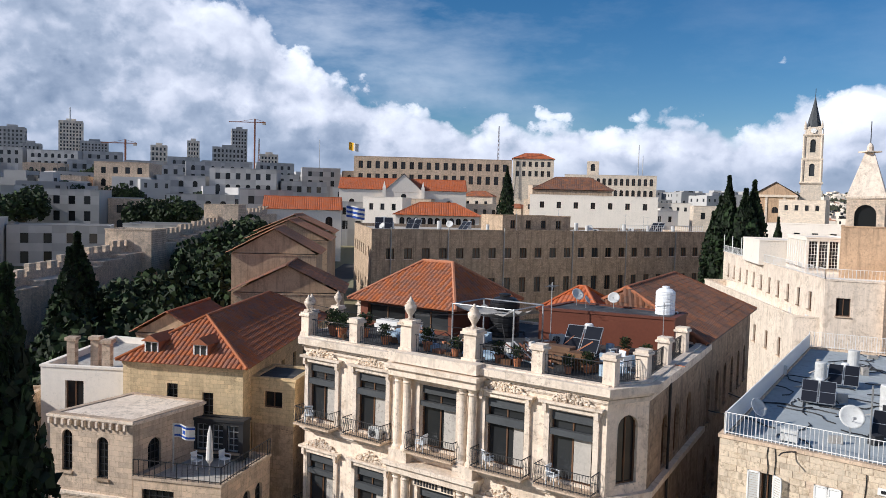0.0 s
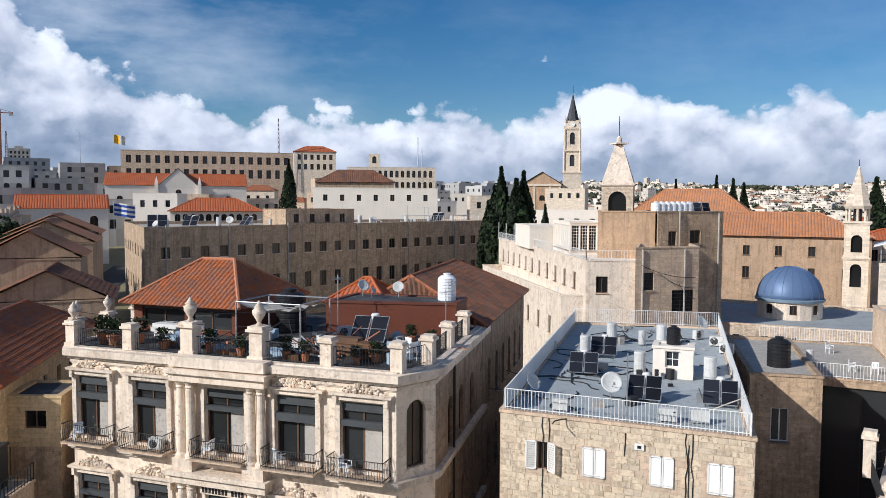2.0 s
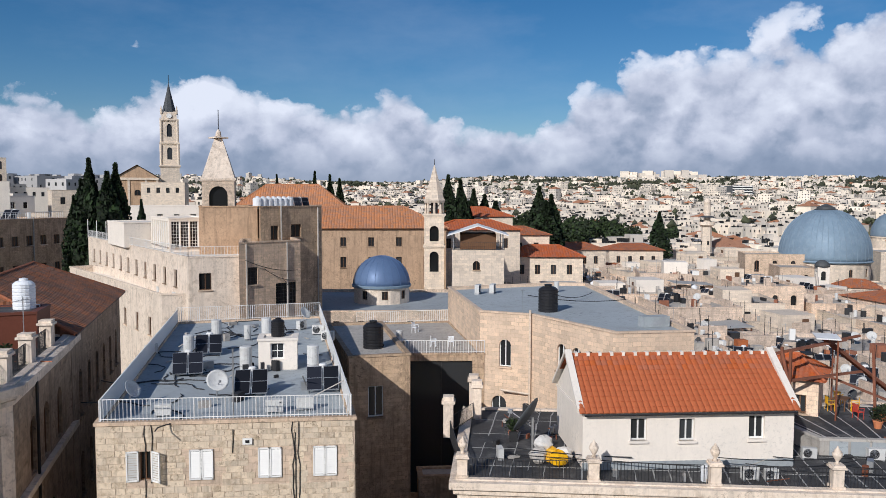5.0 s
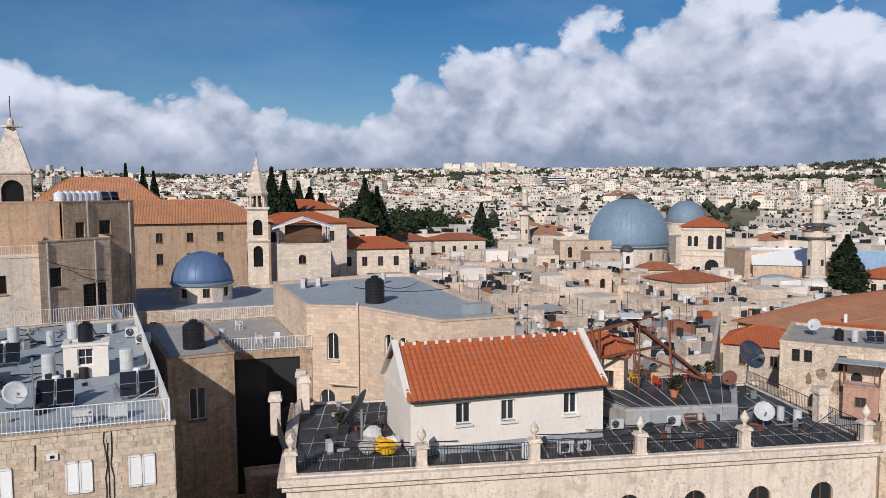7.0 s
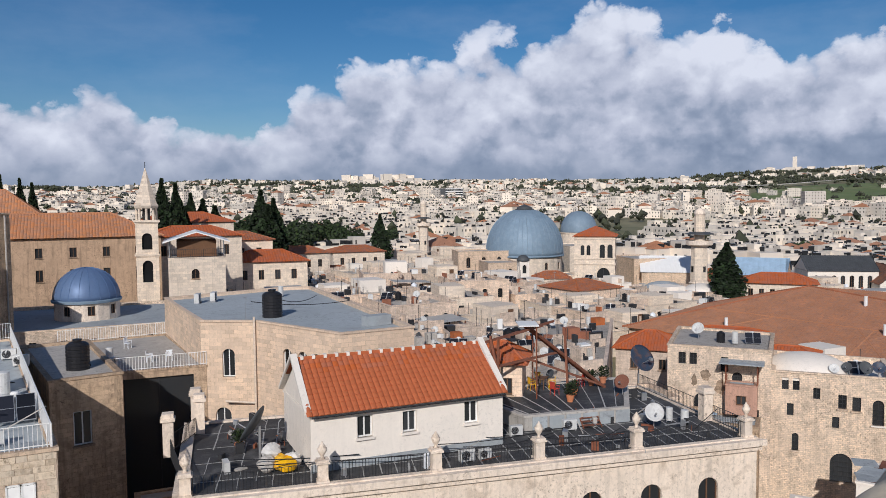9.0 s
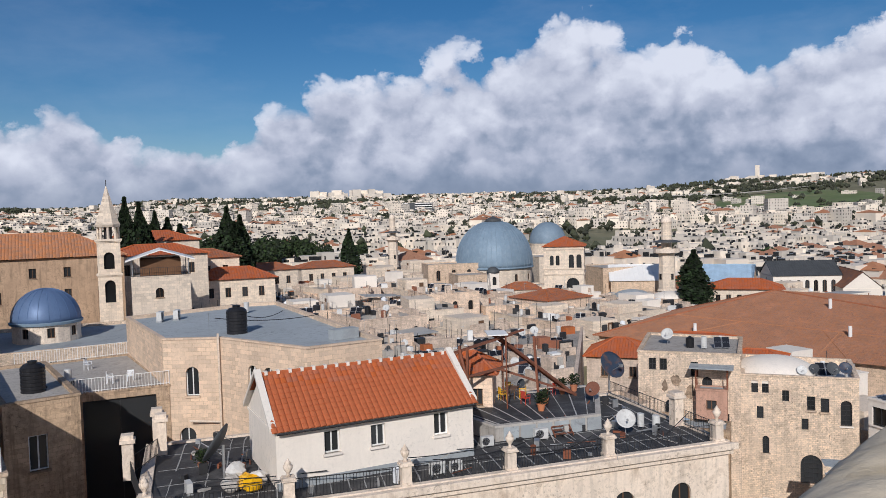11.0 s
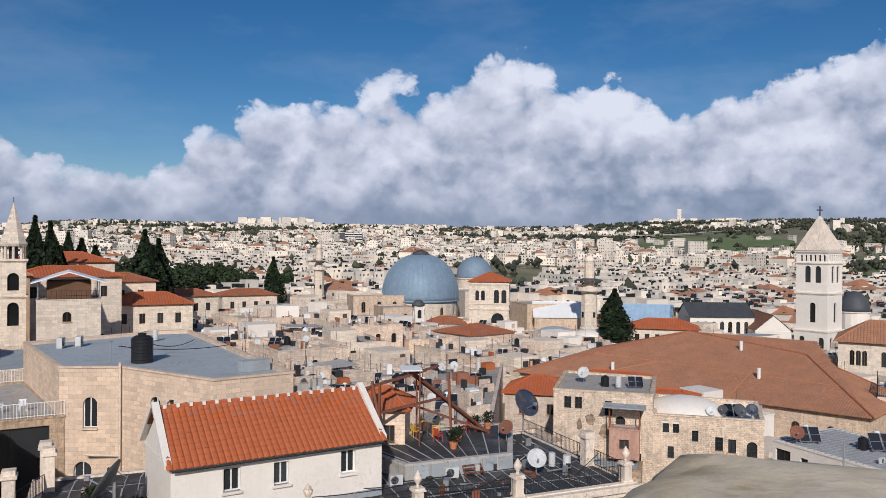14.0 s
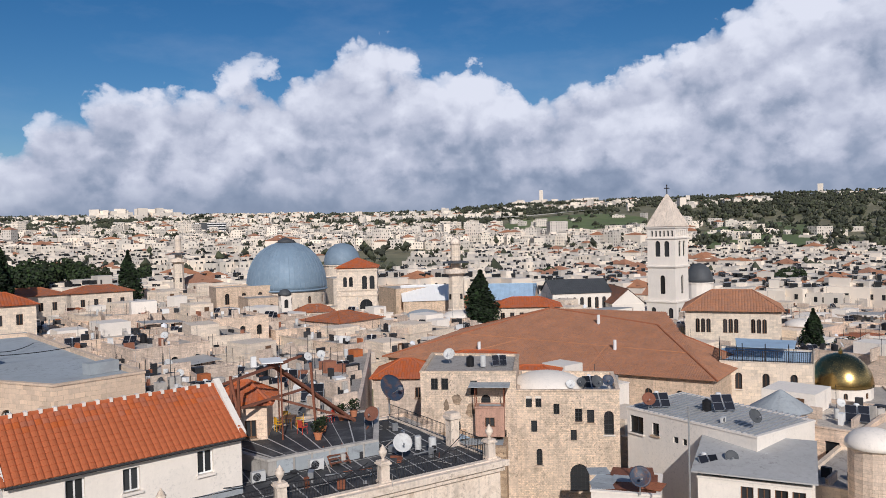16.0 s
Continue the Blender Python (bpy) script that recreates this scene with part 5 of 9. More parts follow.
    for k in range(46):
        az, d = rr.uniform(-6, 27), rr.uniform(150, 400)
        if d < 165 and az < 20 or az > 22 and d > 280:
            continue
        x, y = polar(az, d)
        w, dp = rr.uniform(8, 18), rr.uniform(7, 12)
        z0 = ground_z(x, y) - 3
        z1 = 25 + d * math.tan(radians(rr.uniform(-1.3, 0.9 if d < 250 else 1.9)))
        p = frame_box((x, y), rr.choice((-12, 8, -36)), w, dp)
        b, o = block("town_house", p, z0, max(z1, z0 + 7), rr.choice((STONE, CREAM, TAN, WHITE, CREAM)), rr.choice((CONCRETE, TOWNROOF)), "flat-roofed stone town house with small windows", {0: row(0.8, w - 0.8, max(2, int(w / 3)), 1.1, z1 - 3.4, z1 - 1.7)}, parapet=0.6, group="town houses of the northern quarter", style="plain")
        if k % 6 == 0:
            hip_roof(b, o, p, max(z1, z0 + 7), max(z1, z0 + 7) + 2, TILE, over=0.3, ridge=0.3, tile=(0.6, 0.8))


north()

# ---- the western side: houses by the gate, city wall ----


def west():
    # row of tiled gables behind the yellow house
    for k, (d, w, dp, z, top, az, m) in enumerate(((72, 9.5, 8, 16.6, 19.2, -14.6, TILE_DARK), (80, 8.4, 8, 19.6, 22.2, -14.8, TILE_BROWN), (92, 9.0, 9, 20.4, 22.8, -13.6, TILE_BROWN), (104, 9.6, 10, 20.8, 23.2, -13.0, TILE_BROWN))):
        p = frame_box(polar(az, d), 4, w, dp)
        b, o = block("gabled_house", p, 0, z, OCHRE if k else TAN, CONCRETE, "ochre stone house under a low brown tiled roof", {0: row(0.5, w - 0.5, 2, 0.8, z - 3, z - 1.4) if k == 0 else []}, parapet=0.1, group="row of gabled houses")
        gable_roof(b, o, [p[1], p[2], p[3], p[0]], z + 0.1, top, m, OCHRE, over=0.45, tile=(0.35, 0.45))
    # low tiled annex behind the cafe roof
    p = [(-22.8, 59.0), (-17.6, 58.2), (-17.2, 66.4), (-22.0, 67.2)]
    b, o = block("tiled_annex", p, 0, 14.6, OCHRE, CONCRETE, "low ochre stone annex under red tiles", {0: row(0.6, 4.6, 2, 0.8, 12.4, 13.8)}, parapet=0.1)
    gable_roof(b, o, [p[1], p[2], p[3], p[0]], 14.7, 16.3, TILE, OCHRE, over=0.35)
    # the house with arched windows and its terrace
    p = [(-20.4, 40.9), (-15.5, 39.6), (-13.2, 44.0), (-17.8, 45.6)]
    b, o = block("arch_house", p, 0, 13.4, STONE, GREYROOF, "small limestone house with tall arched windows and lean roof", {0: [(0.75, 1.4, 10.4, 12.6, True), (2.9, 3.6, 10.2, 12.4, True), (0.3, 1.9, 4.5, 8.6, True), (2.7, 4.3, 4.2, 8.3, True)], 1: [(1.0, 1.9, 10.2, 12.2, True)]}, parapet=0.1, style="grid", frame_mat=IRON)
    cornice(b, o, p, 13.25, 0.12, 0.12, PALE)
    cornice(b, o, p, 9.2, 0.15, 0.12, PALE, "string_course")
    for k in range(12):
        u = ((p[1][0] - p[0][0]) / 5.07, (p[1][1] - p[0][1]) / 5.07)
        part("bracket", Geo().obox((p[0][0] + u[0] * 0.42 * k, p[0][1] + u[1] * 0.42 * k), u, 0.12, 0.05, 12.9, 13.2, back=0.2), PALE, b, off=o)
    p = [(-15.4, 39.4), (-10.6, 38.4), (-9.2, 43.4), (-13.4, 44.6)]
    b, o = block("terrace_house", p, 0, 10.6, STONE, CONCRETE, "limestone house with a roof terrace and large gridded window", {0: [(0.5, 2.3, 8.2, 10.0, False)], 1: row(0.6, 4.6, 3, 0.8, 7.2, 9.4, True)}, parapet=0.3, style="grid", frame_mat=IRON)
    railing(b, o, p[0], p[1], 10.6, 0.9, IRON, 0.3)
    railing(b, o, p[1], p[2], 10.6, 0.9, IRON, 0.3)
    # bay between yellow house and hotel
    p = [(-11.0, 46.2), (-8.2, 45.4), (-7.6, 49.0), (-10.4, 49.8)]
    b, o = block("ochre_bay", p, 11.6, 14.4, YELLOWWASH, DARKROOF, "ochre plastered bay over a passage", {0: [(0.9, 2.1, 12.6, 13.6, False)]}, parapet=0.1)
    part("passage", Geo().prism(inset(p, 0.1), 0, 11.6), TAN, b, off=o)
    # flat-roofed house on the far left with a cafe terrace
    p = [(-24.3, 47.6), (-18.9, 47.0), (-17.6, 56), (-24, 58)]
    b, o = block("cafe_house", p, 0, 14.5, WHITE, CONCRETE, "whitewashed house with a cafe terrace on its roof", {0: [(1.6, 2.8, 11.4, 13.6, False)]}, parapet=0.4)
    for x, y in ((-21.5, 49), (-20.3, 47.9), (-22.8, 48.6)):
        part("pier", Geo().box(x - 0.25, y - 0.25, 14.1, x + 0.25, y + 0.25, 15.9).box(x - 0.35, y - 0.35, 15.9, x + 0.35, y + 0.35, 16.1), STONE, b, off=o)
    p = [(-32, 38), (-24.5, 41), (-25, 50), (-33, 48)]
    block("low_house", p, 0, 12.6, TAN, CONCRETE, "low weathered tan stone house", {0: row(0.6, 7, 2, 0.9, 9.4, 11.2)}, parapet=0.3)
    # the city wall with merlons
    pts = [(-46, 30), (-42.5, 70), (-41.5, 104), (-38.7, 158), (-33, 205)]
    zs = [12.0, 14.4, 17.0, 20.8, 24.0]
    root = thing("city_wall", (-41.5, 104, 0), "old rubble stone city wall with battlements", "city wall", kind="structure")
    off = (-41.5, 104, 0)
    g, mer = Geo(), Geo()
    for k in range(len(pts) - 1):
        p, q = Vector(pts[k]), Vector(pts[k + 1])
        L = (q - p).length
        u = (q - p) / L
        n = Vector((-u.y, u.x))
        steps = int(L / 6)
        for j in range(steps):
            a, b = p + u * (L * j / steps), p + u * (L * (j + 1) / steps)
            z = zs[k] + (zs[k + 1] - zs[k]) * (j + 0.5) / steps
            zg = min(ground_z(*a), ground_z(*b)) - 1
            g.prism([tuple(b), tuple(b + n * 2.6), tuple(a + n * 2.6), tuple(a)], zg, z)
            g.prism([tuple(b + n * 2.0), tuple(b + n * 2.6), tuple(a + n * 2.6), tuple(a + n * 2.0)], z, z + 0.9)
            for m in range(3):
                c = a + (b - a) * ((m + 0.2) / 3)
                e = a + (b - a) * ((m + 0.8) / 3)
                part("merlon", Geo().prism([tuple(e + n * 2.0), tuple(e + n * 2.6), tuple(c + n * 2.6), tuple(c + n * 2.0)], z + 0.9, z + 1.7), RUBBLE, root, off=off)
    part("wall", g, RUBBLE, root, off=off)
    for x, y, z in ((-42.5, 112, 20.4), (-40, 150, 24)):
        block("wall_turret", [(x - 4, y - 3), (x + 2.5, y - 3), (x + 2.5, y + 3), (x - 4, y + 3)], 4, z, RUBBLE, CONCRETE, "square rubble stone turret of the city wall", {}, parapet=0.8, category="wall turret", group="turrets of the city wall")
    # arcaded shopping street beyond the wall
    rr = random.Random(14)
    for az, d, n, z, el in ((-34, 165, 4, 20.0, 0), (-34, 205, 6, 27.0, 0), (-33, 260, 6, 34.0, 0), (-28, 330, 7, 39.0, 0), (-16, 300, 4, 31.0, 0), (-14, 360, 6, 37.0, 0), (-35, 420, 9, 46.0, 0)):
        a = az
        for k in range(n):
            w = rr.uniform(12, 26)
            x, y = polar(a, d + rr.uniform(-10, 10))
            a += math.degrees(w / d) * 1.08
            zz = z + rr.uniform(-3.2, 2.2)
            z0 = ground_z(x, y) - 3
            yaw = rr.uniform(4, 20)
            p = frame_box((x, y), yaw, w, rr.uniform(10, 15))
            cols = max(2, int(w / rr.uniform(3.0, 4.4)))
            hs = row(1, w - 1, cols, 1.5, zz - 3.6, zz - 1.6, k % 3 == 0) + row(1, w - 1, cols, 1.5, zz - 7.6, zz - 5.2, k % 2 == 0)
            # mostly the greyed stone, so cloud shade is painted in here too
            block("arcade_building", p, z0, zz, rr.choice((FARGREY_SHADED, STONE, FARGREY_SHADED, FARGREY_SHADED)), rr.choice((CONCRETE, TOWNROOF, SLATE)), "pale stone shop and office building with window rows", {0: [h for h in hs if h[2] > z0 + 1]}, parapet=rr.uniform(0.4, 1.2), group="buildings of the shopping street", style="plain")


west()

# ---- kinds of loose things ----


def make_dish(mat, label, arm=True):
    t = thing("satellite_dish", (0, 0, 0), label, "satellite dish", "satellite dishes on the roofs")
    pr = [(0.02, 0.0), (0.25, 0.02), (0.45, 0.08), (0.55, 0.13), (0.55, 0.15), (0.44, 0.1), (0.24, 0.045), (0.02, 0.03)]
    bowl = part("bowl", Geo().lathe(0, 0, pr, 18), mat, t, smooth=True)
    bowl.rotation_euler, bowl.location = (radians(58), 0, 0), (0, 0, 0.95)
    part("mast", Geo().tube((0, 0.08, 0), (0, 0.08, 0.95), 0.035, 6), STEEL, t)
    if arm:
        part("feed_arm", Geo().tube((0, 0.05, 0.7), (0, -0.55, 1.05), 0.015, 4).box(-0.05, -0.62, 1.0, 0.05, -0.5, 1.1), STEEL, t)
    return t


def make_tank(mat, label, r=0.55, h=1.5, legs=False):
    t = thing("water_tank", (0, 0, 0), label, "water tank", "water tanks on the roofs")
    pr = [(r * 0.96, 0)]
    for k in range(7):
        z = h * 0.86 * k / 7
        pr += [(r, z + 0.02), (r, z + h * 0.09), (r * 0.965, z + h * 0.105), (r * 0.965, z + h * 0.118)]
    pr += [(r, h * 0.87), (r * 0.7, h * 0.97), (r * 0.35, h), (r * 0.35, h * 1.04)]
    body = Geo().lathe(0, 0, pr, 18).tube((r, 0, 0.15), (r + 0.2, 0, 0.15), 0.03).tube((r + 0.2, 0, 0.15), (r + 0.2, 0, -0.0), 0.03)
    part("body", body, mat, t)
    part("lid", Geo().lathe(0, 0, [(r * 0.4, h * 1.03), (r * 0.4, h * 1.07), (r * 0.1, h * 1.09)], 14), mat, t)
    return t


def make_boiler():
    t = thing("boiler", (0, 0, 0), "upright greyish white cylindrical boiler on a roof", "boiler", "boilers on the roofs")
    part("body", Geo().lathe(0, 0, [(0.26, 0.12), (0.3, 0.14), (0.3, 1.22), (0.27, 1.27), (0.05, 1.3)], 16), ENAMEL, t)
    part("band", Geo().lathe(0, 0, [(0.306, 0.3), (0.306, 0.34)], 16), STEEL, t)
    for k in range(3):
        a = k * 2.094
        part("leg", Geo().tube((0.24 * math.cos(a), 0.24 * math.sin(a), 0), (0.24 * math.cos(a), 0.24 * math.sin(a), 0.15), 0.025, 4), STEEL, t)
    part("pipe", Geo().tube((0.3, 0, 0.25), (0.42, 0, 0.25), 0.02, 4).tube((0.42, 0, 0.25), (0.42, 0, 0), 0.02, 4), IRON, t)
    return t


def make_solar():
    t = thing("solar_water_heater", (0, 0, 0), "pair of dark tilted solar panels with a white boiler", "solar heater", "solar heaters on the roofs")
    for x in (-1.05, 0.08):
        g = Geo().box(x, -0.03, 0, x + 0.97, 0.03, 1.75)
        p = part("panel", g, PANEL, t)
        p.rotation_euler, p.location = (radians(-42), 0, 0), (0, -0.75, 0.25)
        f = Geo().box(x - 0.03, -0.05, -0.03, x, 0.05, 1.78).box(x + 0.97, -0.05, -0.03, x + 1.0, 0.05, 1.78).box(x, -0.05, -0.03, x + 0.97, 0.05, 0).box(x, -0.05, 1.75, x + 0.97, 0.05, 1.78).box(x, -0.045, 0.86, x + 0.97, -0.03, 0.89)
        part("panel_frame", f, STEEL, p)
    part("boiler", Geo().lathe(0, 0.95, [(0.24, 0.35), (0.27, 0.4), (0.27, 1.6), (0.2, 1.68)], 14), WHITEPAINT, t)
    g = Geo()
    for x in (-0.95, 0.95):
        g.tube((x, -0.7, 0), (x, -0.7, 0.25), 0.025, 4).tube((x, 0.42, 0), (x, 0.42, 1.45), 0.025, 4).tube((x, -0.7, 0.03), (x, 0.5, 0.03), 0.025, 4)
    for x, y in ((-0.2, 0.95), (0.2, 0.95), (0, 1.15)):
        g.tube((x, y, 0), (x, y, 0.4), 0.025, 4)
    part("stand", g, STEEL, t)
    return t


def make_ac():
    t = thing("air_conditioner", (0, 0, 0), "off-white outdoor air conditioning unit with a round grille", "air conditioner", "air conditioners")
    part("case", Geo().box(-0.42, -0.16, 0.08, 0.42, 0.16, 0.68), ENAMEL, t)
    g = Geo()
    for k in range(4):
        r = 0.06 + 0.055 * k
        n = 16
        for i in range(n):
            a, b = 2 * math.pi * i / n, 2 * math.pi * (i + 1) / n
            g.tube((-0.12 + r * math.cos(a), -0.18, 0.38 + r * math.sin(a)), (-0.12 + r * math.cos(b), -0.18, 0.38 + r * math.sin(b)), 0.008, 3)
    part("grille", g, STEEL, t)
    d = part("fan_opening", Geo().lathe(0, 0, [(0.25, 0), (0.25, 0.02)], 18), BLACKPLASTIC, t)
    d.rotation_euler, d.location = (radians(90), 0, 0), (-0.12, -0.155, 0.38)
    for x in (-0.35, 0.35):
        part("foot", Geo().box(x - 0.03, -0.18, 0, x + 0.03, 0.18, 0.08), STEEL, t)
    return t


def make_chair(mat, label):
    t = thing("plastic_chair", (0, 0, 0), label, "chair", "plastic chairs outdoors")
    part("seat", Geo().box(-0.23, -0.23, 0.42, 0.23, 0.22, 0.45), mat, t)
    g = Geo()
    for k in range(5):
        g.box(-0.2 + k * 0.085, 0.2, 0.45, -0.14 + k * 0.085, 0.235, 0.86)
    part("backrest", g.box(-0.23, 0.2, 0.8, 0.23, 0.24, 0.9), mat, t)
    for x in (-0.22, 0.22):
        for y in (-0.2, 0.21):
            part("leg", Geo().tube((x, y, 0), (x * 0.92, y * 0.92, 0.43), 0.022, 5), mat, t)
        part("armrest", Geo().box(x - 0.025, -0.22, 0.64, x + 0.025, 0.22, 0.67).tube((x, -0.2, 0.43), (x, -0.2, 0.64), 0.018, 4), mat, t)
    return t


def make_pot():
    t = thing("potted_plant", (0, 0, 0), "leafy green plant in a terracotta pot", "potted plant", "potted plants")
    part("pot", Geo().lathe(0, 0, [(0.15, 0), (0.22, 0.32), (0.24, 0.32), (0.24, 0.38), (0.2, 0.38)], 12), TERRACOTTA, t)
    rr, g = random.Random(5), Geo()
    for k in range(230):
        a, b, l = rr.uniform(0, 6.28), rr.uniform(-0.4, 1.3), rr.uniform(0.08, 0.2)
        q = rr.uniform(0, 0.3)
        base = Vector((q * math.cos(a), q * math.sin(a), 0.38 + rr.uniform(0, 0.55)))
        tip = base + Vector((math.cos(a) * math.cos(b), math.sin(a) * math.cos(b), math.sin(b))) * l
        w = Vector((-math.sin(a), math.cos(a), 0)) * 0.05
        m = (base + tip) / 2 + Vector((0, 0, 0.04))
        g.add([base, m - w, tip, m + w], ((0, 1, 2, 3),))
    part("foliage", g, LEAF, t)
    return t


def make_antenna():
    t = thing("antenna", (0, 0, 0), "thin metal television aerial on a pole", "antenna", "television aerials")
    part("pole", Geo().tube((0, 0, 0), (0, 0, 3.2), 0.025, 5), STEEL, t)
    g = Geo().tube((-0.6, 0, 3.0), (0.6, 0, 3.0), 0.012, 4)
    for k in range(7):
        g.tube((-0.55 + k * 0.18, -0.25, 3.0), (-0.55 + k * 0.18, 0.25, 3.0), 0.008, 3)
    part("elements", g, STEEL, t)
    return t


def make_urn():
    t = thing("urn_pillar", (0, 0, 0), "pale stone parapet pillar topped with an urn", "pillar", "parapet pillars with urns")
    part("shaft", Geo().box(-0.28, -0.28, 0, 0.28, 0.28, 1.15), PALE, t)
    part("base", Geo().box(-0.34, -0.34, 0, 0.34, 0.34, 0.22), PALE, t)
    part("cap", Geo().box(-0.38, -0.38, 1.15, 0.38, 0.38, 1.25).box(-0.32, -0.32, 1.25, 0.32, 0.32, 1.36), PALE, t)
    part("urn", Geo().lathe(0, 0, [(0.16, 1.36), (0.08, 1.48), (0.1, 1.55), (0.24, 1.78), (0.26, 1.95), (0.16, 2.02), (0.2, 2.06), (0.08, 2.2), (0.03, 2.32)], 14), PALE, t, smooth=True)
    return t


def make_pillar():
    t = thing("parapet_pillar", (0, 0, 0), "square pale stone parapet pillar with a moulded cap", "pillar", "plain parapet pillars")
    part("shaft", Geo().box(-0.28, -0.28, 0, 0.28, 0.28, 1.15), PALE, t)
    part("cap", Geo().box(-0.38, -0.38, 1.15, 0.38, 0.38, 1.26).box(-0.31, -0.31, 1.26, 0.31, 0.31, 1.4), PALE, t)
    return t


def leaf_cloud(g, rr, n, shape, size):
    """n small leaf cards, placed by shape(rr) -> point, outward."""
    for _ in range(n):
        p, o = shape(rr)
        a = Vector((rr.gauss(0, 1), rr.gauss(0, 1), rr.gauss(0, 1))).normalized()
        b = a.cross(o + Vector((0.01, 0.02, 0.03))).normalized()
        c = (o * 0.6 + a * 0.5).normalized()
        s = size * rr.uniform(0.6, 1.4)
        g.add([p - b * s * 0.5, p + c * s * 0.5 - b * s * 0.1, p + b * s * 0.5, p - c * s * 0.35], ((0, 1, 2, 3),))


def make_cypress(seed=1):
    t = thing("cypress", (0, 0, 0), "tall dark green cypress tree", "tree", "cypress trees")
    rr = random.Random(seed)
    part("trunk", Geo().lathe(0, 0, [(0.32, -1), (0.24, 2), (0.12, 8), (0.03, 13)], 7), BARK, t)
    g = Geo()

    def shape(r):
        z = r.random() ** 0.85
        a = r.uniform(0, 6.283)
        rad = 1.9 * (math.sin(math.pi * min(1, (z + 0.05) ** 0.62)) ** 0.8) * (1 + 0.3 * math.sin(3 * a + 9 * z + seed)) * r.uniform(0.55, 1.08) + 0.06
        o = Vector((math.cos(a), math.sin(a), 0.9)).normalized()
        return Vector((rad * math.cos(a), rad * math.sin(a), 0.8 + z * 13.4)), o

    leaf_cloud(g, rr, 5200, shape, 0.5)
    part("crown", g, CYPRESS, t)
    return t


def make_tree():
    t = thing("broadleaf_tree", (0, 0, 0), "bushy broadleaf tree with green crown", "tree", "broadleaf trees")
    rr = random.Random(9)
    g = Geo().lathe(0, 0, [(0.22, -1), (0.16, 2.2), (0.1, 3.4)], 7)
    tips = []
    for k in range(9):
        a, e = k * 0.698 + rr.uniform(-0.2, 0.2), rr.uniform(0.4, 1.2)
        q = Vector((math.cos(a) * math.cos(e), math.sin(a) * math.cos(e), math.sin(e))) * rr.uniform(1.3, 2.4) + Vector((0, 0, 3.0))
        g.tube((0, 0, 2.4), q, 0.06, 5)
        tips.append(q)
    part("trunk", g, BARK, t)
    g = Geo()

    def shape(r):
        c = r.choice(tips)
        o = Vector((r.gauss(0, 1), r.gauss(0, 1), r.gauss(0, 0.8))).normalized()
        return c + o * (1.15 * r.random() ** 0.4), o

    leaf_cloud(g, rr, 3600, shape, 0.34)
    part("crown", g, LEAF, t)
    return t


MAKERS = {"dish": lambda: make_dish(ENAMEL, "greyish white satellite dish on a short mast"), "darkdish": lambda: make_dish(SLATE, "dark grey weathered satellite dish on a roof"), "bluedish": lambda: make_dish(DEEPBLUE, "blue-grey satellite dish on a roof"),
          "rustdish": lambda: make_dish(RUST, "rusty brown satellite dish on a roof"), "white_tank": lambda: make_tank(WHITEPLASTIC, "white ribbed plastic water tank on a roof"), "black_tank": lambda: make_tank(BLACKPLASTIC, "black ribbed plastic water tank on a roof", 0.6, 1.55),
          "boiler": make_boiler, "solar": make_solar, "ac": make_ac, "white_chair": lambda: make_chair(WHITEPLASTIC, "white plastic garden chair with slatted back"),
          "yellow_chair": lambda: make_chair(YELLOW, "yellow plastic garden chair with slatted back"), "red_chair": lambda: make_chair(REDP, "red plastic garden chair with slatted back"), "pot": make_pot, "antenna": make_antenna, "urn": make_urn, "pillar": make_pillar,
          "cypress": make_cypress, "cypress_b": lambda: make_cypress(4), "tree": make_tree}
FIRST = {}


def spawn(kind, x, y, z, yaw=0.0, s=1.0):
    m = Matrix.LocRotScale((x, y, z), Euler((0, 0, radians(yaw))), (s, s, s) if isinstance(s, (int, float)) else s)
    if kind in FIRST:
        return copy_thing(FIRST[kind][0], m @ Matrix.Diagonal((*[1 / v for v in FIRST[kind][1]], 1)))
    root = MAKERS[kind]()
    root.matrix_basis = m
    FIRST[kind] = (root, tuple(root.scale))
    return root


def bar(name, p, q, r, mat, label, category, n=6, group=""):
    p, q = Vector(p), Vector(q)
    return solid(name, Geo().tube(p, q, r, n), mat, tuple((p + q) / 2), label, category, group)


def cable(p, q, sag, r=0.015, label="thin sagging dark cable between roofs"):
    p, q = Vector(p), Vector(q)
    g = Geo().pipe([p.lerp(q, k / 10) - Vector((0, 0, sag * 4 * (k / 10) * (1 - k / 10))) for k in range(11)], r, 4)
    return solid("cable", g, IRON, tuple(p), label, "cable", "cables over the roofs")


# ---- the hotel's front and roof ----


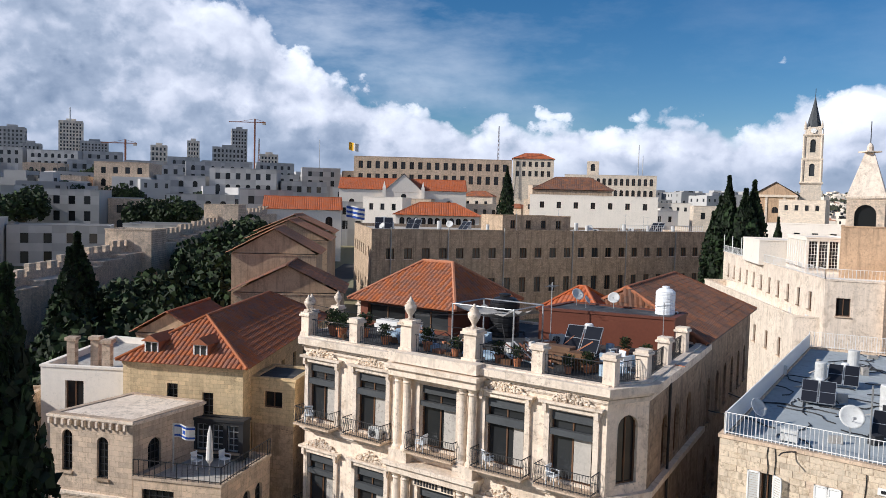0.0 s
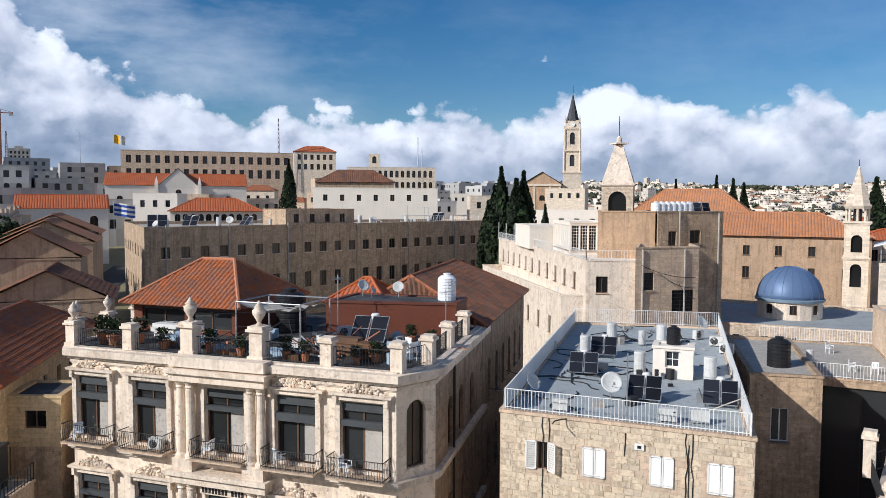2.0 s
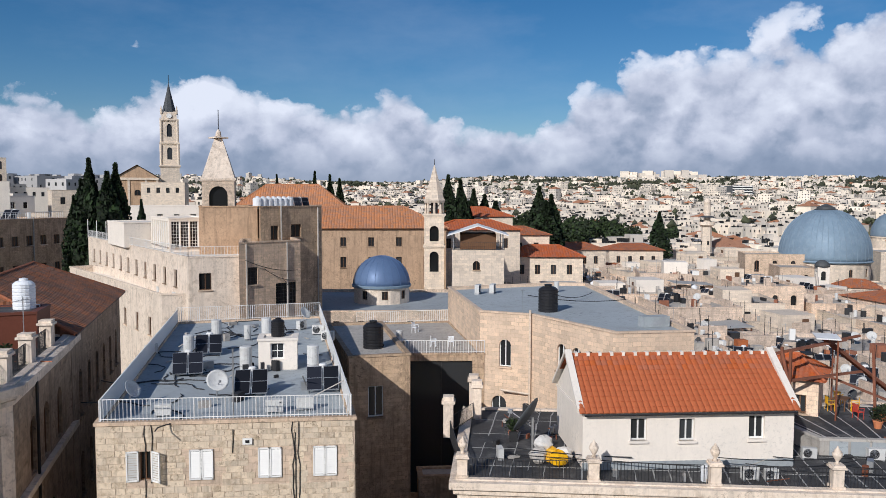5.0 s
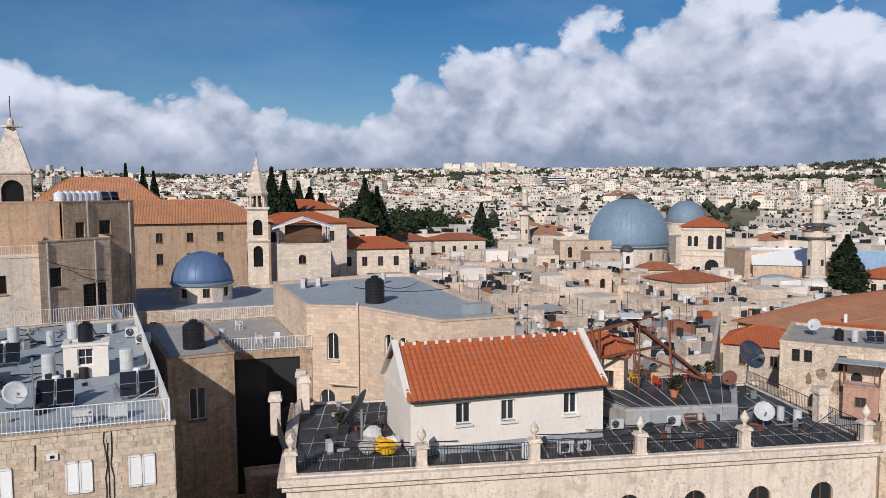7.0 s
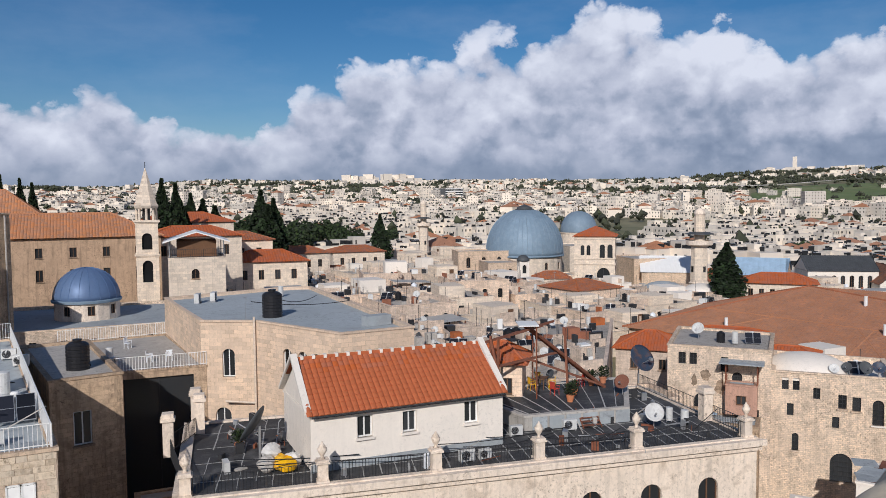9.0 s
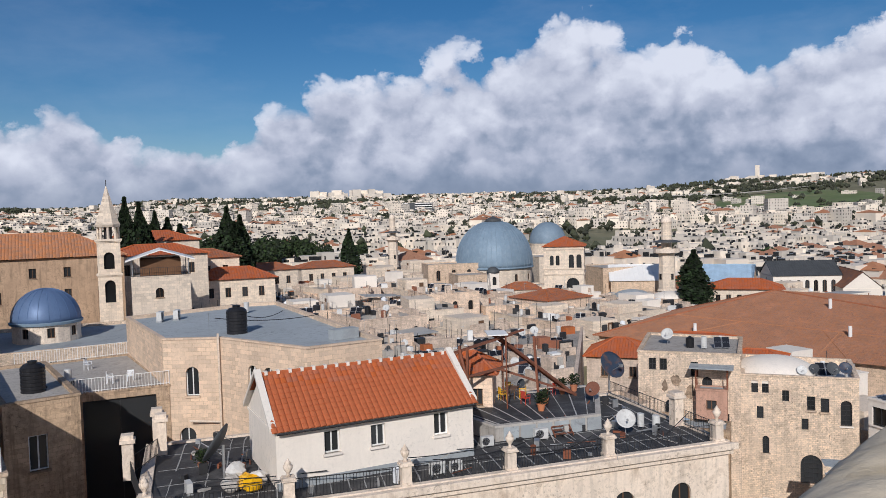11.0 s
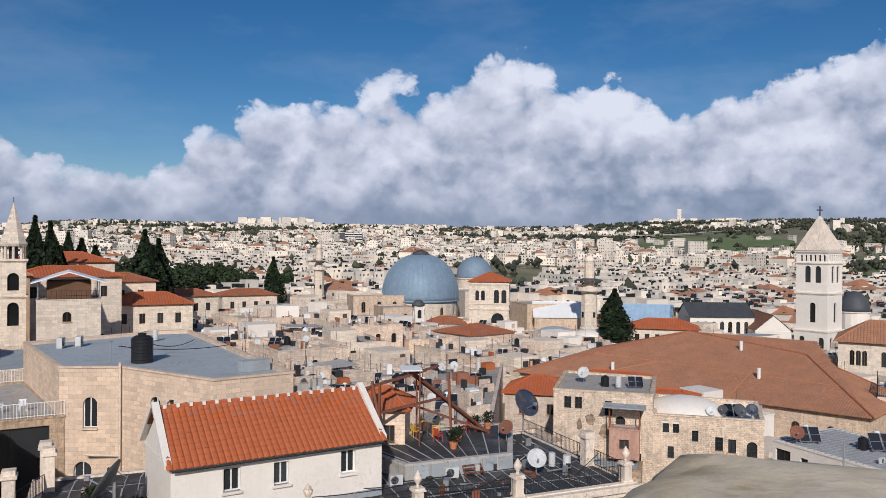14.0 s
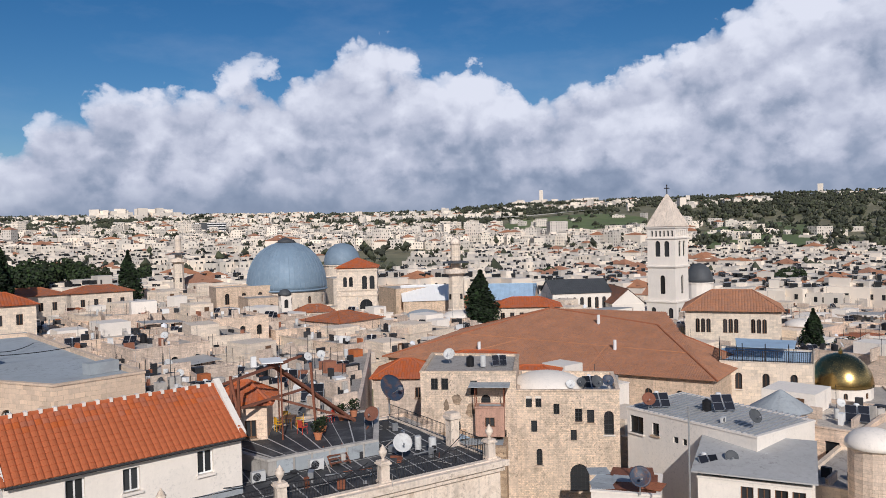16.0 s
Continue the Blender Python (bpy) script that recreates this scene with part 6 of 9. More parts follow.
def hotel_front():
    off = hotel_off
    u, inn = (HU.x, HU.y), (HV.x, HV.y)

    def F(s, d, z):
        q = H0 + HU * (s + 1.0) + HV * d
        return (q.x, q.y, z)

    def fbox(g, s0, s1, d0, d1, z0, z1):
        g.prism([F(s0, d0, 0)[:2], F(s1, d0, 0)[:2], F(s1, d1, 0)[:2], F(s0, d1, 0)[:2]], z0, z1)
        return g

    # string courses and main cornice
    for name, z, h, out in (("main_cornice", 17.0, 0.35, 0.45), ("frieze", 16.62, 0.14, 0.12), ("ledge", 12.2, 0.28, 0.3), ("ledge", 7.05, 0.3, 0.3)):
        g = Geo()
        n = len(HOTEL)
        a, b = inset(HOTEL, -out), inset(HOTEL, -0.01)
        for i in (0, 1, 2, 3):
            g.prism([a[i], a[i + 1], b[i + 1], b[i]], z, z + h)
            g.prism([inset(HOTEL, -out * 0.5)[i], inset(HOTEL, -out * 0.5)[i + 1], b[i + 1], b[i]], z - h * 0.5, z)
        part(name, g, PALE, hotel, off=off)
    rr = random.Random(2)
    for s0, s1, z0, z1, _ in HOTEL_HOLES[1]:
        mid = 8.0 < s0 < 9.0
        top = z1
        # moulded surround
        g = Geo()
        fbox(g, s0 - 0.28, s0 - 0.02, -0.14, 0.1, z0 - 0.3, top + 0.1)
        fbox(g, s1 + 0.02, s1 + 0.28, -0.14, 0.1, z0 - 0.3, top + 0.1)
        fbox(g, s0 - 0.36, s1 + 0.36, -0.2, 0.1, top + 0.1, top + 0.34)
        if not mid:
            fbox(g, s0 - 0.5, s1 + 0.5, -0.36, 0.1, top + 0.34, top + 0.46)
            for s in (s0 - 0.3, s1 + 0.12):
                fbox(g, s, s + 0.18, -0.3, 0.1, top - 0.05, top + 0.34)
        part("window_surround", g, PALE, hotel, off=off)
        c = (s0 + s1) / 2
        if not mid:
            # carved crest: a fan of shells between two scrolls
            g = Geo()
            for k in range(-6, 7):
                h = 0.66 - 0.085 * abs(k)
                for lv in range(max(1, int(h / 0.16))):
                    p = F(c + k * 0.13 + rr.uniform(-0.03, 0.03), -0.1 - rr.uniform(0, 0.1), top + 0.5 + lv * 0.15)
                    g.tube(p, (p[0] + rr.uniform(-0.08, 0.08), p[1] + rr.uniform(-0.08, 0.02), p[2] + rr.uniform(0.1, 0.17)), rr.uniform(0.055, 0.09), 6)
            for sg in (-1, 1):
                for k in range(7):
                    a = k * 0.9
                    r = 0.18 - k * 0.02
                    b = F(c + sg * (0.72 + r * math.cos(a)), -0.15, top + 0.6 + r * math.sin(a))
                    e = F(c + sg * (0.72 + (r - 0.02) * math.cos(a + 0.9)), -0.15, top + 0.6 + (r - 0.02) * math.sin(a + 0.9))
                    g.tube(b, e, 0.06, 5)
                g.tube(F(c + sg * 0.9, -0.14, top + 0.52), F(c + sg * 1.15, -0.12, top + 0.47), 0.07, 5)
            part("crest", g, PALE, hotel, "carved stone crest", off=off)
        # roller blind box, blind and curtain behind
        part("blind", fbox(fbox(Geo(), s0 + 0.05, s1 - 0.05, 0.06, 0.2, top - 0.42, top - 0.02), s0 + 0.03, s1 - 0.03, -0.1, 0.14, top - 1.05 - rr.uniform(0, 0.2), top - 0.82), SLATE, hotel, "grey roller blind", off=off)
        part("curtain", fbox(Geo(), c + rr.uniform(0.05, 0.4), s1 - 0.15, 0.15, 0.17, z0 + 0.1, top - 1.1), CONCRETE, hotel, "drawn grey-beige curtain", off=off)
        # balcony with bowed iron railing
        bal = part("balcony", fbox(Geo(), s0 - 0.35, s1 + 0.35, -0.95, 0.0, z0 - 0.21, z0 - 0.12), STONE, hotel, "stone balcony slab", off=off)
        g = Geo()
        a, b = s0 - 0.33, s1 + 0.33
        line = [(a, 0.0), (a, -0.85), (b, -0.85), (b, 0.0)]
        for (sa, da), (sb, db) in zip(line, line[1:]):
            for z in (z0 - 0.02, z0 + 0.8):
                g.tube(F(sa, da, z), F(sb, db, z), 0.022, 4)
            n = max(3, int(math.hypot(sb - sa, db - da) / 0.13))
            for k in range(n + 1):
                f = k / n
                s, d = sa + (sb - sa) * f, da + (db - da) * f
                g.tube(F(s, d, z0 - 0.1), F(s + 0.03 * (k % 2), d - 0.1, z0 + 0.35), 0.013, 3)
                g.tube(F(s + 0.03 * (k % 2), d - 0.1, z0 + 0.35), F(s, d, z0 + 0.8), 0.013, 3)
        part("railing", g, IRON, bal, "wrought iron railing", off=off)
        if z0 > 12 and rr.random() < 0.9:
            x, y, z = F(s0 + 0.4, -0.45, z0 - 0.12)
            spawn("white_chair", x, y, z, rr.uniform(0, 360))
        if rr.random() < 0.3:
            x, y, z = F(s1 - 0.45, -0.35, z0 - 0.12)
            spawn("ac", x, y, z, -36, 0.9)
    # paired columns of the middle bay, on both upper storeys
    for z0, z1 in ((12.5, 16.3), (7.4, 11.3)):
        for s in (7.0, 7.55, 10.95, 11.5):
            x, y, _ = F(s, -0.35, 0)
            part("column", Geo().lathe(x, y, [(0.3, z0), (0.3, z0 + 0.12), (0.22, z0 + 0.25), (0.24, z0 + 0.6), (0.19, z1 - 0.4), (0.24, z1 - 0.32), (0.2, z1 - 0.24), (0.32, z1 - 0.05), (0.32, z1)], 14), PALE, hotel, off=off)
        for s in (6.7, 10.65):
            part("pedestal", fbox(Geo(), s, s + 1.15, -0.72, 0.0, z0 - 0.9, z0), PALE, hotel, off=off)
        part("entablature", fbox(fbox(Geo(), 6.6, 11.9, -0.75, 0.0, z1, z1 + 0.4), 6.45, 12.05, -0.95, 0.0, z1 + 0.4, z1 + 0.62), PALE, hotel, off=off)
    part("attic_block", fbox(Geo(), 6.6, 11.9, -0.75, 0.0, 17.0, 17.5), PALE, hotel, off=off)
    # the sign over the middle bay: worn dark bars
    part("sign_board", fbox(Geo(), 8.0, 10.6, -0.3, 0.0, 10.75, 11.15), PALE, hotel, off=off)
    for k in range(13):
        if k == 8:
            continue
        part("sign_bar", fbox(Geo(), 8.12 + k * 0.185, 8.12 + k * 0.185 + 0.12, -0.32, -0.3, 10.82, 11.08), IRON, hotel, off=off)
    # dark pipe and cables on the corner
    part("drainpipe", Geo().tube(F(19.1, 5.5, 5), F(19.1, 5.5, 17), 0.07), IRON, hotel, off=off)
    # parapet: pillars, urns, iron railings
    for k, (s, kind) in enumerate(((-0.2, "urn"), (3.45, "pillar"), (7.1, "urn"), (11.0, "urn"), (14.65, "pillar"), (18.15, "pillar"))):
        x, y, z = F(s, 0.35, 17.35)
        spawn(kind, x, y, z, -35.6, 1.25 if kind == "urn" and k in (2, 3) else 1.0)
    for s, d in ((18.8, 2.5), (18.4, 6.5), (18.0, 10.5)):
        x, y, z = F(s, d, 17.35)
        spawn("pillar", x, y, z, -35.6)
    for s, d in ((-1.2, 1.6), (-1.3, 4.0), (-1.4, 6.5)):
        x, y, z = F(s, d, 17.35)
        spawn("urn", x, y, z, -35.6, 0.95)
    ends = [F(-1.2, 1.6, 0), F(-0.2, 0.35, 0), F(3.45, 0.35, 0), F(7.1, 0.35, 0), F(11.0, 0.35, 0), F(14.65, 0.35, 0), F(18.15, 0.35, 0), F(18.8, 2.5, 0), F(18.4, 6.5, 0), F(18.0, 10.5, 0)]
    for p, q in zip(ends, ends[1:]):
        railing(hotel, off, p[:2], q[:2], 17.36, 0.95, IRON, 0.14, 0.014)
    # roof sheds
    def R(s, d):
        return tuple(H0 + HU * s + HV * d)

    p = [R(-0.2, 6.0), R(6.9, 6.0), R(6.9, 12.8), R(-0.2, 12.8)]
    b, o = block("roof_lodge", p, 17.3, 18.9, BROWNSHEET, DARKROOF, "open dark roof lodge under an orange tiled hip roof", {0: [(0.6, 3.6, 17.5, 18.7, False), (4.0, 6.8, 17.5, 18.7, False)]}, parapet=0.05)
    hip_roof(b, o, p, 18.9, 21.3, TILE, over=0.6, ridge=0.36, cap=TERRACOTTA)
    p = [R(11.0, 9.0), R(18.5, 10.6), R(18.3, 13.3), R(11.0, 13.3)]
    block("roof_shed", p, 17.3, 19.15, BROWNSHEET, DARKROOF, "low roof shed clad in brown-red sheet", {}, parapet=0.05)
    p = [R(8.6, 14.3), R(12.4, 14.3), R(12.4, 17.6), R(8.6, 17.6)]
    b, o = block("small_roof_house", p, 0, 18.2, TAN, DARKROOF, "small house under an orange tiled hip roof", {}, parapet=0.1)
    hip_roof(b, o, p, 18.3, 19.8, TILE_NEW, over=0.4, ridge=0.49)
    # frame of pipes with a ragged awning
    x0 = [R(8.8, 3.2), R(12.6, 3.2), R(12.6, 6.4), R(8.8, 6.4)]
    t = thing("pergola", (*x0[0], 17.3), "rough metal pipe frame with a ragged grey awning", "awning")
    for q in x0:
        part("post", Geo().tube((*q, 17.3), (*q, 19.7), 0.045), STEEL, t, off=(*x0[0], 17.3))
    for a, c in zip(x0, x0[1:] + x0[:1]):
        part("beam", Geo().tube((*a, 19.7), (*c, 19.7), 0.04), STEEL, t, off=(*x0[0], 17.3))
    g = Geo()
    for i in range(6):
        for j in range(6):
            pts = []
            for fi, fj in ((i, j), (i + 1, j), (i + 1, j + 1), (i, j + 1)):
                q = R(8.9 + 3.6 * fi / 6, 3.3 + 3.0 * fj / 6)
                pts.append((*q, 19.6 - 0.35 * math.sin(math.pi * fi / 6) - 0.3 * noise.noise((fi * 0.7, fj * 0.7, 2)) - 0.25 * fj / 6))
            g.quad(*pts)
    part("awning", g, CONCRETE, t, off=(*x0[0], 17.3))
    # things on the roof
    for s, d, kind, yaw, sc in ((8.9, 8.6, "black_tank", 0, 1.5), (17.4, 12.2, "white_tank", 0, 1.0), (12.0, 12.0, "dish", 20, 0.7), (12.9, 11.4, "dish", 60, 0.5), (14.2, 12.4, "dish", -20, 0.65), (15.0, 6.5, "solar", -30, 0.9), (13.0, 7.4, "ac", 20, 1.0), (17.0, 7.4, "pot", 0, 1.0), (18.6, 6.2, "pot", 50, 1.0), (18.0, 3.4, "white_chair", 30, 1), (18.7, 3.0, "white_chair", 200, 1), (18.2, 4.4, "white_chair", 120, 1),
                                (17.2, 2.2, "pot", 0, 1.0), (16.6, 1.4, "pot", 90, 0.9), (12.9, 1.3, "pot", 40, 1.1), (14.0, 1.2, "pot", 10, 1.0), (1.6, 1.6, "pot", 0, 1.5), (2.4, 1.4, "pot", 70, 1.4), (3.4, 2.2, "pot", 140, 1.4), (5.6, 1.4, "pot", 20, 1.1), (8.4, 1.5, "pot", 20, 1.2), (10.4, 1.2, "pot", 70, 1.0), (6.4, 3.4, "white_chair", 10, 1), (18.6, 8.5, "antenna", 30, 0.9), (12.4, 7.8, "antenna", 70, 1.1)):
        q = R(s, d)
        z = 19.1 if s > 11.0 and d > 11.0 else 17.32
        spawn(kind, q[0], q[1], z, yaw, sc)
    for s, d, w, dp, h, m, lab, cat in ((4.8, 2.4, 2.6, 1.3, 0.5, BLUETARP, "bundle under a pale blue tarpaulin", "bundle"), (11.2, 1.7, 2.4, 1.1, 0.7, BLUETARP, "stack of pale blue sheets", "sheets"), (8.9, 1.2, 0.8, 0.5, 0.55, TERRACOTTA, "orange-red plastic crate on a roof", "crate"),
                                        (12.9, 2.4, 0.9, 0.6, 0.6, TERRACOTTA, "orange-red plastic crate on a roof", "crate"), (16.0, 2.6, 1.4, 0.9, 0.8, WOOD, "old wooden cupboard lying on the roof", "cupboard"), (14.4, 3.0, 1.6, 0.8, 0.9, WOOD, "heap of old wooden furniture", "furniture"), (2.5, 4.3, 1.8, 1.0, 0.75, WHITEPAINT, "white table top on trestles", "table")):
        q = R(s, d)
        g, rr2 = Geo(), random.Random(int(s * 10))
        for k in range(1 if cat in ("sheets", "crate") else 3):
            a = rr2.uniform(-0.3, 0.3)
            g.obox((q[0] + rr2.uniform(-0.1, 0.1), q[1] + rr2.uniform(-0.1, 0.1)), (math.cos(radians(-36) + a), math.sin(radians(-36) + a)), w * rr2.uniform(0.75, 1), dp * rr2.uniform(0.7, 1), 17.32 + h * k / 3, 17.32 + h * (k + 1) / 3 - 0.01)
        solid("roof_" + cat if cat != "crate" else "crate", g, m, (*q, 17.32), lab, cat)
    rr2 = random.Random(12)
    for k in range(14):
        q = R(13.2 + rr2.random() * 2.6, 1.6 + rr2.random() * 2.0)
        a = rr2.uniform(0, 6.28)
        e = rr2.uniform(0.1, 0.9)
        L = rr2.uniform(1.0, 2.0)
        bar("plank", (q[0], q[1], 17.36), (q[0] + L * math.cos(a) * math.cos(e), q[1] + L * math.sin(a) * math.cos(e), 17.36 + L * math.sin(e)), 0.045, rr2.choice((WHITEPAINT, WOOD, STEEL, RUST)), "old plank or pipe leaning in a heap", "plank", 4, "heap of planks")
    cable(F(-0.2, 0.3, 19.2), F(11.0, 0.3, 19.0), 0.15)
    cable(F(7.1, 0.3, 19.4), F(11.5, 3.0, 19.6), 0.1)



def litter_on(points, z, n, seed, label, mats):
    """Small oddments lying about on a roof, too many and too small to pick apart."""
    rr = random.Random(seed)
    a, b, c, d = [Vector(p) for p in points]
    for m in mats:
        g = Geo()
        for _ in range(n):
            f, e = rr.random(), rr.random()
            q = a.lerp(b, f).lerp(d.lerp(c, f), e)
            t = rr.uniform(0, 6.28)
            if rr.random() < 0.35:
                L = rr.uniform(0.5, 1.8)
                g.tube((q.x, q.y, z + 0.05), (q.x + L * math.cos(t), q.y + L * math.sin(t), z + rr.choice((0.05, 0.05, 0.5, 1.0))), rr.uniform(0.02, 0.05), 4)
            else:
                g.obox((q.x, q.y), (math.cos(t), math.sin(t)), rr.uniform(0.15, 0.7), rr.uniform(0.1, 0.45), z - 0.01, z + rr.uniform(0.08, 0.6))
        solid("roof_oddments", g, m, (*points[0], z), label, "oddments", kind="stuff")


hotel_front()
litter_on([hp(0.6, 1.0), hp(19, 1.0), hp(19.5, 8.6), hp(9, 6.0)], 17.32, 26, 3, "odds and ends lying about the hotel roof", (IRON, WOOD, TERRACOTTA, CLOTH, BLUETARP))
litter_on([(28.5, 24.5), (46.5, 3.5), (54.5, 9.6), (38, 32)], 11.24, 34, 5, "odds and ends lying about the terrace roof", (IRON, CONCRETE, STEEL, RUST))
litter_on([(14, 33), (20.3, 27.6), (35, 49), (27, 53)], 15.5, 14, 6, "pipes and oddments on the railed roof", (IRON, CONCRETE, STEEL))


# ---- the shuttered corner house ----
def corner_house_details():
    p, q = NB[0], NB[1]
    L = side(NB, 0)
    u = ((q[0] - p[0]) / L, (q[1] - p[1]) / L)
    n = (-u[1], u[0])
    yaw = math.degrees(math.atan2(u[1], u[0]))

    def A(s, d):
        return (p[0] + u[0] * s + n[0] * d, p[1] + u[1] * s + n[1] * d)

    # shutters: one pair open, the rest closed
    def leaf(s, w, z0, z1, turn, hinge_right):
        t = thing("shutter", (*A(s, -0.04), z0), "white painted louvred window shutter", "shutter", "white shutters", yaw=yaw + turn)
        sg = -1 if hinge_right else 1
        x0, x1 = (0, w) if sg > 0 else (-w, 0)
        part("frame", Geo().box(x0, -0.03, 0, x0 + 0.06, 0.02, z1 - z0).box(x1 - 0.06, -0.03, 0, x1, 0.02, z1 - z0).box(x0, -0.03, 0, x1, 0.02, 0.07).box(x0, -0.03, z1 - z0 - 0.07, x1, 0.02, z1 - z0), WHITEPAINT, t)
        g = Geo()
        for k in range(11):
            z = 0.09 + k * (z1 - z0 - 0.18) / 11
            g.add([(x0 + 0.05, -0.02, z), (x1 - 0.05, -0.02, z), (x1 - 0.05, 0.012, z + 0.1), (x0 + 0.05, 0.012, z + 0.1)], ((0, 1, 2, 3),))
        part("louvres", g, WHITEPAINT, t)

    leaf(1.72, 0.5, 13.08, 14.38, 180 + 4, False)
    leaf(2.24, 0.5, 13.08, 14.38, 180 - 35, True)
    for s0, s1 in ((3.78, 4.77), (6.63, 7.61), (8.94, 9.95)):
        m = (s1 - s0) / 2
        leaf(s0, m - 0.01, 13.08, 14.38, 0, False)
        leaf(s1, m - 0.01, 13.08, 14.38, 0, True)
    # white railings round the roof
    root, off = thing("roof_railing", (*p, 15.6), "white painted metal railing round a flat roof", "railing"), (*p, 15.6)
    c = inset(NB, 0.15)
    railing(root, off, c[0], c[1], 15.6, 0.95, WHITEPAINT, 0.16, 0.014)
    railing(root, off, c[2], c[3], 15.6, 1.1, WHITEPAINT, 0.16, 0.014)
    for a, b in ((c[1], c[2]), (c[3], c[0])):
        g = Geo()
        d = Vector((b[0] - a[0], b[1] - a[1])).normalized()
        nn = (-d.y, d.x)
        g.prism([a, b, (b[0] + nn[0] * 0.06, b[1] + nn[1] * 0.06), (a[0] + nn[0] * 0.06, a[1] + nn[1] * 0.06)], 15.6, 16.55)
        part("side_screen", g, WHITEPAINT, root, off=off)
    z = 15.49
    for x, y, kind, yw, s in ((14.6, 34.4, "dish", 30, 0.8), (17.9, 32.6, "dish", -15, 0.95), (19.4, 38.4, "solar", -30, 0.72), (22.9, 42.6, "solar", -32, 0.72), (19.6, 32.4, "solar", -36, 0.72), (22.5, 30.6, "solar", -36, 0.72), (25.4, 46.2, "boiler", 0, 1.1), (28.2, 44.6, "boiler", 0, 1.1), (22.0, 36.9, "boiler", 0, 1.1), (24.8, 34.6, "boiler", 0, 1.1), (21.6, 42.6, "boiler", 0, 1.05),
                              (29.0, 45.6, "ac", 40, 1), (31.6, 43.4, "ac", -50, 1), (30.6, 41.0, "ac", -50, 1), (27.0, 45.0, "boiler", 30, 0.8), (18.6, 28.9, "ac", 144, 0.9), (19.8, 28.3, "ac", 144, 0.9), (14.9, 31.8, "ac", 144, 0.8), (32.0, 46.0, "ac", 20, 1.0), (33.4, 47.6, "dish", 20, 0.9), (20.4, 45.0, "ac", 10, 0.9)):
        spawn(kind, x, y, z, yw, s)
    # white stair hut with a barred window and a black tank on it
    hp_ = frame_box((22.6, 36.6), -36, 2.1, 1.6)
    block("roof_hut", hp_, z, z + 1.75, WHITE, WHITE, "small white roof hut with a barred window", {0: [(0.65, 1.4, z + 0.6, z + 1.5, False)]}, parapet=0.05, style="grid", frame_mat=WHITEPAINT)
    spawn("black_tank", 24.0, 36.8, z + 1.72, 0, 0.62)
    bar("pole", (*A(5.6, 0.2), 15.0), (*A(5.6, 0.2), 18.6), 0.035, STEEL, "thin grey metal pole by the railing", "pole")
    # cables down the front
    for s, z1, z0 in ((2.0, 15.6, 8.0), (2.25, 15.5, 13.0), (5.6, 15.2, 14.2), (8.1, 15.6, 6.0), (8.35, 15.6, 12.2), (8.2, 15.0, 9.0)):
        rr = random.Random(int(s * 9))
        line, zz = [(*A(s, -0.04), z1)], z1
        while zz > z0:
            zz -= 0.5
            line.append((*A(s + rr.uniform(-0.07, 0.07), -0.04), zz))
        g = Geo().pipe(line, 0.022, 4)
        solid("wall_cable", g, IRON, (*A(s, -0.04), z0), "black cable running down a stone wall", "cable", "cables on the wall")
    t = thing("vent_box", (*A(6.2, -0.02), 14.55), "small white vent box on a wall", "vent", yaw=yaw)
    part("case", Geo().box(-0.2, -0.08, 0, 0.2, 0, 0.26), WHITEPAINT, t)
    part("grille", Geo().box(-0.08, -0.1, 0.07, 0.08, -0.08, 0.19), BLACKPLASTIC, t)
    rr = random.Random(4)
    for k in range(34):
        a = Vector((rr.uniform(14.5, 31), 0, 15.52))
        a.y = 33 + (a.x - 14) * 1.15 + rr.uniform(-4, 3)
        line, ang = [a], rr.uniform(0, 6.28)
        for j in range(8):
            ang += rr.uniform(-0.7, 0.7)
            line.append(line[-1] + Vector((math.cos(ang), math.sin(ang), 0)) * 0.45)
        g = Geo().pipe(line, 0.03, 5)
        solid("roof_hose", g, IRON, tuple(a), "black hose lying on the flat roof", "hose", "hoses on the roof")


corner_house_details()


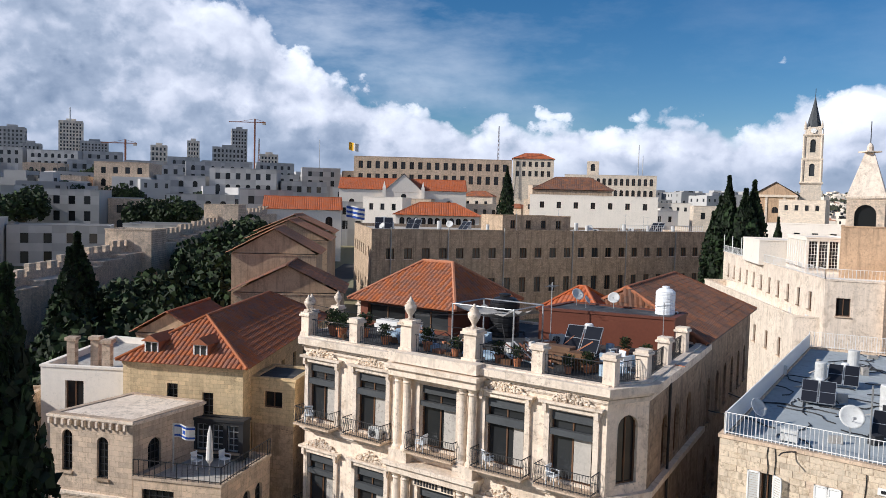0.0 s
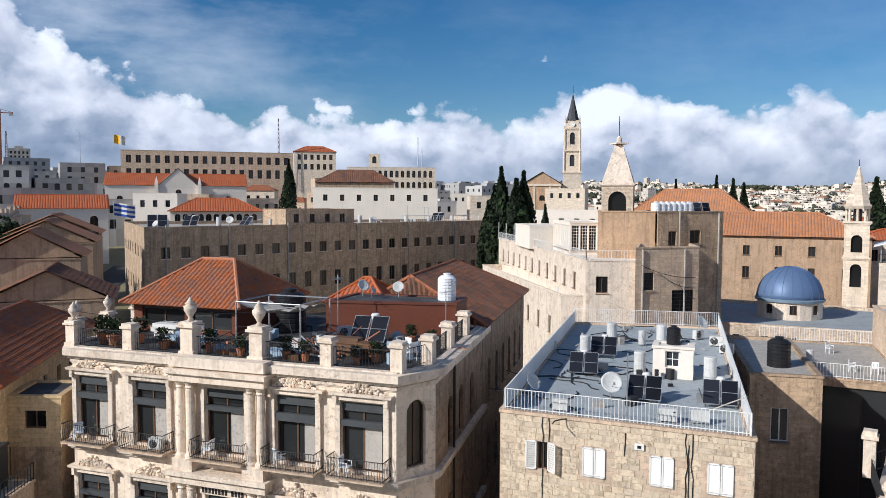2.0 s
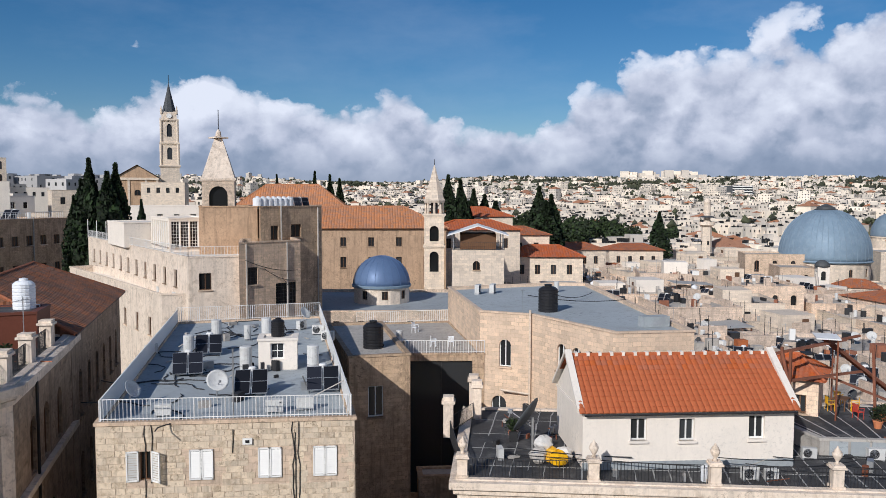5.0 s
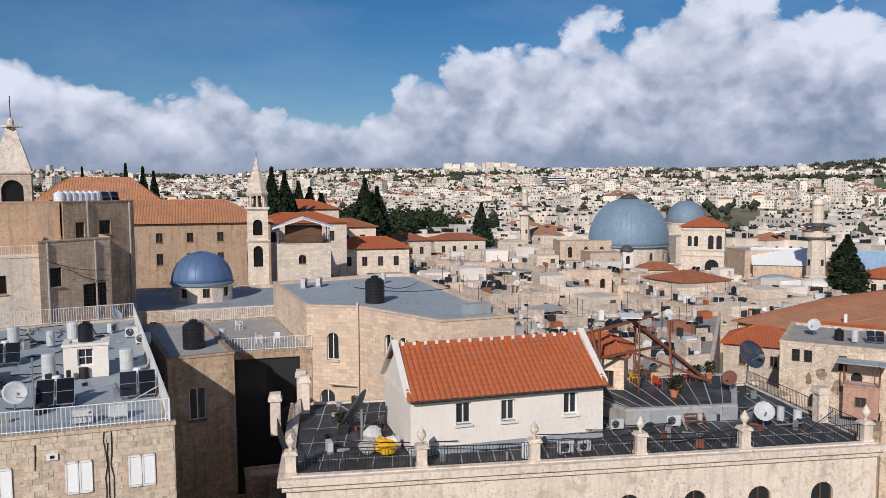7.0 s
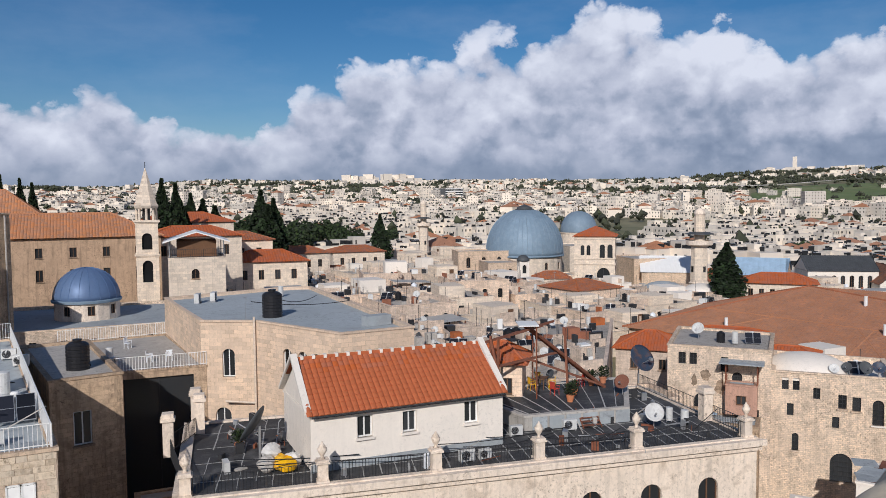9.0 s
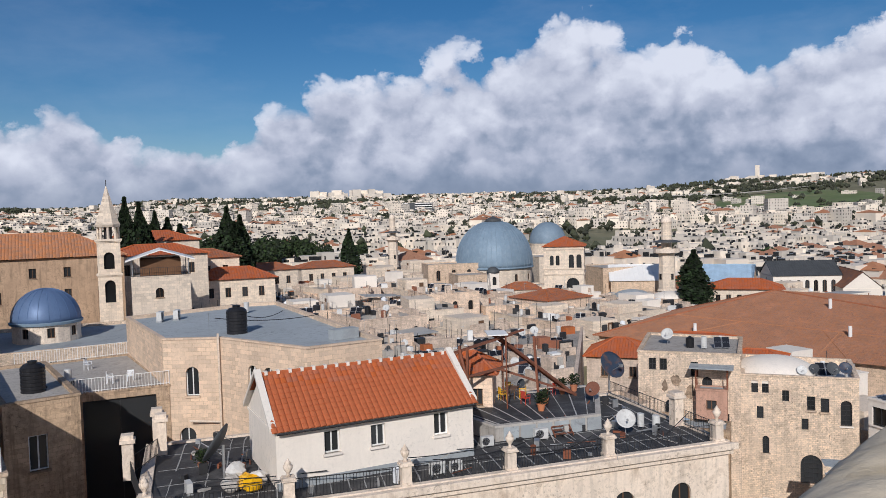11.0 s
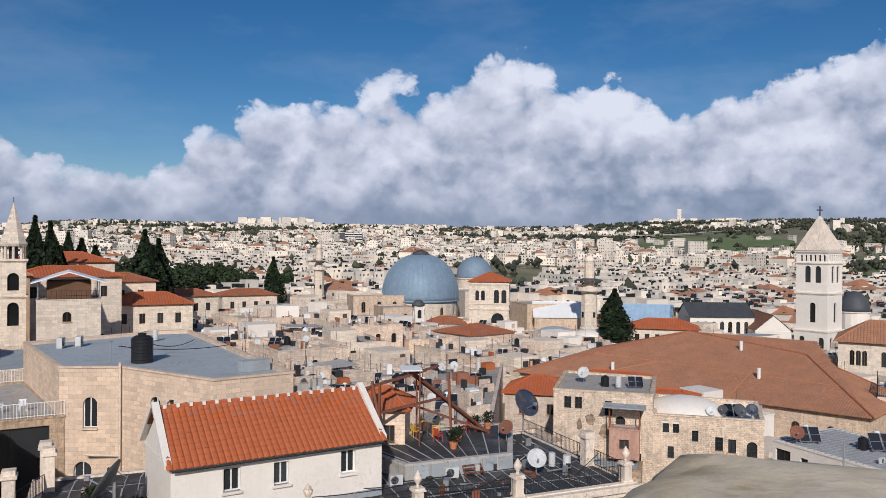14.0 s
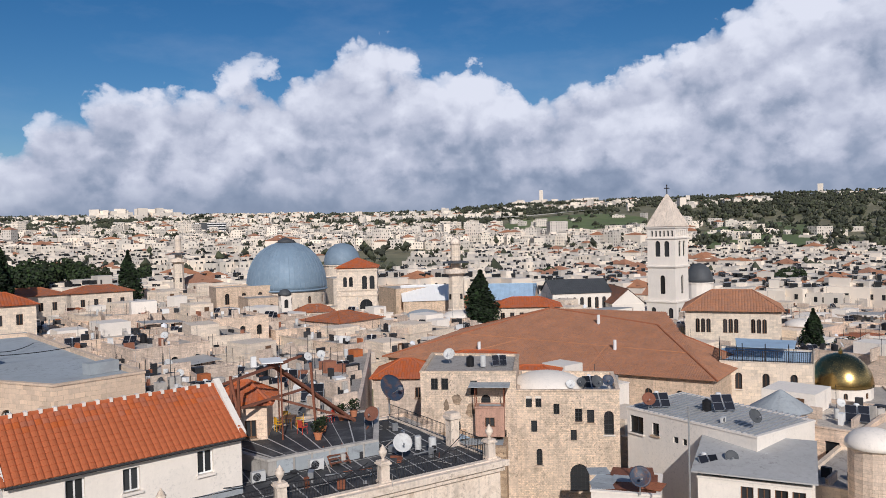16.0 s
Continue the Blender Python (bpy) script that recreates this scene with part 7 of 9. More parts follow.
# ---- the terrace with the white house ----
def terrace_details():
    z = 11.22
    pillars = [(26.9, 25.3), (31.0, 20.4), (34.7, 16.0), (38.4, 11.7), (42.2, 7.3), (46.7, 1.9)]
    for k, (x, y) in enumerate(pillars):
        spawn("urn", x + 0.25, y + 0.2, z, -49, 0.9)
    left = [(26.9, 25.3), (31.4, 30.6), (35.4, 32.0)]
    for x, y in left[1:] + [(36.4, 33.2)]:
        spawn("pillar", x, y, z, -49, (1, 1, 1.7))
    root, off = thing("terrace_railing", (38, 12, z), "black iron railing between stone pillars", "railing"), (38, 12, z)
    for p, q in list(zip(pillars, pillars[1:])) + list(zip(left, left[1:])) + [((47.0, 1.9), (52.5, 6.4)), ((52.5, 6.4), (56.5, 9.8))]:
        railing(root, off, (p[0] + 0.25, p[1] + 0.2), (q[0] + 0.25, q[1] + 0.2), z, 1.0, IRON, 0.16, 0.014)
    spawn("pillar", 49.8, 4.6, z, -49, (1.1, 1.1, 1.5))
    # moulded cornice along the front
    g = Geo()
    a, b = inset(TB, -0.4), inset(TB, -0.02)
    for i in (0, 3):
        g.prism([a[i], a[(i + 1) % 4], b[(i + 1) % 4], b[i]], 10.9, 11.25)
        g.prism([inset(TB, -0.2)[i], inset(TB, -0.2)[(i + 1) % 4], b[(i + 1) % 4], b[i]], 10.6, 10.9)
    solid("stone_cornice", g, PALE, (26.7, 25.4, 10.6), "moulded pale stone cornice of the terrace building", "cornice", kind="structure")
    # pale seams of the felt, uneven and broken
    u, v = Vector((0.647, -0.762)), Vector((0.762, 0.647))
    o = Vector(TB[0])
    g, rs = Geo(), random.Random(52)
    for k in range(34):
        at_s, d = 0.6 + k * 0.9 + rs.uniform(-0.08, 0.08), 0.5
        while d < 12.2:
            run = rs.uniform(0.8, 2.6)
            p = o + u * (at_s + d * 0.1 + rs.uniform(-0.03, 0.03)) + v * d
            q = o + u * (at_s + (d + run) * 0.1 + rs.uniform(-0.03, 0.03)) + v * min(12.4, d + run)
            if rs.random() < 0.85 and (q - p).length > 0.2:
                g.obox(tuple(p), tuple((q - p).normalized()), (q - p).length, rs.uniform(0.03, 0.09), z, z + 0.012)
            d += run
    for d in (2.2, 5.0, 7.6, 10.4):
        g.obox(tuple(o + u * 0.5 + v * d), tuple(u), 30, 0.05, z, z + 0.01)
    solid("felt_seams", g, PALESHEET, (35, 20, z), "pale worn seams across a dark felt roof", "roof seams", kind="structure")
    # raised upper terrace behind the white house
    up = [(43.2, 14.2), (47.6, 8.9), (55.8, 10.6), (47.2, 20.6)]
    b, off2 = block("upper_terrace", up, z, 12.15, CONCRETE, DARKROOF, "raised dark roof terrace with a grey panelled kerb", {}, parapet=0.06)
    g = Geo()
    for k in range(7):
        s = 0.5 + k * 1.1
        c, d = Vector(up[0]) + (Vector(up[1]) - Vector(up[0])).normalized() * s, (Vector(up[1]) - Vector(up[0])).normalized()
        if s < 6.6:
            part("kerb_panel", Geo().obox(tuple(c), tuple(d), 0.95, 0.02, z + 0.02, 12.05, back=0.05), GREYROOF, b, off=off2)
    zz = 12.1
    g = Geo()
    c0, c1, c2, c3 = [Vector(q) for q in inset(up, 0.35)]
    for k in range(9):
        p, q = c0.lerp(c1, (k + 0.4) / 9), c3.lerp(c2, (k + 0.5) / 9)
        g.obox(tuple(p), tuple((q - p).normalized()), (q - p).length, rs.uniform(0.04, 0.08), zz - 0.03, zz + 0.012)
    part("roof_seam", g, PALESHEET, b, off=off2)
    for x, y, kind, yw, s, zb in ((35.3, 16.8, "white_tank", 0, 0.5, z), (36.9, 15.3, "ac", -41, 1.0, z), (37.7, 14.6, "ac", -41, 0.8, z), (44.4, 11.8, "ac", -50, 1.0, z), (42.2, 14.4, "ac", -50, 0.9, z), (46.6, 7.2, "dish", -70, 1.05, z), (54.3, 9.4, "bluedish", -35, 1.8, zz), (50.6, 9.9, "rustdish", -100, 0.9, zz), (49.6, 15.8, "yellow_chair", 40, 1.0, zz), (50.3, 14.6, "yellow_chair", 200, 1, zz), (51.4, 15.9, "yellow_chair", 90, 1, zz),
                                  (48.5, 16.6, "pot", 0, 1.2, zz), (48.9, 14.0, "red_chair", 60, 1, zz), (51.8, 13.0, "red_chair", 170, 1, zz), (52.4, 12.4, "pot", 0, 1.1, zz), (53.4, 11.8, "pot", 60, 1.2, zz), (49.4, 12.8, "pot", 20, 1.0, zz), (47.6, 12.6, "pot", 50, 1.2, zz), (47.9, 5.6, "boiler", 0, 0.8, z), (48.6, 6.6, "boiler", 0, 0.7, z), (32.6, 25.6, "darkdish", 200, 2.0, z), (33.6, 27.6, "pot", 0, 1.2, z), (30.6, 26.0, "ac", 50, 0.9, z)):
        spawn(kind, x, y, zb, yw, s)
    tb = thing("low_table", (50.4, 15.4, zz), "low brown wooden garden table", "table")
    part("tabletop", Geo().box(-0.5, -0.4, 0.68, 0.5, 0.4, 0.73), WOOD, tb)
    for x in (-0.42, 0.42):
        for y in (-0.32, 0.32):
            part("leg", Geo().box(x - 0.03, y - 0.03, 0, x + 0.03, y + 0.03, 0.68), WOOD, tb)
    # rusty lattice frame with a jib
    base = Vector((48.6, 13.0, zz))
    t = thing("steel_frame", tuple(base), "rusty red steel lattice frame with long beams", "steel frame")
    P = lambda dx, dy, dz: (base.x + dx, base.y + dy, base.z + dz)
    beams = [((-3.4, 3.6, 0), (-3.4, 3.6, 4.2)), ((-2.6, 4.4, 0), (-2.6, 4.4, 4.2)), ((0, 0, 0), (-0.2, 0.2, 4.6)), ((3.6, -1.6, 0), (-0.4, 2.8, 4.7)), ((3.9, -1.2, 0), (-0.1, 3.2, 4.7)), ((-8, 6.6, 3.4), (3.5, 2.0, 4.4)), ((-8, 6.2, 2.2), (1.5, 1.2, 2.6)), ((-3.4, 3.6, 4.2), (0.2, 1.8, 4.6)), ((-3.4, 3.6, 2.0), (-2.6, 4.4, 4.0)), ((-2.6, 4.4, 0.4), (-3.4, 3.6, 2.2)), ((3.6, -1.6, 0.1), (0.2, 3.2, 2.4))]
    for a, b in beams:
        part("beam", Geo().tube(P(*a), P(*b), 0.1, 4), RUST, t, off=tuple(base))
    for k in range(9):
        f, f2 = k / 9, (k + 1) / 9
        a = Vector((3.6, -1.6, 0)).lerp(Vector((-0.4, 2.8, 4.7)), f)
        b = Vector((3.9, -1.2, 0)).lerp(Vector((-0.1, 3.2, 4.7)), f2)
        part("brace", Geo().tube(P(*a), P(*b), 0.04, 4), RUST, t, off=tuple(base))
    sh = thing("sunshade", tuple(base + Vector((-1, 2.5, 0))), "small white sheet sunshade on the frame", "sunshade")
    part("sheet", Geo().obox((base.x - 1.2, base.y + 1.6), (0.9, 0.43), 2.0, 1.3, base.z + 4.75, base.z + 4.82), WHITEPAINT, sh, off=tuple(base + Vector((-1, 2.5, 0))))
    for a in ((-1.1, 1.8), (0.9, 2.7)):
        part("post", Geo().tube((base.x + a[0], base.y + a[1], base.z), (base.x + a[0], base.y + a[1], base.z + 4.8), 0.05), RUST, sh, off=tuple(base + Vector((-1, 2.5, 0))))
    # iron stair
    t = thing("iron_stair", (45.4, 10.6, z), "short rusty brown iron stair", "stair")
    for k in range(5):
        part("tread", Geo().box(-0.6, k * 0.22, 0.16 + k * 0.17, 0.6, k * 0.22 + 0.24, 0.2 + k * 0.17), RUST, t)
    for x in (-0.6, 0.6):
        part("stringer", Geo().tube((x, 0, 0.02), (x, 1.15, 0.95), 0.04, 4), RUST, t)
    t.rotation_euler = (0, 0, radians(-50))
    # heap of sacks by the white house
    rr = random.Random(6)
    for k, (dx, dy, m, lab) in enumerate(((0, 0, YELLOW, "crumpled ochre yellow sack on the terrace"), (0.5, -0.3, CLOTH, "crumpled white sack on the terrace"), (-0.5, 0.5, CONCRETE, "grey cloth bundle on the terrace"), (0.1, 0.7, CLOTH, "crumpled white sack on the terrace"), (-0.2, -0.5, YELLOW, "crumpled ochre yellow sack on the terrace"))):
        g = Geo()
        n, m2 = 10, 7
        for j in range(m2):
            th = math.pi * j / (m2 - 1)
            for i in range(n):
                a = 2 * math.pi * i / n
                r = 0.5 * (1 + 0.35 * noise.noise((math.cos(a) * 1.7 + k * 5, math.sin(a) * 1.7, j * 0.6)))
                g.v.append((r * math.sin(th) * math.cos(a), r * math.sin(th) * math.sin(a), 0.42 + 0.42 * math.cos(th) * (1 + 0.3 * noise.noise((i * 0.5, j * 0.7, k)))))
        g.f = [(j * n + i, (j + 1) * n + i, (j + 1) * n + (i + 1) % n, j * n + (i + 1) % n) for j in range(m2 - 1) for i in range(n)]
        ob = new("sack", g.mesh("sack"))
        ob.data.materials.append(m)
        ob.location = (32.0 + dx, 23.6 + dy, z + (0.45 if k == 3 else 0))
        tagged(ob, lab, "sack", "heap of sacks")
    # cables over the terrace
    for k in range(8):
        a, b = rr.uniform(0, 26), rr.uniform(4, 28)
        p, q = o + u * a + v * rr.uniform(0.5, 3), o + u * b + v * rr.uniform(0.5, 6)
        cable((p.x, p.y, z + rr.uniform(0.1, 1.1)), (q.x, q.y, z + rr.uniform(0.1, 1.1)), rr.uniform(0.05, 0.3), 0.025)
    # white plinth kerb and verge of the rooftop house
    w0, w1 = Vector(WH[0]), Vector(WH[1])
    d = (w1 - w0).normalized()
    solid("house_plinth", Geo().obox(tuple(w0), tuple(d), (w1 - w0).length, 0.05, z, z + 0.4, back=0.06), GREYROOF, (*WH[0], z), "grey plinth along a white house wall", "plinth", kind="structure")
    for a, b, m in ((WH[0], WH[3], 0), (WH[1], WH[2], 1)):
        a, b = Vector((*a, 14.2)), Vector((*b, 14.2))
        mid = (a + b) / 2
        mid.z = 16.6
        nn = Vector((d.x, d.y, 0)) * (-0.3 if m == 0 else 0.3)
        g = Geo()
        for p, q in ((a, mid), (mid, b)):
            g.add([p - nn * 0.2, p + nn, q + nn, q - nn * 0.2, p - nn * 0.2 + Vector((0, 0, 0.22)), p + nn + Vector((0, 0, 0.22)), q + nn + Vector((0, 0, 0.22)), q - nn * 0.2 + Vector((0, 0, 0.22))], ((0, 1, 2, 3), (4, 7, 6, 5), (0, 4, 5, 1), (2, 6, 7, 3), (0, 3, 7, 4), (1, 5, 6, 2)))
        part("verge", g, WHITE, wh, "white plastered verge", off=wh_off)
    for k in range(17):
        f = (k + 0.5) / 17
        r0 = (Vector((*WH[0], 16.52)) + Vector((*WH[3], 16.52))) / 2
        r1 = (Vector((*WH[1], 16.52)) + Vector((*WH[2], 16.52))) / 2
        c = r0.lerp(r1, f)
        part("ridge_mortar", Geo().obox((c.x - d.x * 0.08, c.y - d.y * 0.08), tuple(d), 0.16, 0.16, 16.46, 16.66, back=0.16), WHITE, wh, off=wh_off)
    part("gutter", Geo().tube((*(w0 - Vector((-d.y, d.x)) * 0.32), 14.13), (*(w1 - Vector((-d.y, d.x)) * 0.32), 14.13), 0.06), IRON, wh, off=wh_off)


terrace_details()

# ---- the old town's roofs ----


def stone_row():
    """Old houses above the lane: rubble house, white house, shacks."""
    p = [(67.4, 9.4), (67.5, 1.2), (76.5, 1.2), (77.5, 9.8)]
    b, o = block("rubble_house", p, -2, 12.6, RUBBLE, TOWNROOF, "old rubble house with arched niches and black stains", {0: [(0.9, 1.5, 11.0, 12.0, False), (1.8, 2.4, 11.0, 12.0, False), (4.3, 4.9, 10.6, 11.8, False), (5.2, 6.0, 8.6, 10.6, True), (2.2, 3.4, 6.0, 8.6, True), (6.6, 7.3, 6.4, 7.6, False)]}, parapet=0.2, style="grid", frame_mat=IRON)
    p = [(67.5, 1.2), (67.8, -7.4), (76, -7.6), (76.5, 1.2)]
    b, o = block("stone_house", p, -2, 11.0, RUBBLE, WHITE, "pale rubble stone house with small barred windows", {0: [(0.8, 1.3, 9.5, 10.5, False), (1.6, 2.1, 9.5, 10.5, False), (1.2, 1.7, 7.4, 8.4, False), (3.1, 3.6, 8.9, 9.8, False), (4.9, 5.5, 8.3, 9.4, False), (5.9, 6.5, 8.2, 9.3, False), (1.6, 2.1, 4.6, 6.0, True), (4.5, 5.0, 6.7, 7.6, False), (4.4, 6.0, 2.4, 4.7, True), (7.3, 8.1, 7.2, 9.2, True)]}, parapet=0.5, style="grid", frame_mat=IRON)
    part("roof_vault", Geo().lathe(71.5, -1.4, dome_profile(3.3, 10.5, 1.4, 6), 20), WHITE, b, "whitewashed shallow roof vault", off=o, smooth=True)
    # hanging balcony
    q = [(66.0, 4.6), (66.0, 2.2), (67.45, 2.2), (67.45, 4.6)]
    b, o = block("hanging_bay", q, 7.4, 9.9, PINK, GREYROOF, "pink plastered hanging bay with a sheet canopy", {0: [(0.8, 1.6, 8.2, 9.0, False)]}, parapet=0.05)
    for c in q:
        part("post", Geo().tube((*c, 9.9), (*c, 11.6), 0.05), RUST, b, off=o)
    part("canopy", Geo().prism(inset(q, -0.5), 11.6, 11.68), GREYROOF, b, off=o)
    part("bracket", Geo().tube((66.2, 3.4, 7.4), (67.5, 3.4, 5.6), 0.07), IRON, b, off=o)
    # low tin-roofed lean-to in the lane
    q = [(64.6, 7.4), (64.6, 2.0), (67.4, 2.0), (67.4, 7.4)]
    b, o = block("lean_to", q, -2, 7.0, TAN, GREYROOF, "low plastered lean-to under a grey sheet roof", {0: [(1.2, 1.8, 5.0, 6.0, False), (4.2, 4.8, 4.6, 5.8, False)]}, parapet=0.05)
    # white rendered house
    p = [(67.6, -8.0), (58.6, -16.0), (63.5, -21.5), (73.5, -13.5)]
    b, o = block("white_flat_house", p, -2, 9.6, WHITE, PALESHEET, "white rendered house under a ribbed pale grey sheet roof", {0: [(0.3, 1.7, 7.6, 9.0, False), (2.6, 3.3, 7.8, 8.8, False), (4.7, 5.2, 7.6, 8.1, False), (5.6, 6.0, 7.6, 8.1, False), (7.0, 9.0, 7.0, 8.0, False), (10.6, 11.3, 6.4, 7.8, False)]}, parapet=0.05, style="sash", frame_mat=IRON)
    g = Geo()
    v = (Vector(p[3]) - Vector(p[0])).normalized()
    L = side(p, 3)
    for k in range(24):
        c = Vector(p[0]).lerp(Vector(p[1]), (k + 0.5) / 24)
        g.tube((c.x, c.y, 9.6), (c.x + v.x * L, c.y + v.y * L, 9.6), 0.06, 5)
    part("roof_rib", g, STEEL, b, off=o)
    # annex with a grey sheet roof and veranda
    p = frame_box((56.0, -11.4), -108, 7.0, 6.5)
    b, o = block("veranda_annex", p, -2, 7.6, WHITE, GREYROOF, "low annex with a glazed veranda under grey sheeting", {0: row(2.6, 6.8, 4, 0.8, 5.6, 7.2)}, parapet=0.05, frame_mat=IRON)
    a, bb, c, d = [Vector((*q2, 8.0)) for q2 in inset(p, -0.4)]
    up = Vector((0, 0, 0.9))
    part("sheet_roof", Geo().quad(a, bb, c + up, d + up).quad(a - Vector((0, 0, 0.1)), d + up - Vector((0, 0, 0.1)), c + up - Vector((0, 0, 0.1)), bb - Vector((0, 0, 0.1))).quad(a - Vector((0, 0, 0.1)), bb - Vector((0, 0, 0.1)), bb, a), PALESHEET, b, off=o)
    p = frame_box((55.6, -4.2), -100, 4.6, 4.6)
    b, o = block("tin_shack", p, -2, 6.6, WHITE, RUST, "whitewashed shack under rusty tin sheets", {0: [(2.8, 3.4, 4.2, 6.2, False)]}, parapet=0.03)
    rr = random.Random(8)
    for k in range(9):
        c = (p[0][0] + 0.4 + (k % 3) * 1.5, p[0][1] - 0.4 - (k // 3) * 1.5)
        part("tin_sheet", Geo().obox((c[0] - 0.2, c[1]), (math.cos(rr.uniform(-0.4, 0.1)), math.sin(rr.uniform(-0.4, 0.1))), 1.7, 0.3, 6.62 + k * 0.012, 6.64 + k * 0.012, back=1.3), rr.choice((RUST, GREYROOF, TILE, RUST)), b, off=o)
    p = frame_box((46.5, -5.2), -96, 6.0, 5)
    b, o = block("corner_shed", p, -2, 5.6, WHITE, CONCRETE, "white shed with an orange tiled gable roof", {}, parapet=0.05)
    gable_roof(b, o, [p[1], p[2], p[3], p[0]], 5.7, 7.3, TILE_NEW, WHITE, over=0.25)
    # white terrace wall with cactus pots in the lane
    p = frame_box((54, 0.2), -96, 6.5, 6)
    block("lane_terrace", p, -2, 3.6, WHITE, TOWNROOF, "white lane terrace with potted cacti", {}, parapet=0.8)
    for x, y in ((54.8, -1.2), (55.2, -2.6), (56.4, -4.0)):
        spawn("pot", x, y, 2.8, 30, 1.5)
    # clutter on these roofs
    for x, y, z, kind, yw, s in ((72, 7.4, 12.4, "dish", -100, 1.5), (71, 5.4, 12.4, "black_tank", 0, 0.9), (70.4, 4.2, 12.4, "boiler", 0, 1.3), (71.2, 2.8, 12.4, "solar", -80, 0.9), (70.0, -4.4, 10.52, "darkdish", -110, 1.1), (69.0, -3.4, 10.52, "dish", -80, 1.1), (70.6, -5.2, 10.52, "solar", -80, 1.0), (68.8, -5.6, 10.52, "darkdish", -60, 1.5), (69.6, -6.6, 10.52, "bluedish", -80, 1.4),
                                 (66.4, -9.6, 9.57, "rustdish", -90, 1.5), (67.6, -10.6, 9.57, "solar", -80, 1.1), (66.5, -14.2, 9.57, "black_tank", 0, 0.9), (60.8, -16.4, 9.57, "darkdish", -60, 1.5), (66.5, -15.4, 9.57, "solar", -80, 1.2), (62.6, -14.6, 9.57, "ac", -36, 1.0), (54.6, -7.4, 6.62, "bluedish", -90, 2.0), (55.0, -8.6, 3.0, "white_tank", 0, 0.8), (57.6, -14.0, 7.6, "darkdish", -90, 1.3), (54.4, -18.6, 2, "white_tank", 0, 1.0),
                                 (57.2, -12.4, 7.55, "solar", -70, 1.0), (58.2, -16.6, 7.55, "dish", -70, 1.0)):
        spawn(kind, x, y, z, yw, s * 0.66)
    for x, y, z0, zb, zt, r, m, lab in ((77.0, -23.0, -2, 7.3, 9.1, 2.7, GREYROOF, "grey conical sheet roof over a small round room"), (59.8, -24.2, -2, 8.7, 10.0, 1.9, WHITE, "shallow whitewashed dome on a small house")):
        t = thing("round_room", (x, y, z0), lab, "roof", "round roofs")
        part("wall", Geo().lathe(x, y, [(r * 0.86, z0), (r * 0.86, zb + 0.05)], 16), TOWN, t, off=(x, y, z0))
        pr = [(r, zb), (r * 1.02, zb + 0.1), (0.15, zt)] if m is GREYROOF else dome_profile(r, zb, zt - zb, 7, 0.05)
        part("roof", Geo().lathe(x, y, pr, 18), m, t, off=(x, y, z0), smooth=m is WHITE)
    # soot above the old niches
    for y0, z0, w, h in ((6.3, 10.2, 0.9, 1.0), (5.1, 9.3, 1.0, 1.3), (7.2, 9.6, 0.5, 1.2)):
        g, rs = Geo(), random.Random(int(y0 * 10))
        n = 14
        rim = [(y0 + w * 0.5 * rs.uniform(0.6, 1.1) * math.cos(6.283 * k / n), z0 + h * 0.5 * rs.uniform(0.6, 1.15) * math.sin(6.283 * k / n)) for k in range(n)]
        g.add([(67.40, a, c) for a, c in rim] + [(67.46, a, c) for a, c in rim], [tuple(range(n))] + [(k, (k + 1) % n, n + (k + 1) % n, n + k) for k in range(n)])
        solid("soot_stain", g, SOOT_SHADED, (67.4, y0, z0), "dark soot stain on an old stone wall", "stain", "soot stains", kind="structure")
    bar("flag_pole", (49.0, -9.6, 0), (49.0, -9.6, 14), 0.06, STEEL, "tall thin pale metal pole", "pole")


stone_row()


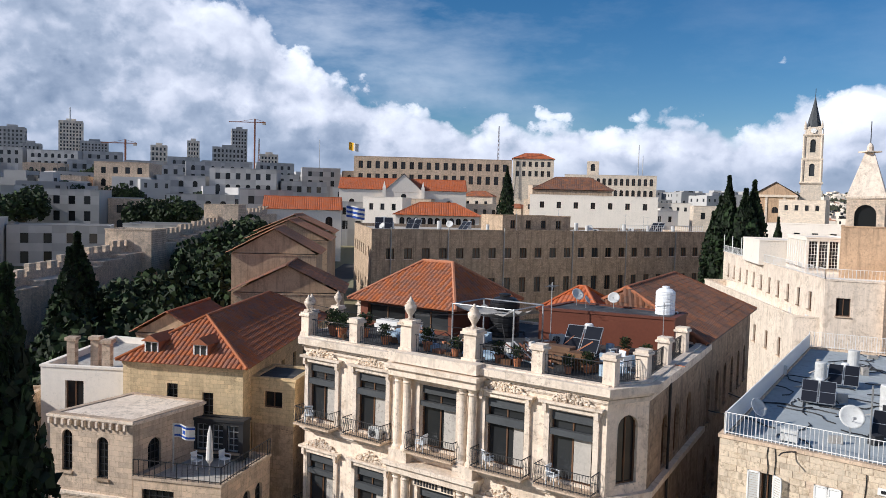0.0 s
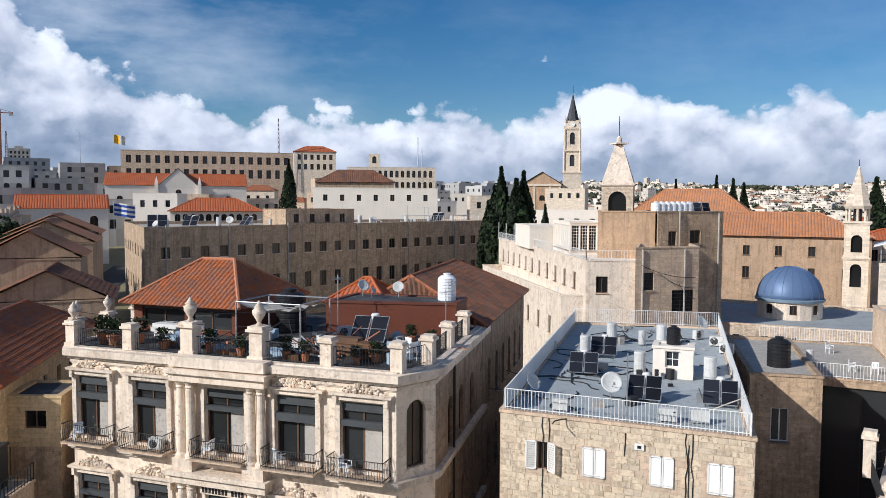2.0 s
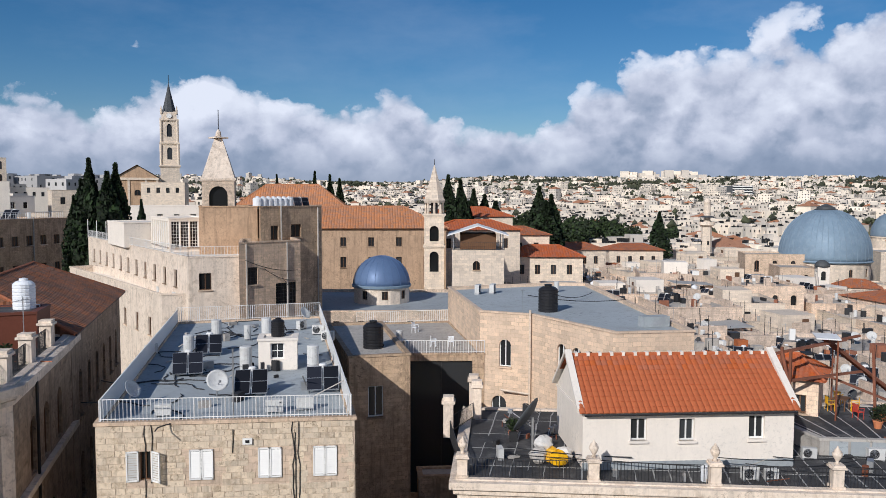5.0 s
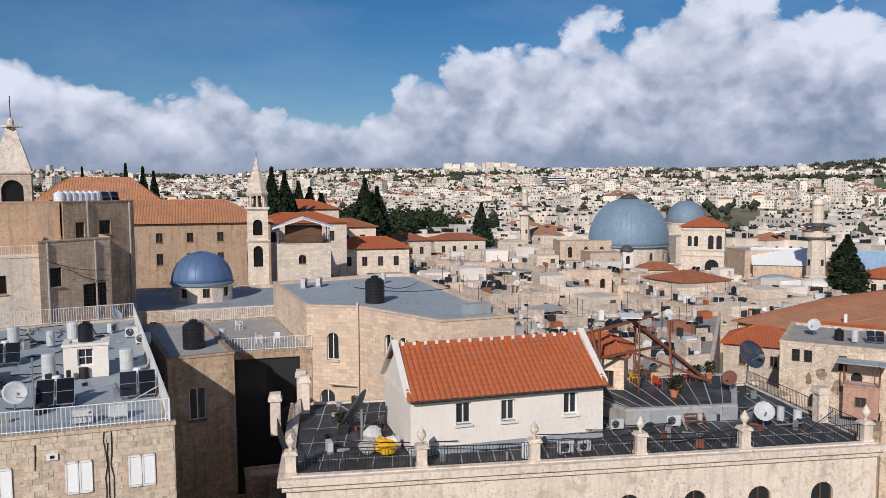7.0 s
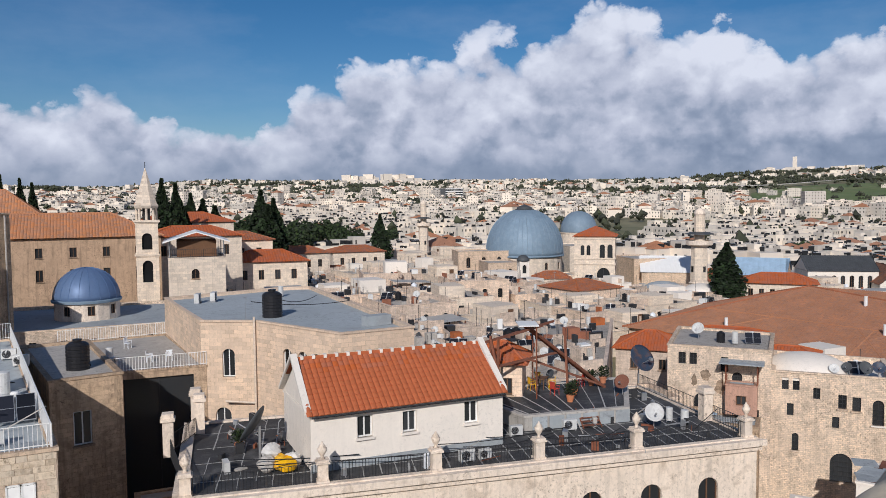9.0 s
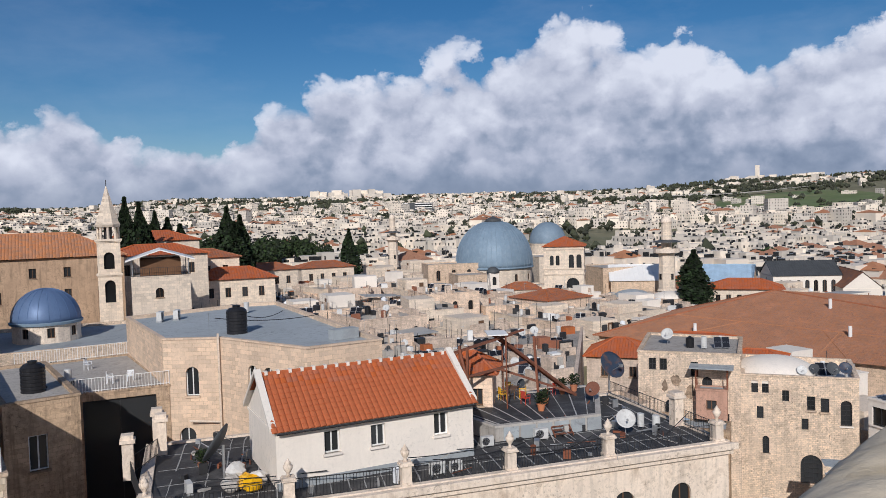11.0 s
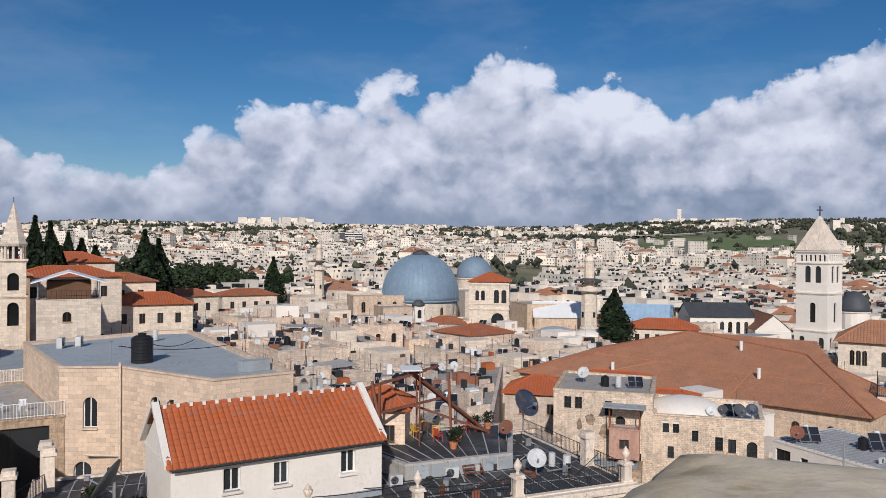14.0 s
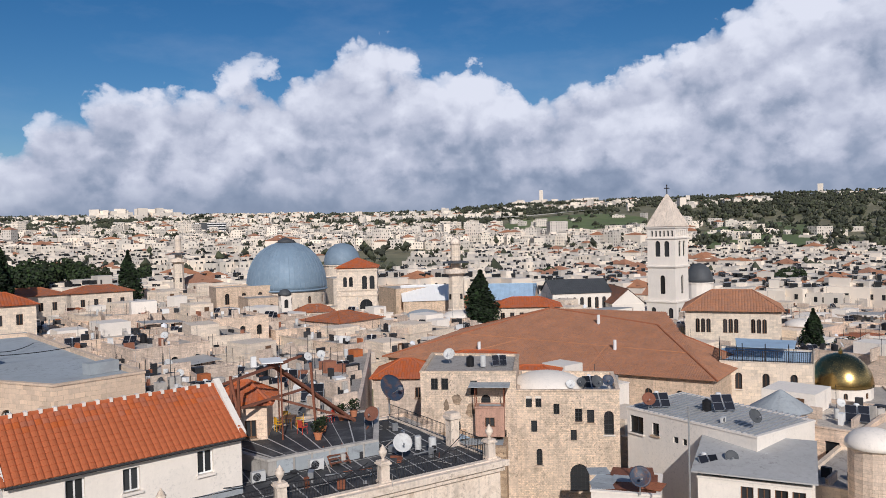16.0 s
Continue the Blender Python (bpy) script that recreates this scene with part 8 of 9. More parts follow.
def brown_hall():
    p = [(108.5, 20.5), (91.8, -20.0), (103.5, -26.0), (135.0, 13.0)]
    b, o = block("market_hall", p, -3, 7.0, STONE, CONCRETE, "long old stone hall under a vast earth-brown tiled roof", {0: row(2, 42, 11, 0.9, 3.4, 5.6, True)}, parapet=0.1)
    e0, e1, e2, e3 = [Vector((*q, 7.1)) for q in inset(p, -0.7)]
    r0 = Vector((121.5, -2.5, 12.3))
    r1 = on_slope(e0, e1, r0, Vector((110.0, -16.6, 11.2)))
    roof = part("roof", Geo().add([e0, e1, e2, e3, r0, r1], ((0, 1, 5, 4), (1, 2, 5), (2, 3, 4, 5), (3, 0, 4), (3, 2, 1, 0))), TILE_BROWN, b, off=o)
    g = Geo()
    for q in ((e0, e1, r1, r0), (e1, e2, r1, r1), (e3, e0, r0, r0)):
        tiles(g, *q, w=0.28, h=0.42, rise=0.05)
    tagged(part("roof_tiles", g, TILE_BROWN, roof, off=o), kind="stuff")
    lift = Vector((0, 0, 0.08))
    for q, w in ((r0, r1), (e0, r0), (e1, r1), (e2, r1), (e3, r0)):
        part("ridge_cap", Geo().tube(q + lift, w + lift, 0.13, 6), TILE, roof, off=o)
    m0, m1 = e0.lerp(r0, 0.45) + lift, e1.lerp(r1, 0.45) + lift
    part("mortar_seam", Geo().tube(m0, m1, 0.07, 5), TILE_SAND, roof, "pale mortar seam", off=o)
    for f, d in ((0.3, 0.2), (0.62, 0.74), (0.68, 0.66)):
        part("mortar_seam", Geo().tube(m0.lerp(m1, f), e0.lerp(e1, d) + lift, 0.06, 5), TILE_SAND, roof, "pale mortar seam", off=o)
    for f, h in ((0.25, 0.2), (0.72, 0.4), (0.55, 0.85)):
        c = e0.lerp(e1, f).lerp(r0.lerp(r1, f), h)
        bar("vent_pipe", (c.x, c.y, c.z - 0.2), (c.x, c.y, c.z + 1.3), 0.22, WHITEPAINT, "white vent pipe on a tiled roof", "vent pipe", 8, "vent pipes of the hall")
    # little orange roofs in the lanes
    for az, d, w, dp, z, top in ((78.4, 83, 6.6, 6, 9.2, 10.8), (73.6, 74, 2.6, 3, 9.6, 10.7), (83.6, 95, 8, 4, 9.0, 9.8), (88.2, 82, 5, 3, 9.6, 10.3), (68, 50.5, 3.2, 3.4, 14.2, 15.4)):
        q = frame_box(polar(az, d), -az - 8, w, dp)
        b, o = block("little_house", q, -1, z, TOWN, CONCRETE, "little stone house under an orange tiled roof", {0: row(0.4, w - 0.4, 2, 0.7, z - 2.0, z - 0.9)}, parapet=0.05, group="little orange-roofed houses")
        hip_roof(b, o, q, z + 0.05, top, TILE_NEW, over=0.35, ridge=0.42)
    # broad railed terrace house near the gilded dome
    q = [(99.5, -22.5), (97.0, -32.5), (107, -36), (111, -25)]
    b, o = block("railed_terrace_house", q, -3, 8.0, CREAM, BLUETARP, "cream stone house with a black railed roof terrace", {0: row(0.6, 9.8, 3, 0.8, 4.6, 6.6, True), 3: row(1, 11, 3, 0.8, 4.6, 6.6, True)}, parapet=0.2)
    railing(b, o, q[0], q[1], 8.0, 1.3, IRON, 0.2, 0.03)
    railing(b, o, q[3], q[0], 8.0, 1.3, IRON, 0.2, 0.03)
    for k in range(5):
        c = Vector(q[0]).lerp(Vector(q[1]), k / 4)
        part("awning_post", Geo().tube((c.x, c.y, 8), (c.x, c.y, 10.2), 0.06), IRON, b, off=o)
    part("awning", Geo().prism(inset(q, 2.0), 9.4, 9.46), BLUETARP, b, off=o)
    for k in range(4):
        c = inset(q, 2.1)[k]
        part("awning_post", Geo().tube((*c, 7.9), (*c, 9.4), 0.05), IRON, b, off=o)


brown_hall()


def middle_roofs():
    """Flat roofs between the ashlar house and the great church."""
    p = [(55, 24.0), (61.5, 13.5), (93, 19.5), (80, 38)]
    block("flat_roofed_house", p, -1, 10.6, TOWN, TOWNROOF, "broad old stone house with a cluttered flat roof", {0: row(1, 11, 3, 0.9, 7.0, 8.8)}, parapet=0.4)
    p = [(58, 39.0), (64, 25), (82, 38.5), (74, 52)]
    block("flat_roofed_house", p, -1, 10.9, TOWN, TOWNROOF, "old stone house with grey roof and many boilers", {0: row(1, 14, 4, 0.9, 7.6, 9.2)}, parapet=0.4)
    # houses with balconies facing the lane
    for x, y, w, z, m in ((61.5, 13.2, 6.5, 8.6, TOWN), (64.5, 9.4, 5.5, 7.6, OCHRE), (58.5, 17.4, 4.5, 8.2, TOWN)):
        q = frame_box((x, y), -52, w, 5)
        b, o = block("lane_house", q, -1, z, m, CONCRETE, "lane house with a wooden balcony and sheet awning", {0: row(0.4, w - 0.4, 3, 0.8, z - 2.2, z - 0.8)}, parapet=0.3, group="houses along the lane")
        u = (math.cos(radians(-52)), math.sin(radians(-52)))
        part("balcony", Geo().obox(q[0], u, w, 0.0, z - 2.9, z - 2.75, back=1.1), CONCRETE, b, off=o)
        e = (q[0][0] + u[1] * 1.05, q[0][1] - u[0] * 1.05)
        railing(b, o, e, (e[0] + u[0] * w, e[1] + u[1] * w), z - 2.75, 0.9, IRON, 0.18)
        part("awning", Geo().obox(q[0], u, w * 0.8, 0.0, z - 0.35, z - 0.3, back=1.3), BLUETARP if m is OCHRE else WHITEPAINT, b, off=o)
    rr = random.Random(21)
    kinds = ["solar"] * 7 + ["boiler"] * 7 + ["black_tank"] * 4 + ["white_tank"] * 2 + ["dish"] * 4 + ["darkdish"] * 5 + ["rustdish"] * 2 + ["antenna"] * 2 + ["ac"] * 3
    for k in range(64):
        a, b = rr.random(), rr.random()
        if k % 2:
            q = Vector((58, 17.5)).lerp(Vector((63, 15.5)), a).lerp(Vector((91, 20)).lerp(Vector((80, 36)), a), b * 0.95 + 0.03)
            z = 10.2
        else:
            q = Vector((59.5, 38.0)).lerp(Vector((65, 27)), a).lerp(Vector((74, 50)).lerp(Vector((81, 39)), a), b * 0.94 + 0.04)
            z = 10.5
        kd = rr.choice(kinds)
        spawn(kd, q.x, q.y, z, -75 + rr.uniform(-25, 25) if kd in ("solar",) else rr.uniform(-120, -20), rr.uniform(0.6, 0.9))
    # the ashlar house's roof
    for x, y, kind, yw, s in ((49.2, 36.9, "black_tank", 0, 1.3), (53.4, 48.2, "ac", 30, 1.3), (54.8, 47.6, "ac", 30, 1.3), (60, 44, "boiler", 0, 0.8), (46.8, 37.6, "antenna", 20, 0.6)):
        spawn(kind, x, y, 16.0, yw, s)
    solid("roof_box", Geo().obox((47.6, 27.4), (0.86, -0.5), 2.0, 0.9, 16.02, 16.75), GREYROOF, (48, 27, 16.02), "blue-grey metal box on a flat roof", "box")
    root = thing("drain_pipe", (45.55, 35.3, 5), "cream painted drainpipe on an ashlar wall", "pipe")
    part("pipe", Geo().tube((45.4, 35.7, 6), (45.4, 35.7, 16.6), 0.09), CREAM, root, off=(45.55, 35.3, 5))
    part("elbow", Geo().tube((45.4, 35.7, 10.2), (44.3, 37.6, 10.4), 0.09), CREAM, root, off=(45.55, 35.3, 5))
    cable((48, 38, 17.3), (56, 34, 16.6), 0.3, 0.03)
    cable((49.2, 36.9, 17.6), (60, 40, 16.3), 0.5, 0.03)


middle_roofs()


def passage():
    """Walls and terraces between the corner house and the ashlar house."""
    b, o = block("side_house", [(30.0, 38.0), (33.4, 36.0), (40.5, 47.0), (36.8, 49.4)], 0, 15.0, TAN, CONCRETE, "narrow brown stone house with shuttered windows", {0: [(1.2, 2.2, 11, 13, False)], 1: row(1, 12, 3, 1.0, 10.6, 12.8)}, parapet=0.2, frame_mat=WHITEPAINT)
    spawn("black_tank", 33.6, 39.9, 14.75, 0, 1.15)
    # terrace with an opening below; a dark pane stands in for the shade inside
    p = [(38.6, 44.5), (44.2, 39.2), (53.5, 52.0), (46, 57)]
    b, o = block("passage_house", p, 0, 13.0, TAN, CONCRETE, "brown plastered passage house, a dark pane standing for its shaded opening", {0: [(2.0, 6.8, 2.0, 12.4, False)]}, parapet=0.1, frame_mat=IRON)
    railing(b, o, p[0], p[1], 13.0, 1.0, WHITEPAINT, 0.2)
    railing(b, o, p[3], p[2], 13.0, 1.1, WHITEPAINT, 0.2)
    for x, y, kind, yw, s in ((41.4, 45.6, "ac", 20, 1.0), (43.6, 44.2, "white_chair", 40, 1.0), (44.6, 43.2, "white_chair", 140, 1.0), (42.4, 47.0, "boiler", 0, 0.9), (47.2, 50.2, "white_chair", 10, 1)):
        spawn(kind, x, y, 12.9, yw, s)
    block("alley_wall", [(33.6, 35.4), (37.2, 32.2), (38.4, 33.6), (34.8, 36.8)], 0, 7.0, TAN, CONCRETE, "low brown wall across a dark alley", {}, parapet=0.1)
    solid("container", Geo().obox((30.2, 33.2), (0.74, -0.67), 3.2, 1.4, 4.2, 5.8), WHITE, (31, 32.6, 4.2), "pale grey box container in the alley", "container")
    block("alley_platform", [(24, 28.5), (28, 25), (36.5, 33.6), (32, 38)], 0, 4.2, CONCRETE, ASPHALT, "low concrete platform in the alley", {}, parapet=0.1)
    # tower house roof: tanks, glazed stair, railings
    for k in range(7):
        x, y = 47.2 + k * 0.75 * 0.98, 75.7 + k * 0.75 * 0.08
        spawn("white_tank", x, y + 0.4, 23.7, 0, (1.0, 1.0, 0.85))
    for k in range(2):
        spawn("solar", 53.0 + k * 1.6, 77.6 + k * 0.6, 23.7, -20, 0.8)
    for x, y, z1 in ((49.2, 74.42, 24.0), (54.6, 74.9, 23.8), (46.6, 69.42, 20.2), (41.6, 69.3, 20.2)):
        bar("downpipe", (x, y, 6), (x, y, z1), 0.09, CONCRETE, "grey downpipe on a tan stone wall", "pipe", 6, "downpipes of the tower house")
    for k in range(3):
        cable((41.4 + k * 2.2, 69.2, 18.6 - k), (47.8, 69.3, 17.2 - k * 1.1), 0.4, 0.03, "dark sagging cable on a stone wall")
    rt, ro = thing("terrace_railing", (36.8, 72.3, 19.0), "white metal railing round a roof terrace", "railing"), (36.8, 72.3, 19.0)
    railing(rt, ro, TH[4], TH[0], 19.0, 1.0, WHITEPAINT, 0.4, 0.02)
    railing(rt, ro, TH[0], TH[1], 19.0, 1.0, WHITEPAINT, 0.3, 0.02)
    for k in range(4):
        c = Vector(TH[4]).lerp(Vector(TH[0]), k / 8)
        bar("lamp_post", (c.x, c.y, 19), (c.x, c.y, 21.6), 0.05, WHITEPAINT, "white terrace lamp post", "lamp post", 6, "terrace lamp posts")
    q = [(40.5, 84), (45.0, 83), (48, 93), (43, 94)]
    b, o = block("glass_stair_house", q, 18.7, 22.6, WHITE, WHITE, "white framed glazed stair house on a roof", {0: row(0.2, 4.4, 4, 0.95, 19.2, 22.2), 3: row(0.3, 10, 8, 1.0, 19.2, 22.2)}, parapet=0.1, style="grid", frame_mat=WHITEPAINT)
    block("roof_room", [(40, 95), (46, 94), (48, 104), (42, 105)], 18.7, 21.8, WHITE, WHITE, "plain white roof room", {}, parapet=0.1)
    for k in range(6):
        spawn("ac", 37.6 + k * 1.1, 77 + k * 6.0, 15.1 - 0.8, 80, 1.0)
    # tanks on the hospice and northern roofs
    rr = random.Random(31)
    u = Vector((59.4, 31)).normalized()
    v = Vector((-u.y, u.x))
    for k in range(26):
        c = Vector((-9.2, 111)) + u * rr.uniform(2, 64) + v * rr.uniform(1.5, 11)
        spawn(rr.choice(("boiler", "solar", "antenna", "dish", "ac")), c.x, c.y, 20.8, rr.uniform(-60, 20), rr.uniform(0.9, 1.3))
    p = [tuple(Vector((-9.2, 111)) + u * 26 + v * 6), tuple(Vector((-9.2, 111)) + u * 40 + v * 6), tuple(Vector((-9.2, 111)) + u * 40 + v * 13), tuple(Vector((-9.2, 111)) + u * 26 + v * 13)]
    block("hospice_roof_room", p, 20.8, 23.6, TAN, CONCRETE, "low tan roof storey of the hospice", {0: row(0.5, 13, 4, 1.0, 21.4, 22.8)}, parapet=0.2)
    rt, ro = thing("hospice_railing", (50, 142, 21.3), "pale metal railing on the hospice roof", "railing"), (50, 142, 21.3)
    a, b2 = Vector((-9.2, 111)) + u * 46 + v * 0.4, Vector((-9.2, 111)) + u * 66 + v * 0.4
    railing(rt, ro, tuple(a), tuple(b2), 21.3, 1.1, WHITEPAINT, 0.5, 0.03)
    for s in (3, 12.5, 22.5, 36, 47.5, 59):
        c = Vector((-9.2, 111)) + u * s - v * 0.12
        bar("downpipe", (c.x, c.y, 2), (c.x, c.y, 21.6), 0.11, CONCRETE, "grey downpipe on the hospice wall", "pipe", 6, "downpipes of the hospice")


passage()

KEEP_CLEAR = [(64, 75, 17), (85.6, 84, 10), (78, 106, 22), (92, 96, 14), (*polar(71.7, 216), 24), (*polar(75.65, 250), 13), (186, 43, 13), (234, 113, 5), (186, 19.3, 5), (217, -32, 16), (249, -49, 9), (147, -36, 14), (222, -12, 14), (166, 2, 11), (199, 27, 14), (199, 8, 13), (112, -41, 13), (113, 2, 20), (103, -17, 17), (76, 28, 19), (70, 38, 17), (68, 0, 13), (64, -13, 12), (57, -8, 12), (104, -29, 11), (104, -38, 8), (94, -37, 9), (100, -42, 8), (51, 9, 17), (77, -23, 6), (60, -24, 5),
              *[(*polar(a, d + 5), 12) for a, d in ((44.6, 140), (47.6, 152), (50.2, 146), (53.2, 178), (44.0, 176), (57.5, 205))], *[(*polar(a, d), 9) for a, d in ((75.0, 230), (79.6, 200), (81.0, 208), (69.0, 192), (66.8, 206), (73.2, 186), (72.3, 184))], (164.5, 11.7, 5), (120, 89, 5), (200, 113, 5), (82, 17, 6)]


def town_house_kind(k):
    """One of eight kinds of small flat-roofed houses, 10 m wide, at the origin."""
    w, d, h = 5.0, 4.6 + 0.4 * (k % 3), 10.0
    poly = [(-w, -d), (w, -d), (w, d), (-w, d)]
    rr = random.Random(k)
    hs = {i: [x for x in row(0.6, 9.0, 3 + k % 2, 0.9 + 0.2 * (k % 2), 6.6, 8.4, k % 3 == 0) if rr.random() < 0.6] for i in (0, 3)}
    lab = ["pale old stone house with a parapet roof", "stone house with a whitewashed roof room", "stone house with a low white dome", "worn stone house with a sheet-covered terrace", "stone house with stepped flat roofs", "stone house with a grey shallow dome", "rendered white house with flat roof", "stone house under an orange tiled roof"][k]
    m = (TOWN, TOWN, TOWN, TOWN, CREAM, TOWN, WHITE, TOWN)[k]
    root, off = block("old_town_house", poly, 0, h, m, TOWNROOF, lab, hs, parapet=0.5, group="flat-roofed houses of the old town", style="plain")
    if k in (1, 4):
        part("roof_room", Geo().box(-4.4, -0.5, 9.4, 0.2, 3.6, 12.2), m if k == 4 else WHITE, root, off=off)
        part("door", Geo().box(-1.6, -0.56, 9.5, -0.7, -0.48, 11.5), WOOD, root, off=off)
    if k in (2, 5):
        part("dome", Geo().lathe(0.6, 0.4, dome_profile(3.3, 9.4, 2.2, 7), 20), WHITE if k == 2 else GREYROOF, root, off=off, smooth=True)
    if k == 3:
        for x, y in ((-4, -3.5), (1, -3.5), (1, 2), (-4, 2)):
            part("post", Geo().tube((x, y, 9.4), (x, y, 11.8), 0.06), RUST, root, off=off)
        part("canopy", Geo().add([(-4.3, -3.9, 11.7), (1.4, -3.9, 11.7), (1.4, 2.3, 12.2), (-4.3, 2.3, 12.2), (-4.3, -3.9, 11.64), (1.4, -3.9, 11.64), (1.4, 2.3, 12.14), (-4.3, 2.3, 12.14)], ((0, 1, 2, 3), (7, 6, 5, 4), (0, 4, 5, 1), (1, 5, 6, 2), (2, 6, 7, 3), (3, 7, 4, 0))), PALESHEET, root, off=off)
    if k == 6:
        part("stair_head", Geo().box(1.5, 0.5, 9.4, 4.2, 3.5, 11.9), WHITE, root, off=off)
    if k == 7:
        hip_roof(root, off, poly, 10.05, 12.2, TILE, over=0.3, ridge=0.4, tile=(0.45, 0.6))
    return root


def old_town():
    rr = random.Random(17)
    firsts = {}
    kinds = ["solar"] * 6 + ["boiler"] * 8 + ["black_tank"] * 5 + ["white_tank"] * 3 + ["dish"] * 5 + ["darkdish"] * 4 + ["rustdish"] * 1 + ["antenna"] * 2 + ["bluedish"] * 1
    count = {}
    c, s = math.cos(radians(-40)), math.sin(radians(-40))
    made = 0
    junk = {"dark": Geo(), "pale": Geo(), "grey": Geo(), "red": Geo(), "stone": Geo()}

    def litter(x, y, z, a, hx, hy, n):
        """Low walls, pipes, boxes and poles too small to pick apart."""
        for _ in range(n):
            lx, ly = rr.uniform(-hx, hx), rr.uniform(-hy, hy)
            px, py = x + lx * math.cos(a) - ly * math.sin(a), y + lx * math.sin(a) + ly * math.cos(a)
            kd = rr.random()
            if kd < 0.3:
                junk["stone"].obox((px, py), (math.cos(a), math.sin(a)) if rr.random() < 0.5 else (-math.sin(a), math.cos(a)), rr.uniform(1.0, 3.6), 0.22, z - 0.3, z + rr.uniform(0.4, 1.5))
            elif kd < 0.5:
                h = rr.uniform(1.2, 3.4)
                junk["dark"].tube((px, py, z - 0.3), (px + rr.uniform(-0.1, 0.1), py, z + h), 0.035, 3)
            else:
                g = junk[rr.choice(("dark", "dark", "dark", "grey", "grey", "pale", "red"))]
                w, d, h = rr.uniform(0.25, 1.4), rr.uniform(0.25, 1.1), rr.uniform(0.2, 1.2)
                g.obox((px, py), (math.cos(a + rr.uniform(-0.5, 0.5)), math.sin(a + rr.uniform(-0.5, 0.5))), w, d, z - 0.2, z + h)

    for p0, p1, p2, p3, z in (((57, 23), (62, 15), (91, 20.5), (80, 36.5), 10.3), ((59, 38.5), (64.5, 27), (81, 39), (74, 51), 10.6)):
        for _ in range(130):
            f, e = rr.random(), rr.random()
            q = Vector(p0).lerp(Vector(p1), f).lerp(Vector(p3).lerp(Vector(p2), f), e)
            litter(q.x, q.y, z, -0.7, 0.1, 0.1, 1)
    for i in range(-40, 60):
        for j in range(-40, 60):
            gx, gy = i * 11.6 + rr.uniform(-1.2, 1.2), j * 10.8 + rr.uniform(-1.2, 1.2)
            x, y = c * gx - s * gy, s * gx + c * gy
            r, az = math.hypot(x, y), math.degrees(math.atan2(x, y))
            if not (62 < r < 262 and 34 < az < 119) or (r < 98 and az < 55) or (az < 44 and r < 200):
                continue
            if any(math.hypot(x - a, y - b) < rad for a, b, rad in KEEP_CLEAR) or rr.random() < 0.05:
                continue
            k = rr.choice((0, 0, 1, 1, 2, 3, 4, 4, 5, 6, 7, 0, 6, 0, 1, 4, 6, 0, 3, 1)) if r > 150 else rr.choice((0, 0, 1, 3, 4, 4, 6, 0, 1))
            g = ground_z(x, y)
            top = g + (rr.uniform(4.6, 7.4) if r < 115 else rr.uniform(3.2, 6.0) if az > 68 else rr.uniform(5.0, 8.4)) - (0.8 if az > 96 else 0)
            base = g - 2
            sz = (top - base) / 10.0
            sx, sy = rr.uniform(0.98, 1.25), rr.uniform(0.98, 1.25)
            yaw = -40 + rr.choice((0, 90, 180, 270)) + rr.gauss(0, 6)
            m = Matrix.LocRotScale((x, y, base), Euler((0, 0, radians(yaw))), (sx, sy, sz))
            if k in firsts:
                copy_thing(firsts[k][0], m @ Matrix.Diagonal((*[1 / v for v in firsts[k][1]], 1)))
            else:
                root = town_house_kind(k)
                root.matrix_basis = m
                firsts[k] = (root, (sx, sy, sz))
            made += 1
            if k not in (2, 5, 7):
                litter(x, y, base + 9.55 * sz, radians(yaw), 4.4 * sx, 4.2 * sy, 20 if r < 170 else 13)
            else:
                litter(x, y, base + 9.55 * sz, radians(yaw), 4.6 * sx, 4.4 * sy, 6)
            if k in (2, 5, 7):
                n = rr.choice((0, 1))
            else:
                n = rr.choice((1, 2, 2, 3)) if r < 180 else rr.choice((0, 0, 1))
            for _ in range(n):
                kd = rr.choice(kinds)
                count[kd] = count.get(kd, 0) + 1
                lx, ly = rr.uniform(0.8, 3.9) * sx, rr.uniform(-3.4, 3.4) * sy
                a = radians(yaw)
                px, py = x + lx * math.cos(a) - ly * math.sin(a), y + lx * math.sin(a) + ly * math.cos(a)
                if k in (6,) or k in (2, 5):
                    px, py = x - 3.9 * sx * math.cos(a) - ly * math.sin(a) * 0.9, y - 3.9 * sx * math.sin(a) + ly * math.cos(a) * 0.9
                spawn(kd, px, py, base + 9.5 * sz, -80 + rr.uniform(-30, 30) if kd == "solar" else rr.uniform(-150, 0), rr.uniform(0.7, 1.05))
    for key, m, lab in (("dark", IRON, "dark pipes and boxes scattered over old roofs"), ("pale", WHITEPAINT, "pale boxes scattered over old roofs"), ("grey", CONCRETE, "grey boxes and sheets scattered over old roofs"), ("red", TILE, "red-brown sheets and boxes on old roofs"), ("stone", TOWN, "low stone walls across old roofs")):
        solid("roof_clutter", junk[key], m, (100, 20, 5), lab, "roof clutter", kind="stuff")
    return made


old_town()


